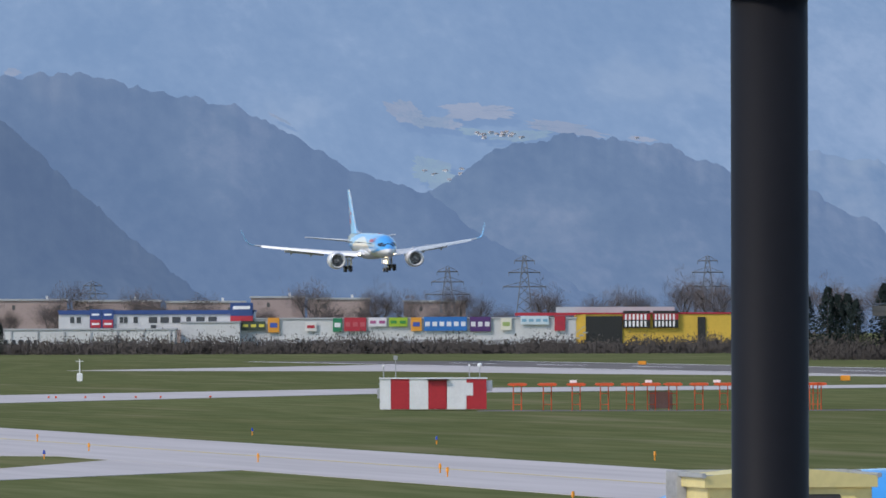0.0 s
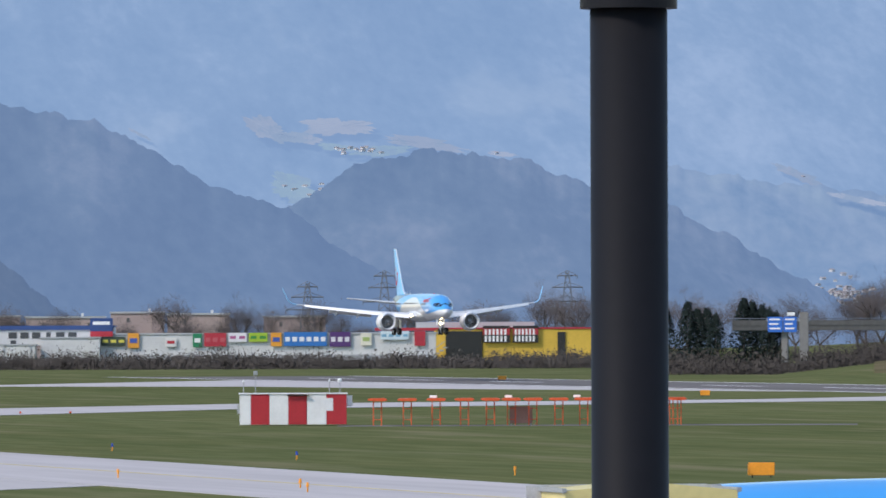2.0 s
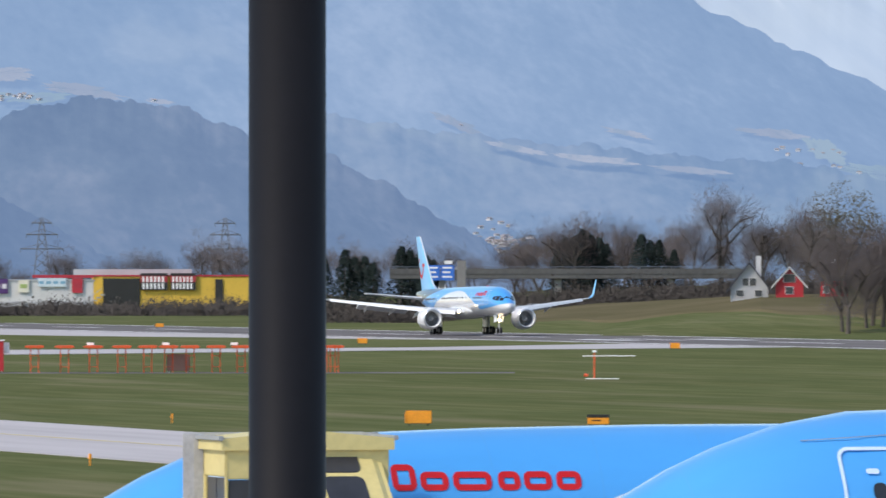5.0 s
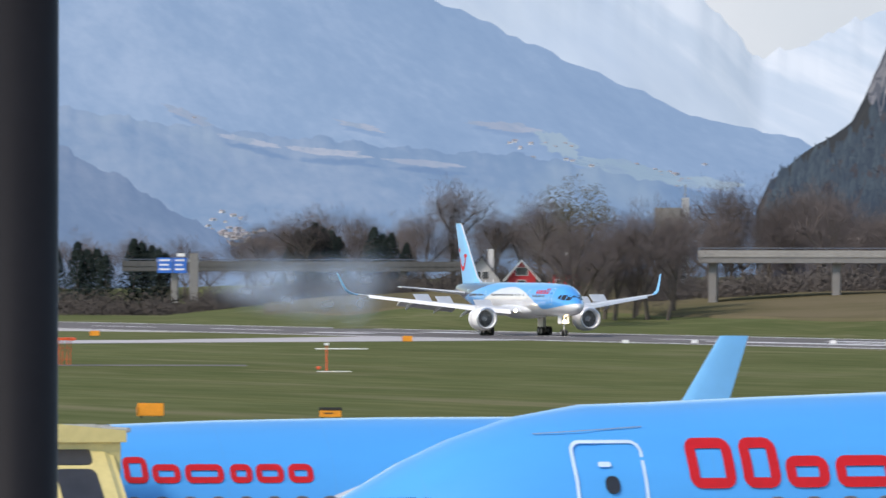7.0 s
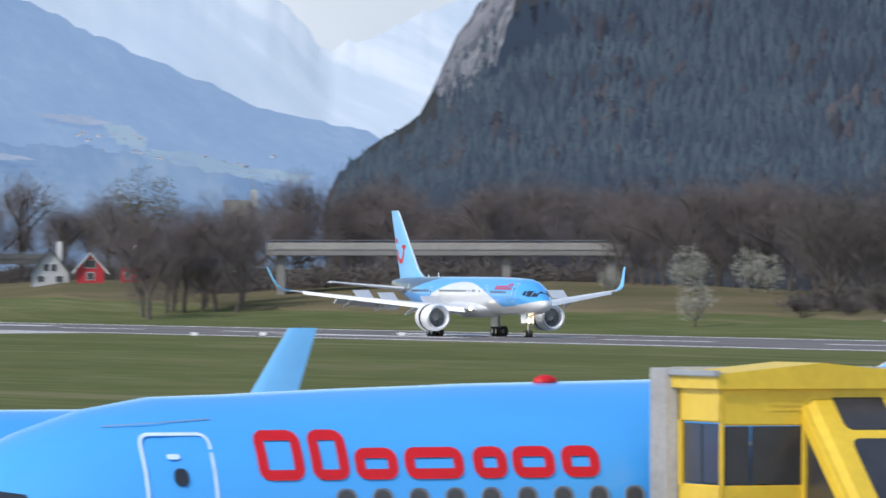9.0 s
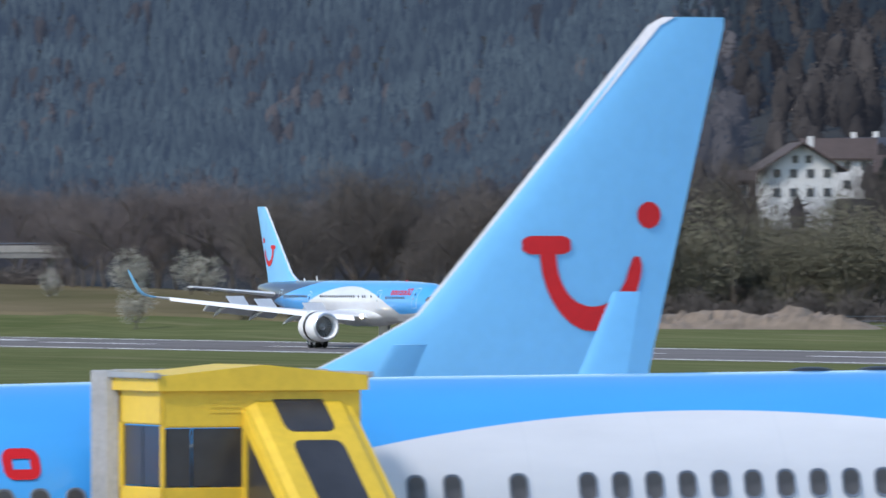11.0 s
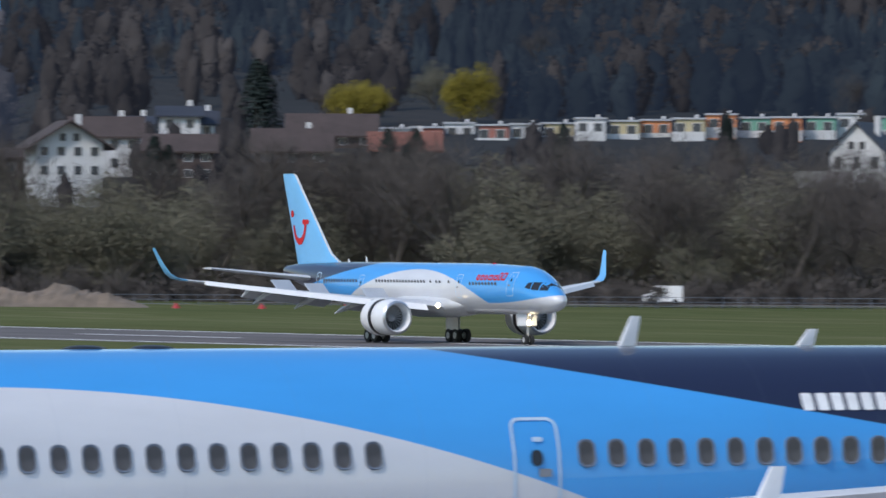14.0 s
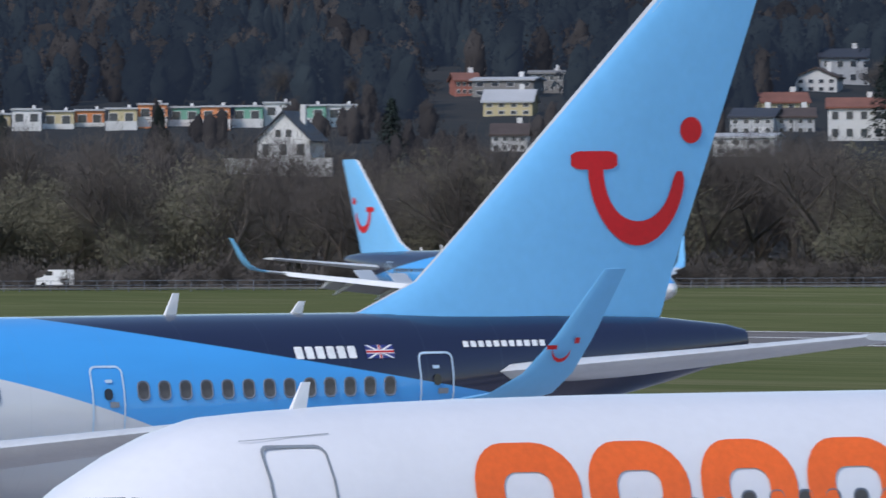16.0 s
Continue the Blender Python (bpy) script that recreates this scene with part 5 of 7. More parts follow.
def passenger_stairs(m, label, sill, paint):
    """Covered stairs: x runs along the aircraft towards its nose, y away from it, z up. The platform is 2.6 m wide."""
    r = root("passenger_stairs", m, label, "stairs vehicle", "passenger stairs")
    w, dp, top = 1.45, 2.0, sill + 2.55
    # platform hood
    for x in (-w, w - 0.06):
        part("hood_post", bm_box((x, 0.3, sill), (x + 0.06, 0.44, top - 0.2), 0.02), paint, r)
        part("hood_post", bm_box((x, dp - 0.05, sill), (x + 0.06, dp, top - 0.25), 0.02), paint, r)
    for x0 in (-w, w - 0.1):
        part("side_panel", bm_box((x0, 0.3, sill - 0.2), (x0 + 0.1, dp, sill + 1.02), 0.02), paint, r, "painted lower side panel")
        part("side_fascia", bm_box((x0, 0.3, top - 0.68), (x0 + 0.1, dp, top - 0.18), 0.02), paint, r, "painted upper side panel")
    bm = bmesh.new()
    loft([[(-w - 0.08, y, top - 0.22), (-w - 0.08, y, top - 0.02), (0, y, top + 0.13), (w + 0.08, y, top - 0.02), (w + 0.08, y, top - 0.22)] for y in (0.25, dp + 0.1)], True, bm)
    part("hood_roof", bm, paint, r, "painted pitched hood roof")
    bm = bmesh.new()
    for y in (0.25, dp + 0.06):
        box(bm, (-w - 0.12, y - 0.03, top - 0.06), (w + 0.12, y + 0.03, top + 0.0), 0.01)
    for x in (-w - 0.1, w + 0.1):
        box(bm, (x - 0.04, 0.2, top - 0.05), (x + 0.04, dp + 0.15, top + 0.03), 0.01)
    part("gutter", bm, M["steel"], r, "grey metal roof edging")
    for y0, y1 in ((0.46, 1.16), (1.2, 1.94)):
        for x in (-w + 0.04, w - 0.06):
            part("window_pane", bm_box((x, y0, sill + 1.04), (x + 0.025, y1, top - 0.70), 0.008), M["tint"], r, "smoked side window")
    for x in (-0.75, 0.25):
        bm = bmesh.new()
        for i in range(4):
            box(bm, (x, dp + 0.01, top - 0.52 + i * 0.07), (x + 0.5, dp + 0.03, top - 0.49 + i * 0.07))
        part("vent", bm, paint, r)
    for i in range(5):
        bm = bmesh.new()
        y, o = 0.02 + i * 0.055, 0.30 - 0.03 * i
        box(bm, (-w - o, y, sill - 0.2), (-w + 0.02, y + 0.04, top + 0.05), 0.012)
        box(bm, (w - 0.02, y, sill - 0.2), (w + o, y + 0.04, top + 0.05), 0.012)
        box(bm, (-w, y, top - 0.08), (w, y + 0.04, top + 0.06), 0.012)
        part("bellows_fold", bm, M["rubber"], r, "grey rubber bellows fold")
    part("platform", bm_box((-w, 0.05, sill - 0.18), (w, dp, sill - 0.04), 0.02), M["steel"], r)
    # the flight: a slanting tube, narrower than the hood
    run, fw, fx = (sill - 0.5) / math.tan(radians(38)), 0.74, -0.52
    y0, y1, z0, z1 = dp, dp + run, sill - 0.12, 0.5

    def line(f):
        return y0 + (y1 - y0) * f, z0 + (z1 - z0) * f
    for s in (-1, 1):
        x0, x1 = (fx + s * fw - 0.05, fx + s * fw + 0.05)
        (ya, za), (yb, zb) = line(0), line(1)
        for lo, hi in ((-0.25, 0.75), (1.95, 2.25)):
            part("flight_side", hull(bmesh.new(), [(x, y, z) for x in (x0, x1) for y, z in ((ya, za + lo), (ya, za + hi), (yb, zb + lo), (yb, zb + hi))]), paint, r, "painted slanting side of the stairs")
        for f in (0.0, 0.33, 0.66, 1.0):
            y, z = line(f)
            part("flight_post", bm_box((x0 - 0.005, y - 0.09, z + 0.5), (x1 + 0.005, y + 0.09, z + 2.1)), paint, r)
    bm = bmesh.new()
    (ya, za), (yb, zb) = line(-0.12), line(1)
    hull(bm, [(x, y, z) for x, dz in ((fx - fw - 0.06, -0.12), (fx - fw + 0.12, 0.0), (fx + fw - 0.12, 0.0), (fx + fw + 0.06, -0.12)) for y, z in ((ya, za + 2.16), (ya, za + 2.32 + dz), (yb, zb + 2.16), (yb, zb + 2.32 + dz))])
    part("flight_roof", bm, paint, r, "painted slanting roof of the stairs")
    for fa, fb in ((-0.06, 0.13), (0.17, 0.50), (0.55, 0.92)):
        (ya, za), (yb, zb) = line(fa), line(fb)
        bm = bmesh.new()
        ring = []
        for cx, cf, a0 in ((1, 1, 0), (-1, 1, 90), (-1, 0, 180), (1, 0, 270)):
            for q in (0, 30, 60, 90):
                a = radians(a0 + q)
                e = 0.12
                ring.append((fx + cx * (0.36 - e) + math.cos(a) * e, (cf and yb - e or ya + e) + math.sin(a) * e))
        slope = (zb - za) / (yb - ya)
        loft([[(x, y, za + (y - ya) * slope + up) for x, y in ring] for up in (2.30, 2.345)], True, bm)
        part("roof_light", bm, M["tint"], r, "smoked roof light with rounded corners")
    for i in range(3):
        (ya, za), (yb, zb) = line((i + 0.06) / 3), line((i + 0.94) / 3)
        for s in (-1, 1):
            bm = bmesh.new()
            hull(bm, [(x, y, z) for x in (fx + s * fw - 0.012, fx + s * fw + 0.012) for y, z in ((ya, za + 0.78), (ya, za + 1.93), (yb, zb + 0.78), (yb, zb + 1.93))])
            part("side_light", bm, M["tint"], r)
    for i in range(18):
        y, z = line((i + 0.5) / 18)
        part("step", bm_box((fx - fw, y - 0.16, z - 0.1), (fx + fw, y + 0.16, z - 0.05)), M["steel"], r)
    # the hood's outer face beside the flight
    bm = bmesh.new()
    box(bm, (0.10, dp - 0.06, sill - 0.2), (w, dp + 0.02, sill + 1.02), 0.02)
    box(bm, (-w, dp - 0.06, top - 0.72), (w, dp + 0.02, top - 0.2), 0.02)
    box(bm, (0.14, dp - 0.07, sill), (0.26, dp + 0.03, top - 0.3), 0.02)
    box(bm, (w - 0.05, dp - 0.07, sill), (w, dp + 0.03, top - 0.3), 0.02)
    part("outer_face", bm, paint, r, "painted outer hood face")
    for x0, x1 in ((0.27, 1.0), (1.02, w - 0.06)):
        part("window_pane", bm_box((x0, dp - 0.03, sill + 1.03), (x1, dp, top - 0.73), 0.01), M["tint"], r, "smoked front window")
    # chassis
    part("chassis", bm_box((-1.1, dp - 1.4, 0.55), (1.1, y1 + 0.8, 0.95), 0.05), paint, r)
    part("lift_frame", rod(rod(rod(rod(bmesh.new(), (-0.9, dp - 0.3, 0.9), (-0.9, dp - 0.3, sill - 0.1), 0.08), (0.9, dp - 0.3, 0.9), (0.9, dp - 0.3, sill - 0.1), 0.08), (-0.9, dp + 2.2, 0.9), (-0.9, dp + 0.2, sill - 0.3), 0.06), (0.9, dp + 2.2, 0.9), (0.9, dp + 0.2, sill - 0.3), 0.06), M["steel"], r)
    for y in (dp - 0.7, y1 - 0.6):
        for x in (-1.05, 1.05):
            wm = rod(bmesh.new(), (x - 0.13, y, 0.42), (x + 0.13, y, 0.42), 0.42, None, 18)
            tw = part("wheel", wm, M["tyre"], r)
            part("hub", rod(bmesh.new(), (x - 0.14, y, 0.42), (x + 0.14, y, 0.42), 0.2, None, 12), M["alu"], tw)
    return r


def beside(q, s, turn=0.0):
    """A spot on the near side of a parked airliner; x points to its nose, y away from it."""
    a = radians(FOOT)
    p = Vector((-math.cos(a), math.sin(a), 0)) * q + Vector((math.sin(a), math.cos(a), 0)) * s
    nose = math.degrees(math.atan2(-math.cos(a), -math.sin(a)))
    return pose(p.x, p.y, 0, 0, 0, nose + turn)


passenger_stairs(beside(121.35, 31.8 + 13.72), "yellow covered passenger stairs against a parked airliner", 3.9, M["yellow"])
passenger_stairs(beside(159.45, 37.75), "pale yellow covered passenger stairs at an airliner's front door", 2.62, M["cream"])

# ---- airfield fittings ----
M["cabred"] = worn("faded_red_panel", (0.42, 0.02, 0.03), 0.55, 0, 0.7, 6, 0.12)
M["cabwhite"] = worn("weathered_white_panel", (0.75, 0.75, 0.76), 0.55, 0, 0.7, 6, 0.07)
M["signal"] = worn("signal_orange", (0.72, 0.10, 0.025), 0.55, 0, 0.7, 6, 0.12)
M["amber"] = worn("amber_sign_paint", (0.85, 0.32, 0.02), 0.5, 0, 1, 8, 0.12)
M["black"] = worn("black_paint", (0.02, 0.02, 0.02), 0.5)
M["asphalt2"] = paving_material("service_path", (0.2, 0.19, 0.19), 0.3)


def facing(u, d, z=0.0, turn=0.0):
    """A pose at that bearing and distance whose x axis runs to the right as seen from the terrace and whose y points away."""
    p = at(brg_of(u), d, z)
    return pose(p.x, p.y, p.z, 0, 0, 90 - brg_of(u) + turn)


def cabin():
    r = root("equipment_cabin", facing(-18, 776), "red and white striped equipment cabin with roof aerials", "cabin")
    part("body", bm_box((-4.35, 0.02, 0.1), (4.35, 2.5, 2.62), 0.03), M["cabwhite"], r, "white cabin body")
    for i, (x0, x1, c) in enumerate(((-4.42, -3.5, "cabwhite"), (-3.5, -1.95, "cabred"), (-1.95, -0.4, "cabwhite"), (-0.4, 1.15, "cabred"), (1.15, 2.75, "cabwhite"), (2.75, 4.42, "cabred"))):
        part("wall_panel", bm_box((x0 + 0.01, -0.04, 0.12), (x1 - 0.01, 0.02, 2.62), 0.01), M[c], r, "red panel" if c == "cabred" else "white panel")
    part("wall_patch", bm_box((2.4, -0.06, 1.25), (3.3, -0.03, 2.3), 0.01), M["cabwhite"], r)
    part("door", bm_box((-0.3, -0.07, 0.15), (1.05, -0.02, 2.45), 0.01), M["cabred"], r, "red cabin door")
    part("door_canopy", bm_box((-0.5, -0.35, 2.5), (1.3, 0.05, 2.58), 0.01), M["black"], r)
    part("roof", bm_box((-4.5, -0.12, 2.62), (4.5, 2.6, 2.72), 0.02), M["cabwhite"], r)
    part("cooler", bm_box((-4.62, 0.3, 1.0), (-4.36, 1.1, 1.8), 0.03), M["steel"], r)
    part("tank", rod(bmesh.new(), (4.5, 0.7, 1.6), (4.5, 0.7, 2.5), 0.4, None, 14), M["cabwhite"], r)
    for x, h, ball in ((-4.1, 0.95, 0.09), (-3.1, 1.7, 0.0), (3.0, 1.0, 0.09), (3.85, 1.0, 0.19)):
        mast = part("mast", rod(bmesh.new(), (x, 0.8, 2.7), (x, 0.8, 2.7 + h), 0.04, None, 6), M["steel"], r)
        if ball:
            bm = bmesh.new()
            bmesh.ops.create_uvsphere(bm, u_segments=12, v_segments=8, radius=ball, matrix=Matrix.Translation((x, 0.8, 2.75 + h)))
            part("lamp_globe", bm, M["lt"], mast, "white globe")
        else:
            part("sensor", bm_box((x - 0.18, 0.75, 2.5 + h), (x + 0.18, 0.85, 2.85 + h), 0.02), M["steel"], mast)


cabin()


def array_stand(m):
    r = root("aerial_stand", m, "orange steel aerial stand on two legs", "aerial", "aerial row")
    for x in (-0.33, 0.33):
        part("leg", rod(rod(bmesh.new(), (x, 0, 0), (x, 0, 2.1), 0.05, None, 6), (x, 0.7, 0), (x, 0.0, 1.9), 0.035, None, 6), M["signal"], r)
    part("brace", rod(rod(bmesh.new(), (-0.33, 0, 0.5), (0.33, 0, 0.5), 0.025, None, 6), (-0.33, 0, 1.4), (0.33, 0, 1.4), 0.025, None, 6), M["signal"], r)
    bm = bmesh.new()
    loft([[(x, -1.3, 2.16 - h), (x, 1.3, 2.16 - h), (x, 1.3, 2.16 + h), (x, -1.3, 2.16 + h)] for x, h in ((-0.8, 0.03), (-0.6, 0.1), (0.6, 0.12), (0.8, 0.04))], True, bm)
    part("aerial_head", bm, M["signal"], r, "orange aerial head")
    return r


first = array_stand(facing(131, 775))
for i, u in enumerate((184, 235, 285, 331, 368, 406, 452, 496, 545, 600, 655, 661)):
    copy_thing(first, facing(u, 775))
for u in (238, 371, 492):
    r = root("obstacle_lamp", facing(u - 8, 775.5, 2.28), "small white lamp box on an aerial stand", "lamp", "aerial row")
    part("lamp_box", bm_box((-0.3, -0.15, 0), (0.3, 0.15, 0.22), 0.03), M["lt"], r)
    part("lamp_foot", bm_box((-0.1, -0.12, -0.04), (0.1, 0.12, 0.02)), M["black"], r)
r = root("cable_cabinet", facing(385, 776), "dull red wire mesh cabinet between aerial stands", "cabinet", "aerial row")
part("cabinet_body", bm_box((-0.95, -0.3, 0.15), (0.95, 0.3, 1.55), 0.03), worn("dull_red_mesh", (0.36, 0.22, 0.19), 0.8), r)
for x in (-0.85, 0.75):
    part("cabinet_foot", bm_box((x, -0.25, 0), (x + 0.1, 0.25, 0.16)), M["steel"], r)
a, b = at(brg_of(60), 770), at(brg_of(980), 770)
a2, b2 = at(brg_of(980), 779), at(brg_of(60), 779)
tagged(slab("service_path", [a, b, a2, b2], 0.05, M["asphalt2"], None, 0.02), "grey service path under the aerial row", "path", kind="structure")


def field_sign(u, d, w, h, dark):
    r = root("taxiway_sign", facing(u, d), "amber taxiway sign with a dark face edge" if dark else "orange taxiway marker box on short feet", "sign", "taxiway signs")
    part("sign_box", bm_box((-w / 2, -0.15, 0.12), (w / 2, 0.15, 0.12 + h), 0.03), M["amber"], r)
    for x in (-w * 0.35, w * 0.35):
        part("foot", rod(bmesh.new(), (x, 0, 0), (x, 0, 0.14), 0.04, None, 6), M["black"], r)
    if dark:
        part("sign_top", bm_box((-w / 2 - 0.02, -0.17, h * 0.75 + 0.1), (w / 2 + 0.02, -0.12, 0.14 + h), 0.01), M["black"], r)
        part("sign_bar", bm_box((-w * 0.3, -0.17, 0.3), (w * 0.1, -0.145, 0.3 + h * 0.12)), M["black"], r)
    else:
        part("side_plate", bm_box((-w / 2 - 0.03, -0.2, 0.12), (-w / 2 + 0.04, 0.2, 0.1 + h * 0.8), 0.01), M["amber"], r)


for u, d, w, h, k_ in ((810, 500, 1.4, 0.68, False), (1128, 497, 1.15, 0.5, True), (711, 1099, 1.1, 0.6, False), (352, 1457, 1.2, 0.55, False), (1264, 1021, 1.05, 0.6, False), (1902, 1394, 1.3, 0.6, False)):
    field_sign(u, d, w, h, k_)


def edge_lamp(u, d, mat, label):
    r = root("edge_light", facing(u, d), label, "light", "edge lights")
    part("stem", rod(bmesh.new(), (0, 0, 0), (0, 0, 0.3), 0.04, None, 8), M["amber"], r)
    part("head", rod(bmesh.new(), (0, 0, 0.28), (0, 0, 0.5), 0.085, 0.06, 10), mat, r)


BLUE = worn("blue_lens", (0.02, 0.06, 0.4), 0.2)
for u, d in ((-718, 590), (-627, 548), (-328, 505), (-6, 470), (229, 395), (-706, 520), (7, 458), (374, 510), (-12, 575), (-338, 620)):
    edge_lamp(u, d, rng.choice((BLUE, M["amber"])), "small taxiway edge light on a stem")
for u in (-698, -685, -633, -600, -544, -500, -412, 1650, 1772, 2017):
    r = root("runway_light", facing(u, 900 if u < 0 else 1010), "low runway edge light with a pale head", "light", "runway lights")
    part("light_head", bm_box((-0.35 if u > 0 else -0.1, -0.2, 0.05), (0.35 if u > 0 else 0.1, 0.2, 0.4 if u > 0 else 0.22), 0.03), M["lt"] if u > 0 else M["signal"], r)
    part("light_foot", bm_box((-0.09, -0.1, 0), (0.09, 0.1, 0.07)), M["black"], r)


def monitor_mast(u, d, h, white):
    r = root("monitor_mast", facing(u, d), "white weather mast with an instrument box" if white else "orange monitor aerial with cross bars", "mast")
    c = M["lt"] if white else M["signal"]
    part("pole", rod(bmesh.new(), (0, 0, 0), (0, 0, h), 0.06, None, 8), c, r)
    if white:
        part("instrument_box", bm_box((-0.35, -0.3, 0.05), (0.35, 0.3, 1.0), 0.04), M["lt"], r)
        part("cross_arm", rod(bmesh.new(), (-0.45, 0, h * 0.9), (0.45, 0, h * 0.9), 0.03, None, 6), c, r)
    else:
        part("cross_arm", bm_box((-0.9, -0.05, h - 0.35), (3.2, 0.05, h - 0.28)), M["lt"], r)
        part("cap", bm_box((-0.18, -0.18, h - 0.05), (0.18, 0.18, h + 0.12), 0.03), M["lt"], r)
        part("ground_bar", bm_box((-0.7, -0.4, 0.0), (1.9, 0.4, 0.05)), M["lt"], r)
        part("brace", rod(bmesh.new(), (-0.8, 0, 0.3), (-0.5, 0, 0.3), 0.12, None, 8), M["signal"], r)


monitor_mast(1121, 728, 2.1, False)
monitor_mast(-643, 1128, 2.7, True)

# ---- dirt heaps beyond the runway ----
M["dirt"] = worn("dry_earth", (0.20, 0.155, 0.115), 0.95, 0, 0.05, 0.6, 0.3, 0.1)


def heap(u0, u1, d, h, label):
    a, b = at(brg_of(u0), d), at(brg_of(u1), d)
    way = (b - a).normalized()
    side = Vector((-way.y, way.x, 0))
    bm = bmesh.new()
    n, rows, prev = int((b - a).length / 0.6), 9, None
    base = bank_z(brg_of((u0 + u1) / 2), d)
    for i in range(n + 1):
        f = i / n
        row = []
        for j in range(rows):
            g = j / (rows - 1)
            hh = h * math.sin(math.pi * g) * min(1, 6 * f, 6 * (1 - f)) * (0.62 + 0.5 * noise.noise((i * 0.13, j * 0.4, u0)) + 0.25 * noise.noise((i * 0.5, j, u0)))
            row.append(bm.verts.new(a + way * (b - a).length * f + side * (g - 0.5) * h * 5 + Vector((0, 0, base - 0.15 + hh))))
        if prev:
            for p, q, s_, t_ in zip(prev, prev[1:], row[1:], row):
                bm.faces.new((p, q, s_, t_))
        prev = row
    bmesh.ops.recalc_face_normals(bm, faces=bm.faces)
    tagged(part("earth_heap", bm, M["dirt"], None), label, "earth heap", "earth heaps")


heap(2860, 3180, 1075, 2.4, "long low heap of bare brown earth")
heap(3380, 3860, 1060, 3.0, "long uneven heap of bare brown earth")
# ---- shops, bridges and houses beyond the airfield ----
M["wallw"] = worn("white_render", (0.60, 0.60, 0.60), 0.8, 0, 0.15, 2, 0.1)
M["wallg"] = worn("grey_cladding", (0.42, 0.43, 0.45), 0.7, 0, 0.15, 2, 0.1)
M["wallp"] = worn("pinkish_render", (0.40, 0.31, 0.29), 0.85, 0, 0.1, 2, 0.1)
M["wally"] = worn("yellow_cladding", (0.66, 0.43, 0.06), 0.7, 0, 0.15, 2, 0.1)
M["roofr"] = worn("red_tile_roof", (0.19, 0.080, 0.058), 0.85, 0, 0.3, 3, 0.2)
M["roofb"] = worn("brown_tile_roof", (0.068, 0.050, 0.046), 0.85, 0, 0.3, 3, 0.2)
M["roofd"] = worn("dark_slate_roof", (0.035, 0.04, 0.055), 0.7, 0, 0.3, 3, 0.2)
M["beton"] = worn("weathered_concrete", (0.22, 0.215, 0.21), 0.85, 0, 0.1, 1.5, 0.15)
# A darker copy of the concrete, standing for the first bridge's shade.
M["dark_beton"] = worn("shade_toned_concrete", (0.10, 0.10, 0.10), 0.9, 0, 0.1, 1.5, 0.2)
M["win"] = worn("house_window", (0.05, 0.06, 0.075), 0.15)
SIGNC = {}


def sign_mat(c):
    if c not in SIGNC:
        SIGNC[c] = worn("sign_%s" % len(SIGNC), c, 0.5, 0, 0.3, 3, 0.06)
    return SIGNC[c]


SHOP_D = 2000.0
SX = SHOP_D * math.tan(radians(1 / 290.1))
shop_frame = facing(0, SHOP_D)


def sx(u):
    return SHOP_D * math.tan(radians(u / 290.1))


def sz(v):
    return EYE_Z + SHOP_D * math.tan(radians((v + 48) / 290.1))


def hall(name, u0, u1, v0, v1, depth, wall, label, roof=None):
    """A flat-roofed hall; its front stands across the view."""
    r = root(name, shop_frame @ pose(sx((u0 + u1) / 2), 0, 0), label, "building", "shops")
    w = sx(u1) - sx(u0)
    z0, z1 = max(0.0, sz(v0)), sz(v1)
    part("wall", bm_box((-w / 2, 0, 0 if z0 < 2.5 else z0), (w / 2, depth, z1), 0.05), wall, r)
    part("roof_edge", bm_box((-w / 2 - 0.2, -0.2, z1), (w / 2 + 0.2, depth + 0.2, z1 + 0.35), 0.04), roof or M["wallg"], r)
    return r, w, z1


def window_in(r, x, z, w, h, y=0.0, mat=None):
    f = part("window", bm_box((x - w / 2 - 0.08, y - 0.06, z - 0.08), (x + w / 2 + 0.08, y + 0.02, z + h + 0.08)), M["wallw"], r)
    part("pane", bm_box((x - w / 2, y - 0.09, z), (x + w / 2, y - 0.055, z + h)), mat or M["win"], f)


NAVYS, REDS = (0.03, 0.07, 0.22), (0.45, 0.03, 0.05)
r, w, z1 = hall("shop_hall", -680, -335, -74, -42, 22, M["wallw"], "long pale shop hall with a blue roof band", sign_mat(NAVYS))
part("roof_band", bm_box((-w / 2, -0.3, z1 - 0.55), (w / 2, -0.02, z1 + 0.3)), sign_mat(NAVYS), r, "dark blue roof band")
for x, ww in ((-17.9, 0.9), (-16.5, 0.9), (-7.4, 0.8), (-6.5, 0.8), (-4.4, 0.9), (-0.7, 1.8), (1.8, 1.8), (4.3, 1.8), (6.9, 1.0), (9.4, 1.8), (12.0, 1.8)):
    window_in(r, x, 6.3, ww, 1.3)
for x in (-0.6, 9.4):
    window_in(r, x, 4.0, 1.2, 1.9)
for x, c in ((-12.9, REDS), (-10.3, NAVYS)):
    p_ = part("sign_panel", bm_box((x - 1.25, -0.5, 5.2), (x + 1.25, -0.31, 9.2), 0.03), sign_mat(NAVYS), r, "tall navy and red sign panel")
    part("sign_field", bm_box((x - 1.1, -0.54, 5.3), (x + 1.1, -0.5, 7.0)), sign_mat(REDS), p_, "red sign field")
    for z in (5.9, 7.9):
        part("sign_bar", bm_box((x - 0.8, -0.58, z), (x + 0.8, -0.5, z + 0.4)), M["lt"], p_)
tower = part("sign_tower", bm_box((w / 2 - 5, -0.6, z1 - 2.0), (w / 2 - 0.2, 2.5, z1 + 1.9), 0.05), sign_mat(NAVYS), r, "blue sign tower")
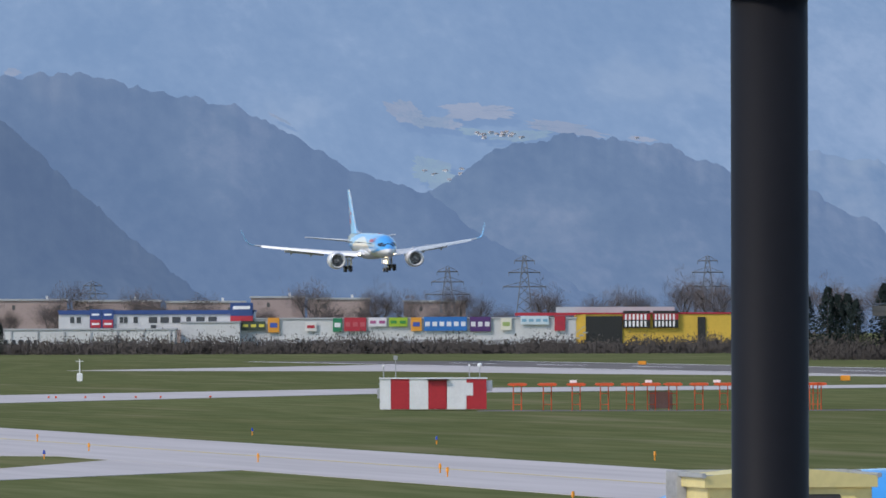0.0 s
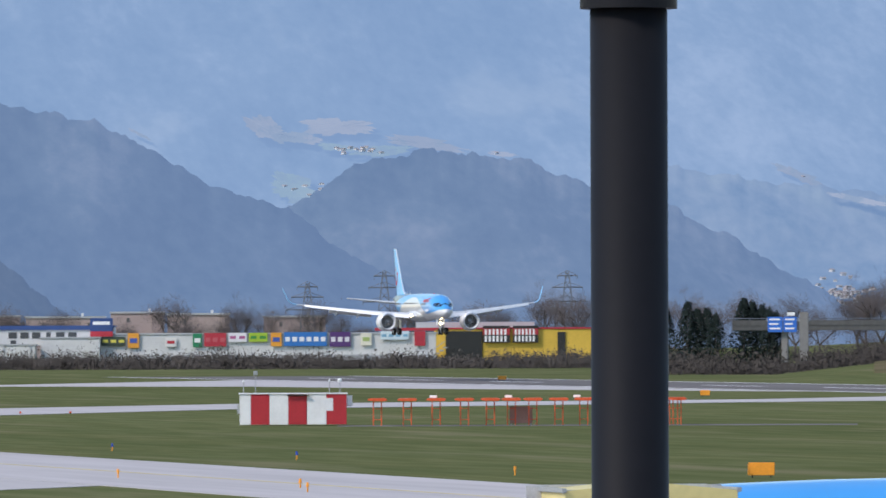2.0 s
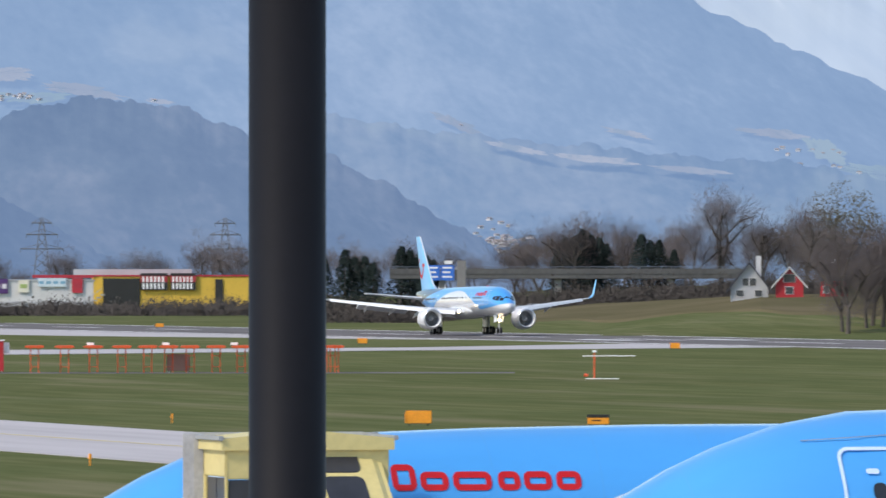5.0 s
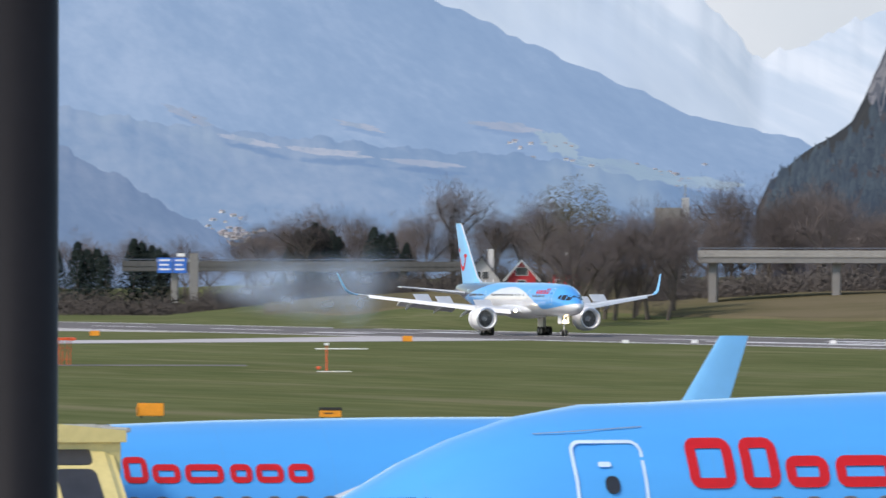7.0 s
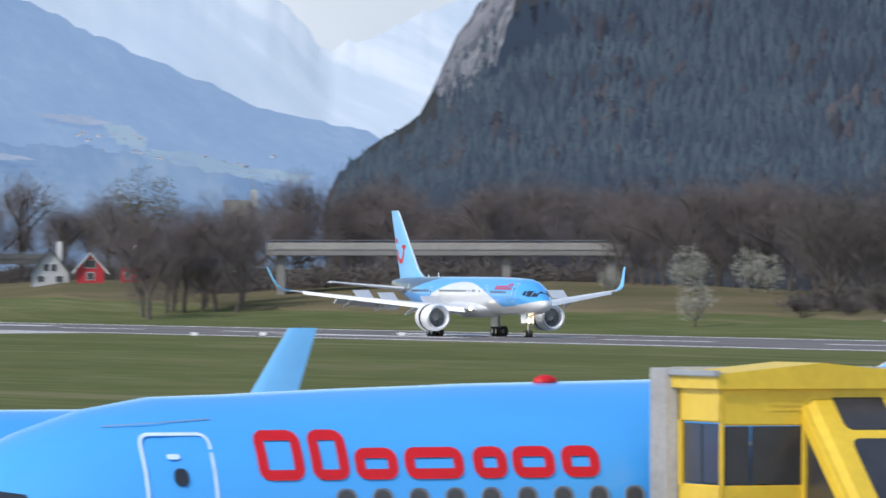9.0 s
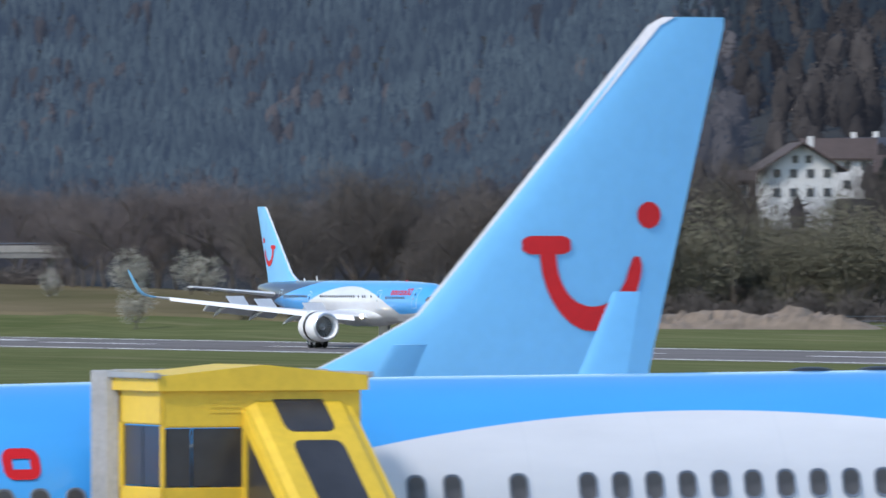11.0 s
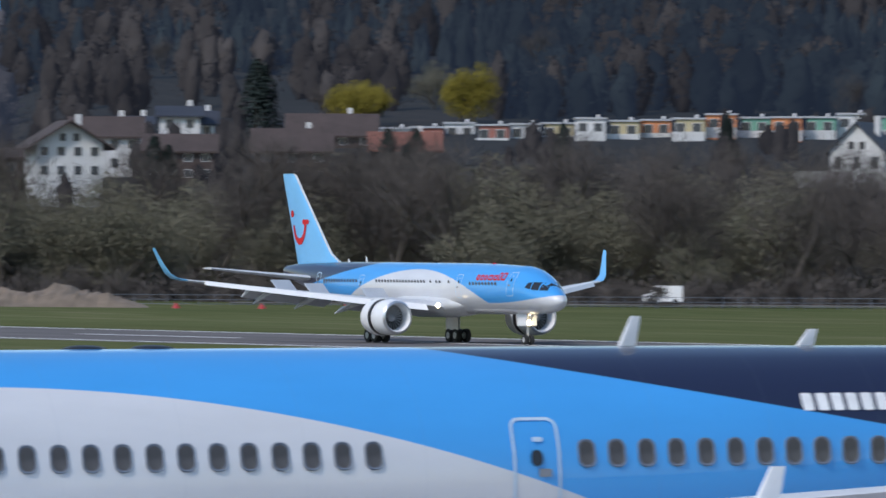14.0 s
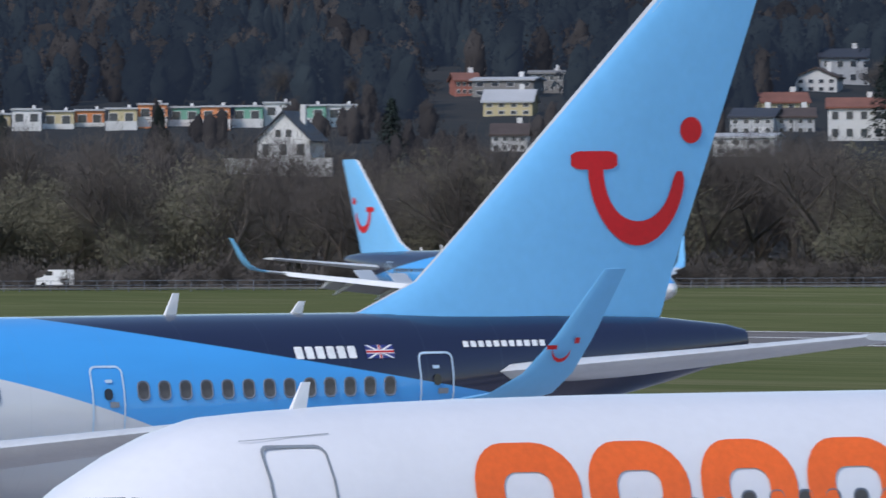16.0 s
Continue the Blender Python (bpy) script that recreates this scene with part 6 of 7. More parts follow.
part("sign_bar", bm_box((w / 2 - 4.4, -0.68, z1 + 0.5), (w / 2 - 0.8, -0.6, z1 + 1.2)), M["lt"], tower)
part("sign_foot", bm_box((w / 2 - 5, -0.65, z1 - 2.0), (w / 2 - 0.2, -0.6, z1 - 0.9)), sign_mat(REDS), tower, "red sign strip")
r, w, z1 = hall("shop_shed", -784, -470, -115, -74, 12, M["wallw"], "low white warehouse shed with a dark gutter")
r.matrix_basis = r.matrix_basis @ pose(0, -16, 0)
for i in range(7):
    part("pilaster", bm_box((-w / 2 + 3 + i * 5.6, -0.2, 0), (-w / 2 + 3.3 + i * 5.6, 0, z1)), M["wallg"], r)
for i in range(5):
    window_in(r, -w / 2 + 2.0 + i * 1.6, 1.6, 1.0, 1.2)
r, w, z1 = hall("shop_block", -462, -358, -110, -62, 14, M["wallw"], "plain white shop block")
r.matrix_basis = r.matrix_basis @ pose(0, -8, 0)
r, w, z1 = hall("shop_centre", -360, 235, -112, -56, 30, M["wallw"], "long white shopping centre with coloured shop signs")
x0 = sx(-360) - (sx(235) + sx(-360)) / 2
part("lower_wall", bm_box((-w / 2 + 4, -0.25, 0.0), (w / 2, -0.02, 2.6)), M["wallg"], r, "grey lower wall")
for i in range(9):
    part("pillar", bm_box((-w / 2 + 17 + i * 5.6, -0.7, 0), (-w / 2 + 17.8 + i * 5.6, -0.25, 2.7)), M["beton"], r)
mid = (sx(-360) + sx(235)) / 2
for ua, ub, va, vb, c, inner in ((427, 470, 568, 584, (0.05, 0.07, 0.05), (0.75, 0.65, 0.1)), (474, 494, 562, 588, (0.75, 0.33, 0.04), (0.05, 0.1, 0.4)), (540, 560, 570, 586, (0.7, 0.68, 0.66), REDS), (589, 605, 563, 587, (0.02, 0.22, 0.10), (0.8, 0.8, 0.8)), (609, 648, 562, 586, REDS, (0.5, 0.1, 0.12)), (652, 684, 562, 578, (0.75, 0.73, 0.76), (0.4, 0.1, 0.25)), (688, 721, 562, 578, (0.35, 0.5, 0.04), (0.05, 0.25, 0.05)), (727, 746, 562, 586, (0.75, 0.33, 0.04), (0.05, 0.1, 0.4))) + ((750, 826, 561, 586, (0.03, 0.17, 0.50), (0.75, 0.77, 0.8)), (831, 868, 561, 587, (0.09, 0.035, 0.16), (0.7, 0.68, 0.72)), (886, 905, 563, 585, (0.75, 0.72, 0.6), (0.35, 0.45, 0.15)), (921, 971, 560, 575, (0.6, 0.7, 0.76), (0.2, 0.4, 0.55)), (981, 1000, 560, 586, REDS, (0.4, 0.03, 0.05))):
    a, b = sx(ua - 784) - mid, sx(ub - 784) - mid
    lo, hi = sz(509 - vb), sz(509 - va)
    p_ = part("shop_sign", bm_box((a, -0.5, lo), (b, -0.3, hi), 0.03), sign_mat(c), r, "coloured shop sign panel")
    n = max(1, int((b - a) / 1.4))
    for i in range(n):
        cx = a + (b - a) * (i + 0.5) / n
        part("sign_bar", bm_box((cx - (b - a) / n * 0.33, -0.54, lo + (hi - lo) * 0.34), (cx + (b - a) / n * 0.33, -0.5, lo + (hi - lo) * 0.66)), sign_mat(inner), p_)
r, w, z1 = hall("sports_store", 235, 525, -110, -48, 26, M["wally"], "yellow store with a red roof line and dark sign boards", sign_mat(REDS))
mid = (sx(235) + sx(525)) / 2
part("entrance", bm_box((sx(252) - mid, -0.3, 0.2), (sx(317) - mid, -0.02, z1 - 0.4)), M["black"], r, "dark glazed entrance")
part("side_door", bm_box((sx(450) - mid, -0.25, 1.0), (sx(464) - mid, -0.02, z1 - 0.6)), M["black"], r)
for ua, ub in ((1102, 1150), (1155, 1200)):
    a, b = sx(ua - 784) - mid, sx(ub - 784) - mid
    p_ = part("sign_board", bm_box((a, -0.7, sz(-72)), (b, -0.35, sz(-42)), 0.03), M["black"], r, "black sign board with pale bars")
    part("sign_stripe", bm_box((a, -0.75, sz(-58)), (b, -0.7, sz(-47))), sign_mat((0.4, 0.03, 0.04)), p_)
    for v0, v1 in ((-58, -48), (-70, -60)):
        for i in range(6):
            part("sign_bar", bm_box((a + 0.4 + i * (b - a - 0.8) / 6, -0.79, sz(v0)), (a + 0.02 + (i + 1) * (b - a - 0.8) / 6, -0.75, sz(v1))), M["lt"], p_)
part("roof_plant", bm_box((sx(201) - mid, 8, z1), (sx(411) - mid, 14, sz(-35)), 0.05), M["wallg"], r, "grey roof plant housing")
part("roof_line", bm_box((sx(127) - mid, -0.28, z1 - 0.25), (sx(235) - mid, -0.02, z1 + 0.35)), sign_mat(REDS), r, "red roof strip")
part("yellow_strip", bm_box((sx(246) - mid, -0.34, 1.0), (sx(252) - mid, -0.02, z1)), M["wally"], r)
bm = bmesh.new()
for i in range(7):
    x = sx(205 + i * 7) - mid
    box(bm, (x, -3.0, 0.6 * i + 0.3), (x + 1.0, -1.5, 0.6 * i + 0.6))
for y in (-3.0, -1.5):
    rod(bm, (sx(205) - mid, y, 1.4), (sx(250) - mid, y, 5.4), 0.06)
    rod(bm, (sx(228) - mid, y, 0), (sx(228) - mid, y, 3.2), 0.08)
part("outside_stair", bm, M["steel"], r, "pale steel outside stair")

# flats behind the shops
for ua, ub, v1, d in ((-790, -665, -22, 2500), (-655, -500, -24, 2480), (-490, -350, -26, 2460), (-340, -245, -18, 2500), (-240, -130, -21, 2480), (-70, 40, -26, 2500)):
    r = root("apartment_block", facing((ua + ub) / 2, d), "far pinkish apartment block with a flat roof", "building", "far flats")
    w, h = d * math.tan(radians((ub - ua) / 290.1)), z_of(v1, d)
    part("wall", bm_box((-w / 2, 0, 0), (w / 2, 12, h), 0.05), M["wallp"], r)
    part("roof", bm_box((-w / 2 - 0.3, -0.3, h), (w / 2 + 0.3, 12.3, h + 0.5)), M["wallg"], r)
    part("chimney", bm_box((w * 0.2, 4, h + 0.4), (w * 0.2 + 0.6, 5.0, h + 1.3)), M["wallw"], r)
    for i in range(int(w / 3)):
        part("window", bm_box((-w / 2 + 1.2 + 3 * i, -0.05, h - 2.4), (-w / 2 + 2.0 + 3 * i, 0.03, h - 1.2)), M["dark_beton"], r) if i % 4 == 1 else None


def pylon(u, d, h):
    r = root("power_pylon", facing(u, d), "grey steel lattice power pylon with three arms", "pylon", "power pylons")
    def wd(z):
        return 2.6 * (1 - z / h) + 0.35
    bm = bmesh.new()
    for sx_ in (-1, 1):
        for sy in (-1, 1):
            rod(bm, (sx_ * wd(0), sy * wd(0), 0), (sx_ * 0.35, sy * 0.35, h), 0.2, None, 4)
    n = 9
    for i in range(n):
        za, zb = h * i / n, h * (i + 1) / n
        a, b = wd(za), wd(zb)
        for s in (-1, 1):
            rod(bm, (-a, s * a, za), (b, s * b, zb), 0.1, None, 4)
            rod(bm, (a, s * a, za), (-b, s * b, zb), 0.1, None, 4)
    part("tower", bm, M["steel2"], r)
    for z, ln in ((h * 0.66, 5.5), (h * 0.82, 4.0), (h * 0.95, 2.6)):
        bm = bmesh.new()
        rod(bm, (-ln, 0, z), (ln, 0, z), 0.17, None, 4)
        for s in (-1, 1):
            rod(bm, (s * ln, 0, z), (0, 0, z + 1.4), 0.07, None, 4)
            rod(bm, (s * ln, 0, z), (s * ln, 0, z - 1.0), 0.06, None, 4)
        part("arm", bm, M["steel2"], r)


M["steel2"] = worn("dull_galvanised_lattice", (0.15, 0.17, 0.21), 0.7, 0.2)
for u, d, h in ((8, 2350, 19.7), (144, 2400, 22.8), (468, 2450, 23), (-620, 2600, 17)):
    pylon(u, d, h)

# ---- road bridges ----
M["parapet"] = worn("pale_parapet_concrete", (0.31, 0.30, 0.285), 0.85, 0, 0.1, 1.5, 0.15)


def bridge(u0, u1, d, v_top, v_under, piers, label, turn, side):
    a, b = at(brg_of(u0), d), at(brg_of(u1), d * turn)
    ln = (b - a).length
    r = root("road_bridge", Matrix.Translation(a) @ Matrix.Rotation(math.atan2(b.y - a.y, b.x - a.x), 4, "Z"), label, "bridge", "road bridges")
    zt, zu = z_of(v_top, d), z_of(v_under, d)
    part("deck", bm_box((0, -5, zu), (ln, 5, zt - 0.9), 0.05), M["dark_beton" if side == "dark_beton" else "beton"], r)
    for y in (-5.1, 4.9):
        part("parapet", bm_box((0, y, zt - 1.1), (ln, y + 0.25, zt - 0.1), 0.03), M[side], r)
        bm = bmesh.new()
        rod(bm, (0, y, zt + 0.2), (ln, y, zt + 0.2), 0.06, None, 5)
        for i in range(int(ln / 3)):
            rod(bm, (i * 3, y, zt - 0.2), (i * 3, y, zt + 0.2), 0.04, None, 4)
        part("rail", bm, M["steel2"], r)
    for f in piers:
        part("pier", bm_box((ln * f - 0.6, -4, -0.5), (ln * f + 0.6, 4, zu + 0.1), 0.1), M["beton"], r)
    return r


bridge(760, 1420, 1700, -33, -52, (0.14, 0.45, 0.75, 0.97), "long concrete road bridge with railings, toned dark for its shade", 1.0, "dark_beton")
bridge(1779, 2420, 1320, -12, -36, (0.04, 0.38, 0.66, 0.95), "grey concrete road bridge with a pale parapet", 1.0, "parapet")
r = root("sign_gantry", facing(872, 1660), "concrete gantry pillar with large blue road signs", "road sign")
part("pillar", bm_box((0.6, -0.6, 0), (2.2, 0.6, z_of(-20, 1660)), 0.08), M["beton"], r)
part("beam", bm_box((-5.2, -0.3, z_of(-36, 1660)), (2.4, 0.3, z_of(-31, 1660)), 0.04), M["steel"], r)
for x0, x1 in ((-5.0, -2.4), (-2.25, 0.1)):
    p_ = part("sign_board", bm_box((x0, -0.55, z_of(-55, 1660)), (x1, -0.35, z_of(-28, 1660)), 0.03), sign_mat((0.03, 0.16, 0.62)), r, "blue road sign board with white bars")
    for i in range(3):
        part("sign_bar", bm_box((x0 + 0.3, -0.6, z_of(-50 + i * 8, 1660)), (x1 - 0.4 - 0.3 * (i % 2), -0.55, z_of(-47 + i * 8, 1660))), M["lt"], p_)
part("number_board", bm_box((-1.6, -0.5, z_of(-26, 1660)), (-0.2, -0.3, z_of(-20, 1660)), 0.02), M["lt"], r)

# ---- houses ----


def house(m, w, dep, wall_h, roof_h, wall, roof, label, along=False, storeys=2, cols=3, overhang=0.7, category="house", group="houses", chimney=True, upper=None):
    """A gabled house; the gable faces the viewer unless along."""
    r = root("house", m, label, category, group)
    bm = bmesh.new()
    if along:
        sec = lambda x: [(x, 0, -4), (x, 0, wall_h), (x, dep / 2, wall_h + roof_h), (x, dep, wall_h), (x, dep, -4)]
        loft([sec(-w / 2), sec(w / 2)], True, bm)
    else:
        sec = lambda y: [(-w / 2, y, -4), (-w / 2, y, wall_h), (0, y, wall_h + roof_h), (w / 2, y, wall_h), (w / 2, y, -4)]
        loft([sec(0), sec(dep)], True, bm)
    part("wall", bm, wall, r)
    bm = bmesh.new()
    o, t = overhang, 0.28
    if along:
        sl = roof_h / (dep / 2)
        for s in (0, 1):
            e = (-o, wall_h - o * sl) if s == 0 else (dep + o, wall_h - o * sl)
            hull(bm, [(x, y, z) for x in (-w / 2 - o, w / 2 + o) for y, z in ((e[0], e[1] + 0.05), (e[0], e[1] + 0.05 + t), (dep / 2, wall_h + roof_h + 0.05), (dep / 2, wall_h + roof_h + 0.05 + t))])
    else:
        sl = roof_h / (w / 2)
        for s in (-1, 1):
            hull(bm, [(x, y, z) for y in (-o, dep + o) for x, z in ((s * (w / 2 + o), wall_h - o * sl + 0.05), (s * (w / 2 + o), wall_h - o * sl + 0.05 + t), (0, wall_h + roof_h + 0.05), (0, wall_h + roof_h + 0.05 + t))])
    part("roof", bm, roof, r)
    sh = wall_h / storeys
    for j in range(storeys):
        for i in range(cols):
            window_in(r, -w / 2 + w * (i + 0.5) / cols, j * sh + sh * 0.35, min(1.1, w / cols * 0.45), sh * 0.45)
    if not along and roof_h > 2.2:
        for x in (-0.9, 0.9):
            window_in(r, x * w / 9, wall_h + 0.3, 0.9, 1.1)
    if upper:
        part("upper_boards", bm_box((-w / 2 - 0.05, -0.1, wall_h * 0.72), (w / 2 + 0.05, -0.02, wall_h)), upper, r, "dark timber boarding")
    if chimney:
        c = part("chimney", bm_box((w * 0.18, dep * 0.5, wall_h), (w * 0.18 + 0.8, dep * 0.5 + 0.8, wall_h + roof_h + 1.2)), M["wallw"], r)
    return r


def hill_spot(u, d, turn=0.0):
    brg = brg_of(u)
    return facing(u, d, EYE_Z + d * math.tan(radians(hill_el(brg, d))), turn)


def perch(u, v, d, turn=0.0):
    return facing(u, d, z_of(v, d), turn)


# farm buildings by the bridge
house(facing(1395, 1420, bank_z(brg_of(1395), 1420)), 5.6, 9, 2.0, 3.6, M["wallg"], M["roofd"], "grey-white cottage with a steep dark roof", storeys=1, cols=2)
house(facing(1466, 1410, bank_z(brg_of(1466), 1410)), 4.1, 6, 2.3, 2.3, M["cabred"], M["wallw"], "small red timber shed with white edges", storeys=1, cols=1, chimney=False)
r = root("round_house", facing(1545, 1410, bank_z(brg_of(1545), 1410)), "red round timber house with a dark cone roof", "house", "houses")
part("wall", rod(bmesh.new(), (0, 2, -1), (0, 2, 2.7), 2.15, None, 10), M["cabred"], r)
part("roof", rod(bmesh.new(), (0, 2, 2.6), (0, 2, 5.4), 2.75, 0.25, 10), M["roofd"], r)
part("cap", rod(bmesh.new(), (0, 2, 5.3), (0, 2, 5.9), 0.35, 0.1, 8), M["lt"], r)
for x in (-1.2, 0.6):
    window_in(r, x, 0.8, 0.8, 1.0, -0.02)
scaled_copy(golden, brg_of(1590), 1440, 0.55)
r = root("silo_tower", facing(1727, 1900), "far beige concrete tower with a mast", "tower")
part("tower_block", bm_box((-3, 0, 0), (2.5, 6, z_of(62, 1900)), 0.1), M["beton"], r)
part("stair_tower", bm_box((2.5, 1, 0), (4.0, 5, z_of(80, 1900)), 0.1), M["wallg"], r)
part("mast", rod(bmesh.new(), (3.2, 3, z_of(80, 1900)), (3.2, 3, z_of(104, 1900)), 0.12), M["steel"], r)

# the hillside village
house(perch(3715, 58, 1330, 8), 9.6, 12, 5.4, 3.0, M["wallw"], M["roofb"], "large white chalet with a wide brown gable roof", storeys=2, cols=4, overhang=1.6)
house(perch(3635, 54, 1345), 7, 9, 3.6, 1.2, M["roofb"], M["roofb"], "low brown timber side wing of a chalet", along=True, storeys=1, cols=2)
house(perch(3780, 72, 1370), 10, 9, 5.5, 2.6, M["wallw"], M["roofb"], "white house with a brown tile roof", along=True, cols=4)
house(perch(3910, 77, 1390), 6, 6, 8.2, 1.2, M["wallw"], M["roofd"], "white tower house with a dark low roof", along=True, storeys=3, cols=2)
house(perch(3830, 100, 1400), 5, 6, 5.0, 1.0, M["wallw"], M["roofd"], "white house wing with a dark roof", along=True, cols=2)
house(perch(3945, 100, 1395), 4.5, 6, 5.2, 1.6, M["wallw"], M["roofd"], "white house wing with a dark hipped roof", along=True, cols=2)
house(perch(3910, 57, 1360), 10, 8, 4.6, 2.2, M["roofb"], M["roofb"], "dark house with a brown tile roof", along=True, cols=4)
house(perch(4110, 54, 1370), 11, 10, 5.0, 3.0, M["roofb"], M["roofb"], "dark brown timber house with a broad roof", along=True, cols=3)
house(perch(4180, 90, 1420), 13, 10, 4.5, 3.0, M["roofb"], M["roofb"], "dark brown farmhouse with a broad roof", along=True, cols=4)
house(perch(4310, 82, 1400), 10, 8, 3.0, 2.4, M["roofb"], M["roofr"], "dark barn with a reddish brown roof", along=True, storeys=1, cols=2)
COLS = [("wallw", "white"), ("green", "green"), ("oran", "orange"), ("wally2", "yellow"), ("wallw", "white"), ("brick", "brick red")]
M["green"] = worn("sea_green_panel", (0.16, 0.36, 0.27), 0.7)
M["oran"] = worn("orange_render", (0.62, 0.24, 0.10), 0.8)
M["wally2"] = worn("pale_yellow_render", (0.50, 0.43, 0.26), 0.8)
M["brick"] = worn("brick_red_render", (0.35, 0.14, 0.11), 0.8)
for i in range(17):
    u = 4290 + i * 58
    d = 1440 + (i % 3) * 5
    w = 4.7 + 0.35 * (i % 2)
    v = 138 + (2.2 * i if i < 10 else 22 + 0.5 * (i - 10)) + (6 if i % 4 == 2 else 0)
    tone, word = COLS[(i * 5 + 2 * (i // 3)) % 6]
    r = root("terraced_house", perch(u, v - 66, d), "terraced house with a flat roof and %s panels" % word, "house", "terraced houses")
    part("wall", bm_box((-w / 2, 0, -5), (w / 2, 9, 4.6), 0.04), M["wallw"], r)
    part("upper_storey", bm_box((-w / 2 + 0.6 * (i % 2), 2.6, 4.6), (w / 2, 9, 7.1), 0.04), M[tone], r)
    part("balcony", bm_box((-w / 2 + 0.1, -1.0, 2.5), (w / 2 - 0.1, 0.05, 3.55), 0.03), M[tone], r, "%s balcony front" % word)
    part("roof", bm_box((-w / 2 - 0.2, 2.3, 7.1), (w / 2 + 0.2, 9.2, 7.4), 0.03), M["wallg"], r)
    part("parapet", bm_box((-w / 2, 0, 4.6), (w / 2, 0.2, 5.2)), M["wallw"], r)
    for x in (-w / 4, w / 4):
        window_in(r, x, 0.3, 1.3, 1.6)
        window_in(r, x, 5.0, 1.3, 1.5, 2.6)
    part("chimney", bm_box((w * 0.2, 6, 7.3), (w * 0.2 + 0.5, 6.6, 7.9)), M["wallw"], r)
r = house(perch(5110, 72, 1362, -14), 8.2, 9.5, 3.8, 4.0, M["wallw"], M["roofd"], "white house with a steep dark blue slate roof", storeys=1, cols=3, overhang=0.6)
part("garden_wall", bm_box((-9, -1.5, -2), (8, -1.2, 0.9)), M["wallw"], r, "white garden wall")
for u, v, d, w, dep, hh, rh, wall, roof, lab, al in (
        (5515, 192, 1519, 10.5, 9, 2.8, 0.4, "beton", "wallg", "long beige house with a flat pale roof", True),
        (5597, 200, 1530, 6, 9, 3.2, 0.4, "beton", "beton", "beige house block on the slope", True),
        (5450, 196, 1524, 4, 8, 2.4, 1.2, "brick", "roofr", "red brick house on the slope", True),
        (5524, 157, 1472, 8, 9, 2.4, 1.8, "wally2", "wallg", "pale house with a grey pitched roof", True),
        (5527, 92, 1390, 5.5, 8, 2.6, 1.6, "wallw", "roofb", "white cottage half hidden by trees", True),
        (6091, 197, 1526, 7, 9, 2.6, 1.6, "wallw", "roofb", "white house with a wide brown gable", False),
        (6147, 212, 1547, 9, 9, 4.6, 1.4, "wallg", "roofd", "pale house high on the slope", True),
        (6036, 153, 1467, 7.5, 9, 2.4, 1.5, "wally2", "roofr", "yellowish house with a red roof", True),
        (5974, 121, 1426, 7, 9, 2.8, 1.3, "wallg", "roofd", "pale blue grey house with a low dark roof", True),
        (6055, 121, 1428, 6, 8, 2.8, 1.3, "wallg", "roofb", "pale grey house with a low brown roof", True),
        (6168, 107, 1408, 9, 9, 5.4, 1.4, "wallw", "roofr", "tall white house with a reddish roof and balconies", True),
        (5960, 83, 1380, 9.5, 8, 2.8, 0.5, "wallw", "wallg", "low white house among bare trees", True),
        (6300, 180, 1500, 9, 9, 4.4, 2.0, "wallw", "roofb", "white house with a brown pitched roof", False),
        (6420, 150, 1460, 10, 9, 5.0, 2.0, "wallw", "roofd", "white house with a dark roof", True)):
    house(perch(u, v, d, rng.uniform(-12, 12)), w, dep, hh, rh, M[wall], M[roof], lab, along=al, cols=4, overhang=0.4)

# roadside things below the hill
road = slab("road", [at(brg_of(4000), 1098), at(brg_of(6800), 1090), at(brg_of(6800), 1096), at(brg_of(4000), 1104)], 0.1, M["asphalt2"], None, 0.9)
tagged(road, "grey road behind the airfield fence", "road", kind="structure")
r = root("marker_board", facing(4360, 1092), "white chequered marker board on posts", "sign")
for x in (-0.7, 0.7):
    part("post", rod(bmesh.new(), (x, 0, 0), (x, 0, 5.6), 0.07), M["steel"], r)
for i in range(4):
    for j in range(2):
        part("board", bm_box((-1.1 + j * 1.12, -0.1, 2.6 + i * 0.78), (-0.05 + j * 1.12, -0.04, 3.2 + i * 0.78)), M["lt"] if (i + j) % 2 else M["wallg"], r)
for u in (3905, 4057, 4207):
    r = root("marker_cone", facing(u, 1050), "small red and white airfield marker", "marker", "markers")
    part("cone", rod(bmesh.new(), (0, 0, 0.5), (0, 0, 1.1), 0.45, 0.05, 8), M["cabred"], r)
    part("stem", rod(bmesh.new(), (0, 0, 0), (0, 0, 0.6), 0.05), M["lt"], r)
bm = bmesh.new()
p0, p1 = at(brg_of(3600), 1082), at(brg_of(6800), 1076)
n = 110
for i in range(n + 1):
    p = p0.lerp(p1, i / n)
    rod(bm, (p.x, p.y, 0), (p.x, p.y, 1.9), 0.04, None, 4)
for z in (0.3, 0.8, 1.3, 1.85):
    rod(bm, (p0.x, p0.y, z), (p1.x, p1.y, z), 0.03, None, 4)
tagged(part("fence", bm, M["steel2"], None), "thin grey wire fence along the airfield", "fence", kind="structure")


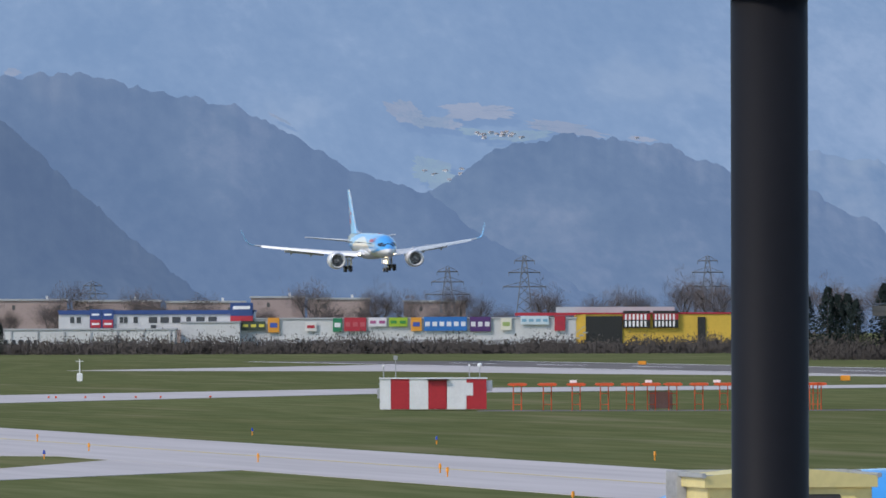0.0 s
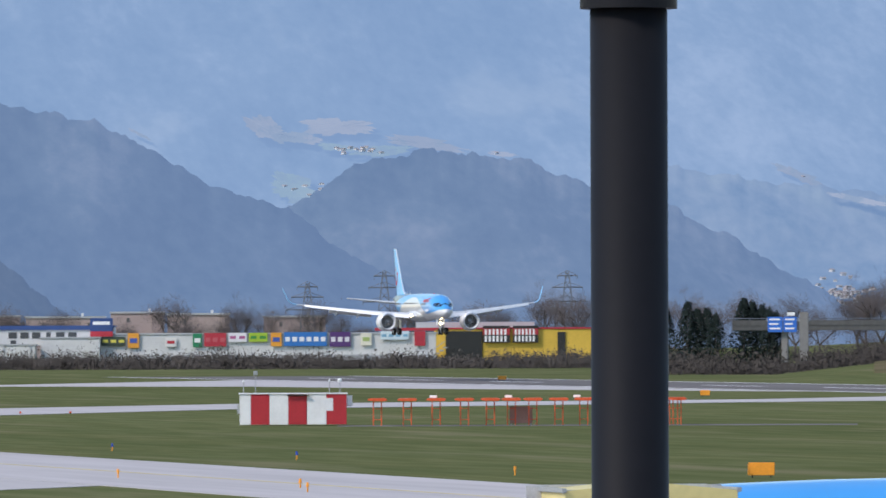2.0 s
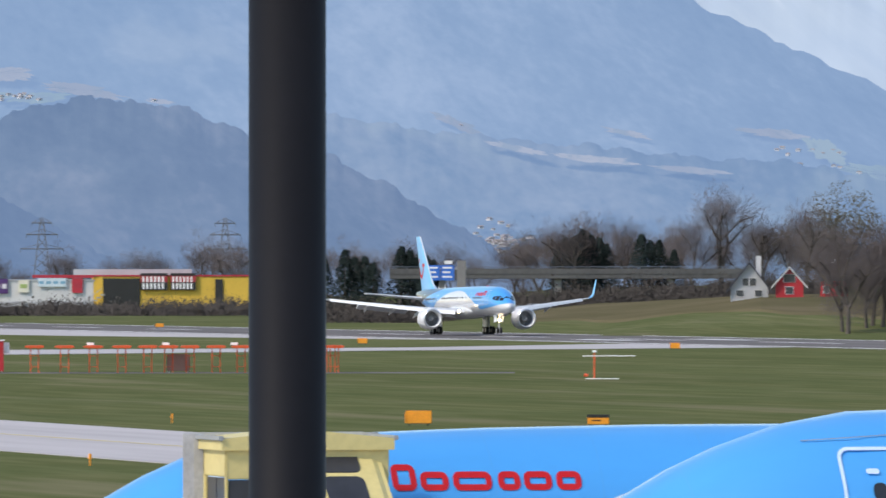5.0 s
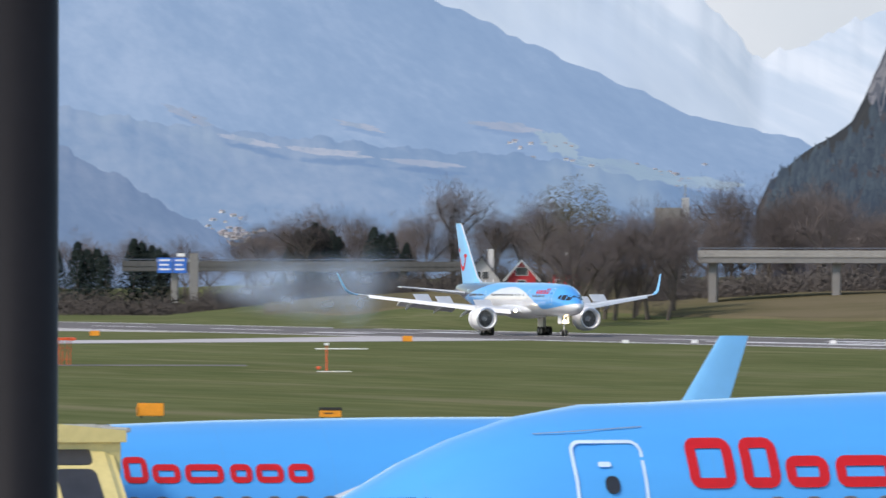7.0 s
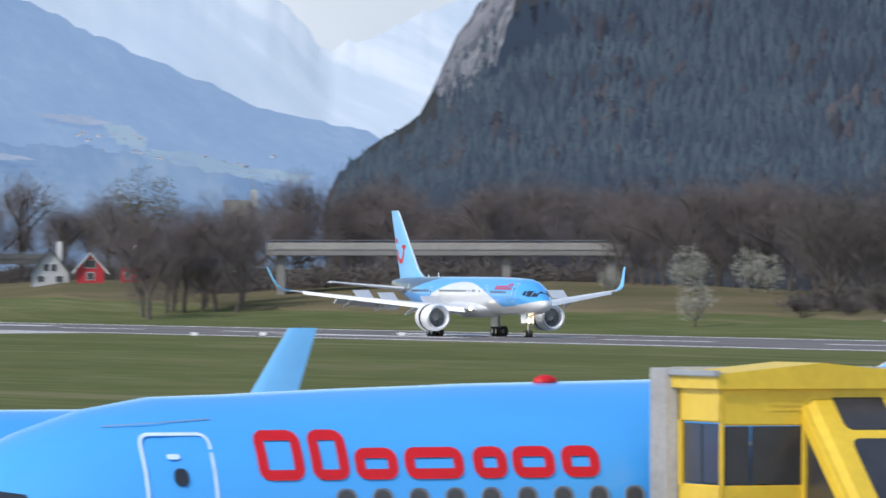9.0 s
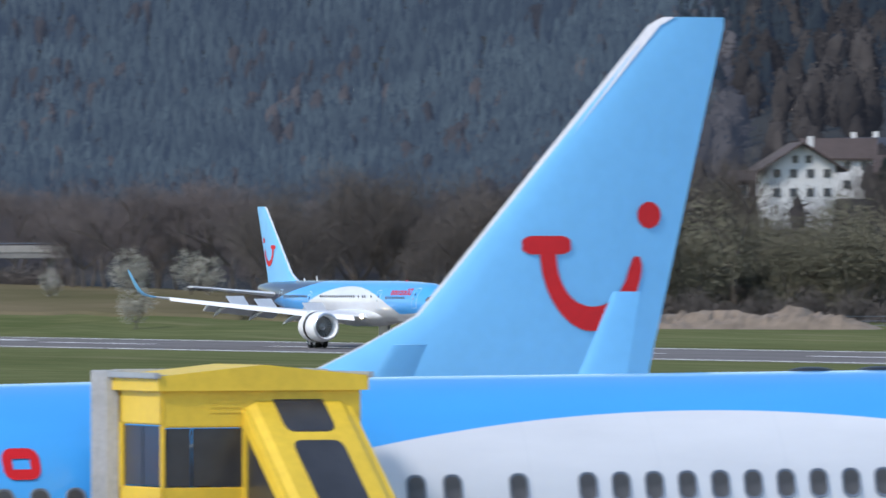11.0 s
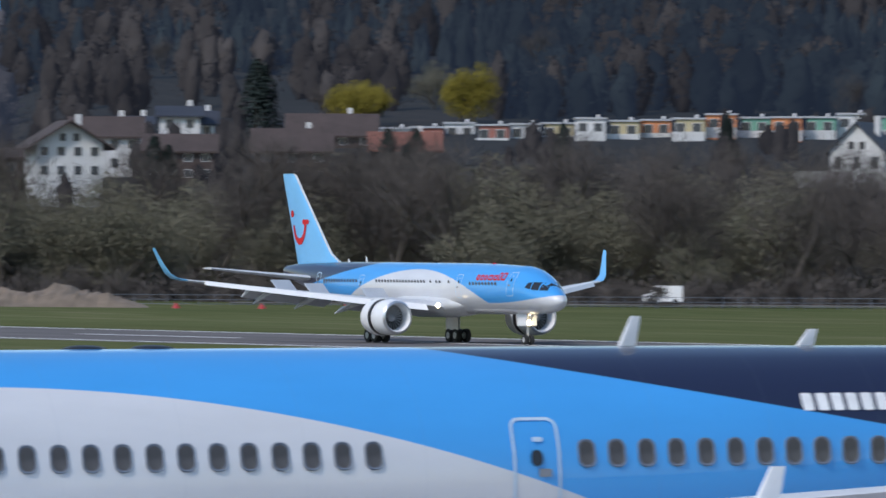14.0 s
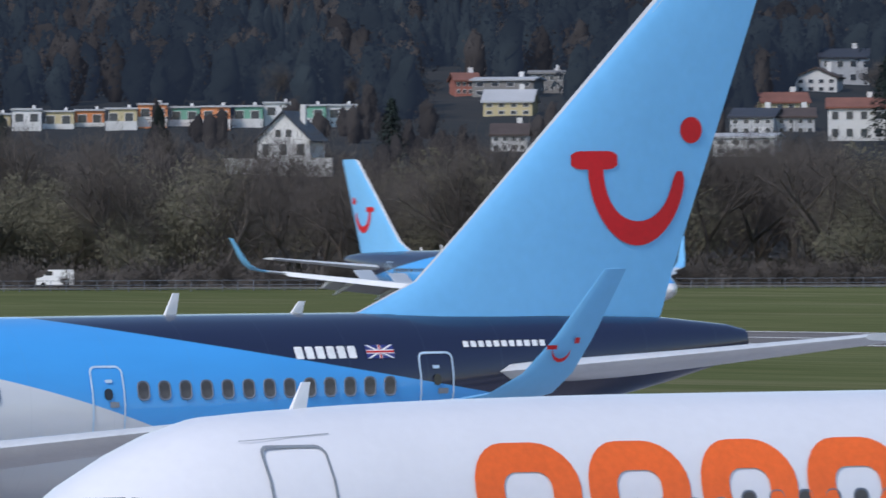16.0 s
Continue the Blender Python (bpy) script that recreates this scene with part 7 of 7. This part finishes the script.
def vehicle(name, m, ln, h, mat, label, van):
    r = root(name, m, label, "van" if van else "car", "vehicles")
    bm = bmesh.new()
    w = 0.95 if van else 0.85
    if van:
        out = [(-ln / 2, 0.35), (-ln / 2, h * 0.96), (-ln / 2 + 0.2, h), (ln / 2 - 1.5, h), (ln / 2 - 0.8, h * 0.6), (ln / 2, h * 0.52), (ln / 2, 0.35)]
    else:
        out = [(-ln / 2, 0.3), (-ln / 2, 0.85), (-ln / 2 + 0.6, 0.95), (-ln / 2 + 1.1, h), (ln / 2 - 1.9, h), (ln / 2 - 1.2, 0.95), (ln / 2, 0.75), (ln / 2, 0.3)]
    loft([[(x, y, z) for x, z in out] for y in (-w, w)], True, bm)
    part("body", bm, mat, r)
    for y in (-w - 0.01, w - 0.01):
        x0, x1 = (ln / 2 - 2.0, ln / 2 - 1.1) if van else (-ln / 2 + 1.1, ln / 2 - 1.7)
        part("side_window", bm_box((x0, y, h * 0.68), (x1, y + 0.02, h * 0.92), 0.005), M["glass"], r)
    for x in (-ln / 2 + 0.85, ln / 2 - 0.85):
        for y in (-w + 0.05, w - 0.05):
            part("wheel", rod(bmesh.new(), (x, y - 0.1, 0.33), (x, y + 0.1, 0.33), 0.33, None, 14), M["tyre"], r)
    return r


def road_pose(u, back):
    p = at(brg_of(u), 1100, 0.9)
    return facing(u, 1100 - (u - 4000) * 0.0029, 0.9, 180 if back else 0)


white_van = vehicle("van", road_pose(4788, True), 4.6, 2.2, M["lt"], "white delivery van driving on the road", True)
red_car = vehicle("car", road_pose(4560, False), 4.0, 1.45, M["cabred"], "small red car on the road", False)
for u, mat, van in ((-570, "lt", False), (-495, "lt", False), (-325, "wallg", False), (-170, "lt", False), (-108, "cabred", False), (430, "black", False)):
    vehicle("car", facing(u, 1965, 0, 0), 4.3, 1.45, M[mat], "parked car before the shops", van)

# ---- meadows and villages on the mountains ----


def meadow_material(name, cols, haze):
    """Dry or green turf broken by hedges and single trees; haze is added as a glow."""
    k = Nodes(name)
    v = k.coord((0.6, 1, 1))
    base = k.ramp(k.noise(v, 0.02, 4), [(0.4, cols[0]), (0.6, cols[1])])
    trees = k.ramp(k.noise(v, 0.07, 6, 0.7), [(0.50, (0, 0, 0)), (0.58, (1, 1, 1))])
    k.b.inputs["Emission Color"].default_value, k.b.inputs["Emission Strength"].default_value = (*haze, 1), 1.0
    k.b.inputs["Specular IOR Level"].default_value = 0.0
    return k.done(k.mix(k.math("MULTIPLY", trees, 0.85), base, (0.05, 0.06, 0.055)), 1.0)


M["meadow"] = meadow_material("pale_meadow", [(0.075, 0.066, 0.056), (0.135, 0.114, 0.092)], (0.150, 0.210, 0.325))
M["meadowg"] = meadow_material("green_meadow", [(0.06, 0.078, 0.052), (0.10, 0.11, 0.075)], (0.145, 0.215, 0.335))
M["villa"] = worn("far_white_walls", (0.5, 0.5, 0.52), 0.9, 0, 0.05, 1, 0.05)
M["villar"] = worn("far_roofs", (0.33, 0.30, 0.31), 0.9, 0, 0.05, 1, 0.2)


def meadow(u, v, ru, rv, slope, green, slant=0.0, seed=0):
    """A clearing with a ragged edge lying on a far slope."""
    bm = bmesh.new()
    c = bm.verts.new(on_ridge(slope, u, v, 8))
    rim = []
    n = 96
    for i in range(n):
        a = 2 * math.pi * i / n
        k2 = 0.85 + 0.4 * noise.noise((math.cos(a) * 1.6, math.sin(a) * 1.6, seed)) + 0.25 * noise.noise((math.cos(a) * 5, math.sin(a) * 5, seed)) + 0.16 * noise.noise((math.cos(a) * 16, math.sin(a) * 16, seed))
        x, y = math.cos(a) * ru * k2, math.sin(a) * rv * k2
        rim.append(bm.verts.new(on_ridge(slope, u + x, v + y + slant * x, 8)))
    for i in range(n):
        bm.faces.new((c, rim[i], rim[(i + 1) % n]))
    bmesh.ops.recalc_face_normals(bm, faces=bm.faces)
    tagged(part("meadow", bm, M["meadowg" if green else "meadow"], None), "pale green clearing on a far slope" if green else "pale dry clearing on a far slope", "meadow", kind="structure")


BIG, FOOTH, WOODED = "backdrop_mountain", "backdrop_foothill", "backdrop_wooded_hill"
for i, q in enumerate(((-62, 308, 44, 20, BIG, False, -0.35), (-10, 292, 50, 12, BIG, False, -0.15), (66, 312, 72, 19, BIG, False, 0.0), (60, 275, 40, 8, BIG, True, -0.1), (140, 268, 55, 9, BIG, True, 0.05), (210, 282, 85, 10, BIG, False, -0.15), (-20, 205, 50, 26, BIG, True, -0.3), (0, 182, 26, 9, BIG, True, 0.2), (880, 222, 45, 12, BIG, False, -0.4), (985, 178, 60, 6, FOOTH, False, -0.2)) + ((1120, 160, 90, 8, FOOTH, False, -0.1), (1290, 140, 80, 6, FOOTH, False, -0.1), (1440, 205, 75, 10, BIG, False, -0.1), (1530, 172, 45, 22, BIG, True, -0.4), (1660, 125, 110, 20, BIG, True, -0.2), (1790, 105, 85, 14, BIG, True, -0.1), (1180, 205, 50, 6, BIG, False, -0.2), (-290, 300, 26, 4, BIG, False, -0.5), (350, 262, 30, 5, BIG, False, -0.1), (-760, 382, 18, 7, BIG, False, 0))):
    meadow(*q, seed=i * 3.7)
spots = [(rng.gauss(102, 22), rng.gauss(274, 5), BIG) for _ in range(12)] + [(rng.gauss(-20, 25), rng.gauss(208, 10), BIG) for _ in range(6)] + [(rng.gauss(950, 36), rng.gauss(10, 13), FOOTH) for _ in range(72)] + [(rng.gauss(1530, 40), rng.gauss(160, 18), BIG) for _ in range(12)] + [(rng.gauss(1720, 70), rng.gauss(118, 12), BIG) for _ in range(16)] + [(343, 266, BIG), (885, 222, BIG)]
hm, rm = bmesh.new(), bmesh.new()
box(hm, (-1, -1, -0.3), (1, 1, 0.9))
loft([[(-1.15, y, 0.85), (0, y, 1.5), (1.15, y, 0.85)] for y in (-1.15, 1.15)], True, rm)
proto = None
for u, v, d in spots:
    r = root("village_house", Matrix.Translation(on_ridge(d, u, v, 9) + Vector((0, 0, -1.0))) @ Matrix.Rotation(rng.uniform(0, 3), 4, "Z") @ Matrix.Diagonal((rng.uniform(0.7, 1.5), rng.uniform(0.7, 1.2), rng.uniform(0.6, 1.0), 1)), "tiny far white house of a mountain village", "house", "village houses")
    if proto is None:
        proto = (part("wall", hm, M["villa"], r), part("roof", rm, M["villar"], r))
    else:
        share("wall", proto[0], r, Matrix.Identity(4))
        share("roof", proto[1], r, Matrix.Identity(4))

# ---- tyre smoke ----


def smoke_material():
    """Thin at the rim of each puff, denser in its middle, torn by a fine grain."""
    k = Nodes("thin_tyre_smoke")
    tr, mx = k.n("ShaderNodeBsdfTransparent"), k.n("ShaderNodeMixShader")
    g = k.n("ShaderNodeTexGradient", gradient_type="QUADRATIC_SPHERE")
    k.link(k.coord((1, 0, 1)), g.inputs["Vector"])
    n = k.noise(k.coord((1, 1, 1)), 2.2, 5)
    dense = k.math("MULTIPLY", g.outputs["Fac"], k.ramp(n, [(0.3, (0.6, 0.6, 0.6)), (0.7, (1, 1, 1))]))
    crown_shade(k, 0.97)
    k.link(k.math("MULTIPLY", dense, 0.52), mx.inputs[0])
    k.link(tr.outputs[0], mx.inputs[1])
    k.link(k.b.outputs[0], mx.inputs[2])
    k.link(mx.outputs[0], k.out.inputs[0])
    k.b.inputs["Specular IOR Level"].default_value = 0.0
    return k.done((0.47, 0.63, 0.86), 1.0)


M["smoke"] = smoke_material()
PUFFS = []
for i in range(8):
    bm = bmesh.new()
    bmesh.ops.create_icosphere(bm, subdivisions=3, radius=1.0)
    bmesh.ops.delete(bm, geom=[v for v in bm.verts if v.co.y > 0.1], context="VERTS")
    for v in bm.verts:
        v.co *= 1 + 0.12 * noise.noise(v.co * 1.6 + Vector((i * 5, 0, 0)))
    ob = part("smoke_puff", bm, M["smoke"], None)
    ob.data.shade_smooth()
    ob.visible_shadow = False
    tagged(ob, "thin bluish white puff of tyre smoke", "smoke", "tyre smoke")
    PUFFS.append(ob)


def motions():
    """Everything that moves, from the clip's start to its end."""
    xs = (-1545.0, -1479.0, -1408.0, -1335.0, -1258.4, -1186.9, -1116.4, -1047.5, -980.7, -916.2, -854.4, -795.4, -739.3, -685.8, -634.5, -584.5, -534.6)
    zs = {0: 14.8, 1: 10.6, 2: 7.1, 3: 4.9, 4: 2.6, 5: 0.5}
    pitch = {0: 0.8, 1: 0.5, 2: 0.0, 3: -0.5, 4: -1.1, 5: -0.8}
    crab = {0: -4.6, 1: -4.6, 2: -4.0, 3: -3.6, 4: -2.4, 5: -0.8}
    bank = {0: 1.7, 1: -2.6, 2: 0.3}
    near = {0: 0.968, 1: 0.976, 2: 0.985, 3: 0.993}
    rows = []
    for t, x in enumerate(xs):
        k_ = near.get(t, 1.0)
        rows.append((t, pose(x * k_, RUNWAY_Y * k_, zs.get(t, 0.05), bank.get(t, 0), pitch.get(t, 0), crab.get(t, 0))))
    walk(lander, rows)
    for sp, p, turn in SPOILERS:
        down, up = pose(p.x, p.y, p.z, 0, 0, turn), pose(p.x, p.y, p.z, 0, 48, turn)
        walk(sp, [(0, down), (5.6, down), (6.4, up), (16, up)])
    for sl in SLEEVES:
        walk(sl, [(0, pose(0, 0, 0)), (7.0, pose(0, 0, 0)), (7.9, pose(-0.55, 0, 0)), (16, pose(-0.55, 0, 0))])
    # the smoke is torn from the runway at touchdown, then hangs and spreads
    rg = random.Random(5)
    for i, puff in enumerate(PUFFS):
        x0 = -1196 + i * 7.2
        t0 = 5.1 + i * 0.05
        yy = RUNWAY_Y + rg.uniform(-4, 4)
        top = rg.uniform(4.0, 10.0)
        spin = rg.uniform(-40, 40)
        puff.scale = (rg.uniform(4.5, 7.5), rg.uniform(2, 3), rg.uniform(3.4, 5.6))
        walk(puff, [(0, pose(x0, yy, -12, 0, 0, 72)), (t0, pose(x0, yy, -12, 0, 0, 72)), (t0 + 0.3, pose(x0 + 4, yy, 0.4, 0, spin * 0.1, 72)), (t0 + 1.6, pose(x0 + 11, yy + 1, top * 0.7, 0, spin * 0.3, 72)),
                    (t0 + 3.4, pose(x0 + 16, yy + 2, top, 0, spin * 0.5, 72)), (16, pose(x0 + 60, yy + 12, top + 4, 0, spin, 72))])
    walk(white_van, [(0, road_pose(5390, True)), (16, road_pose(4680, True))])
    walk(red_car, [(0, road_pose(4250, False)), (16, road_pose(4500, False))])


motions()
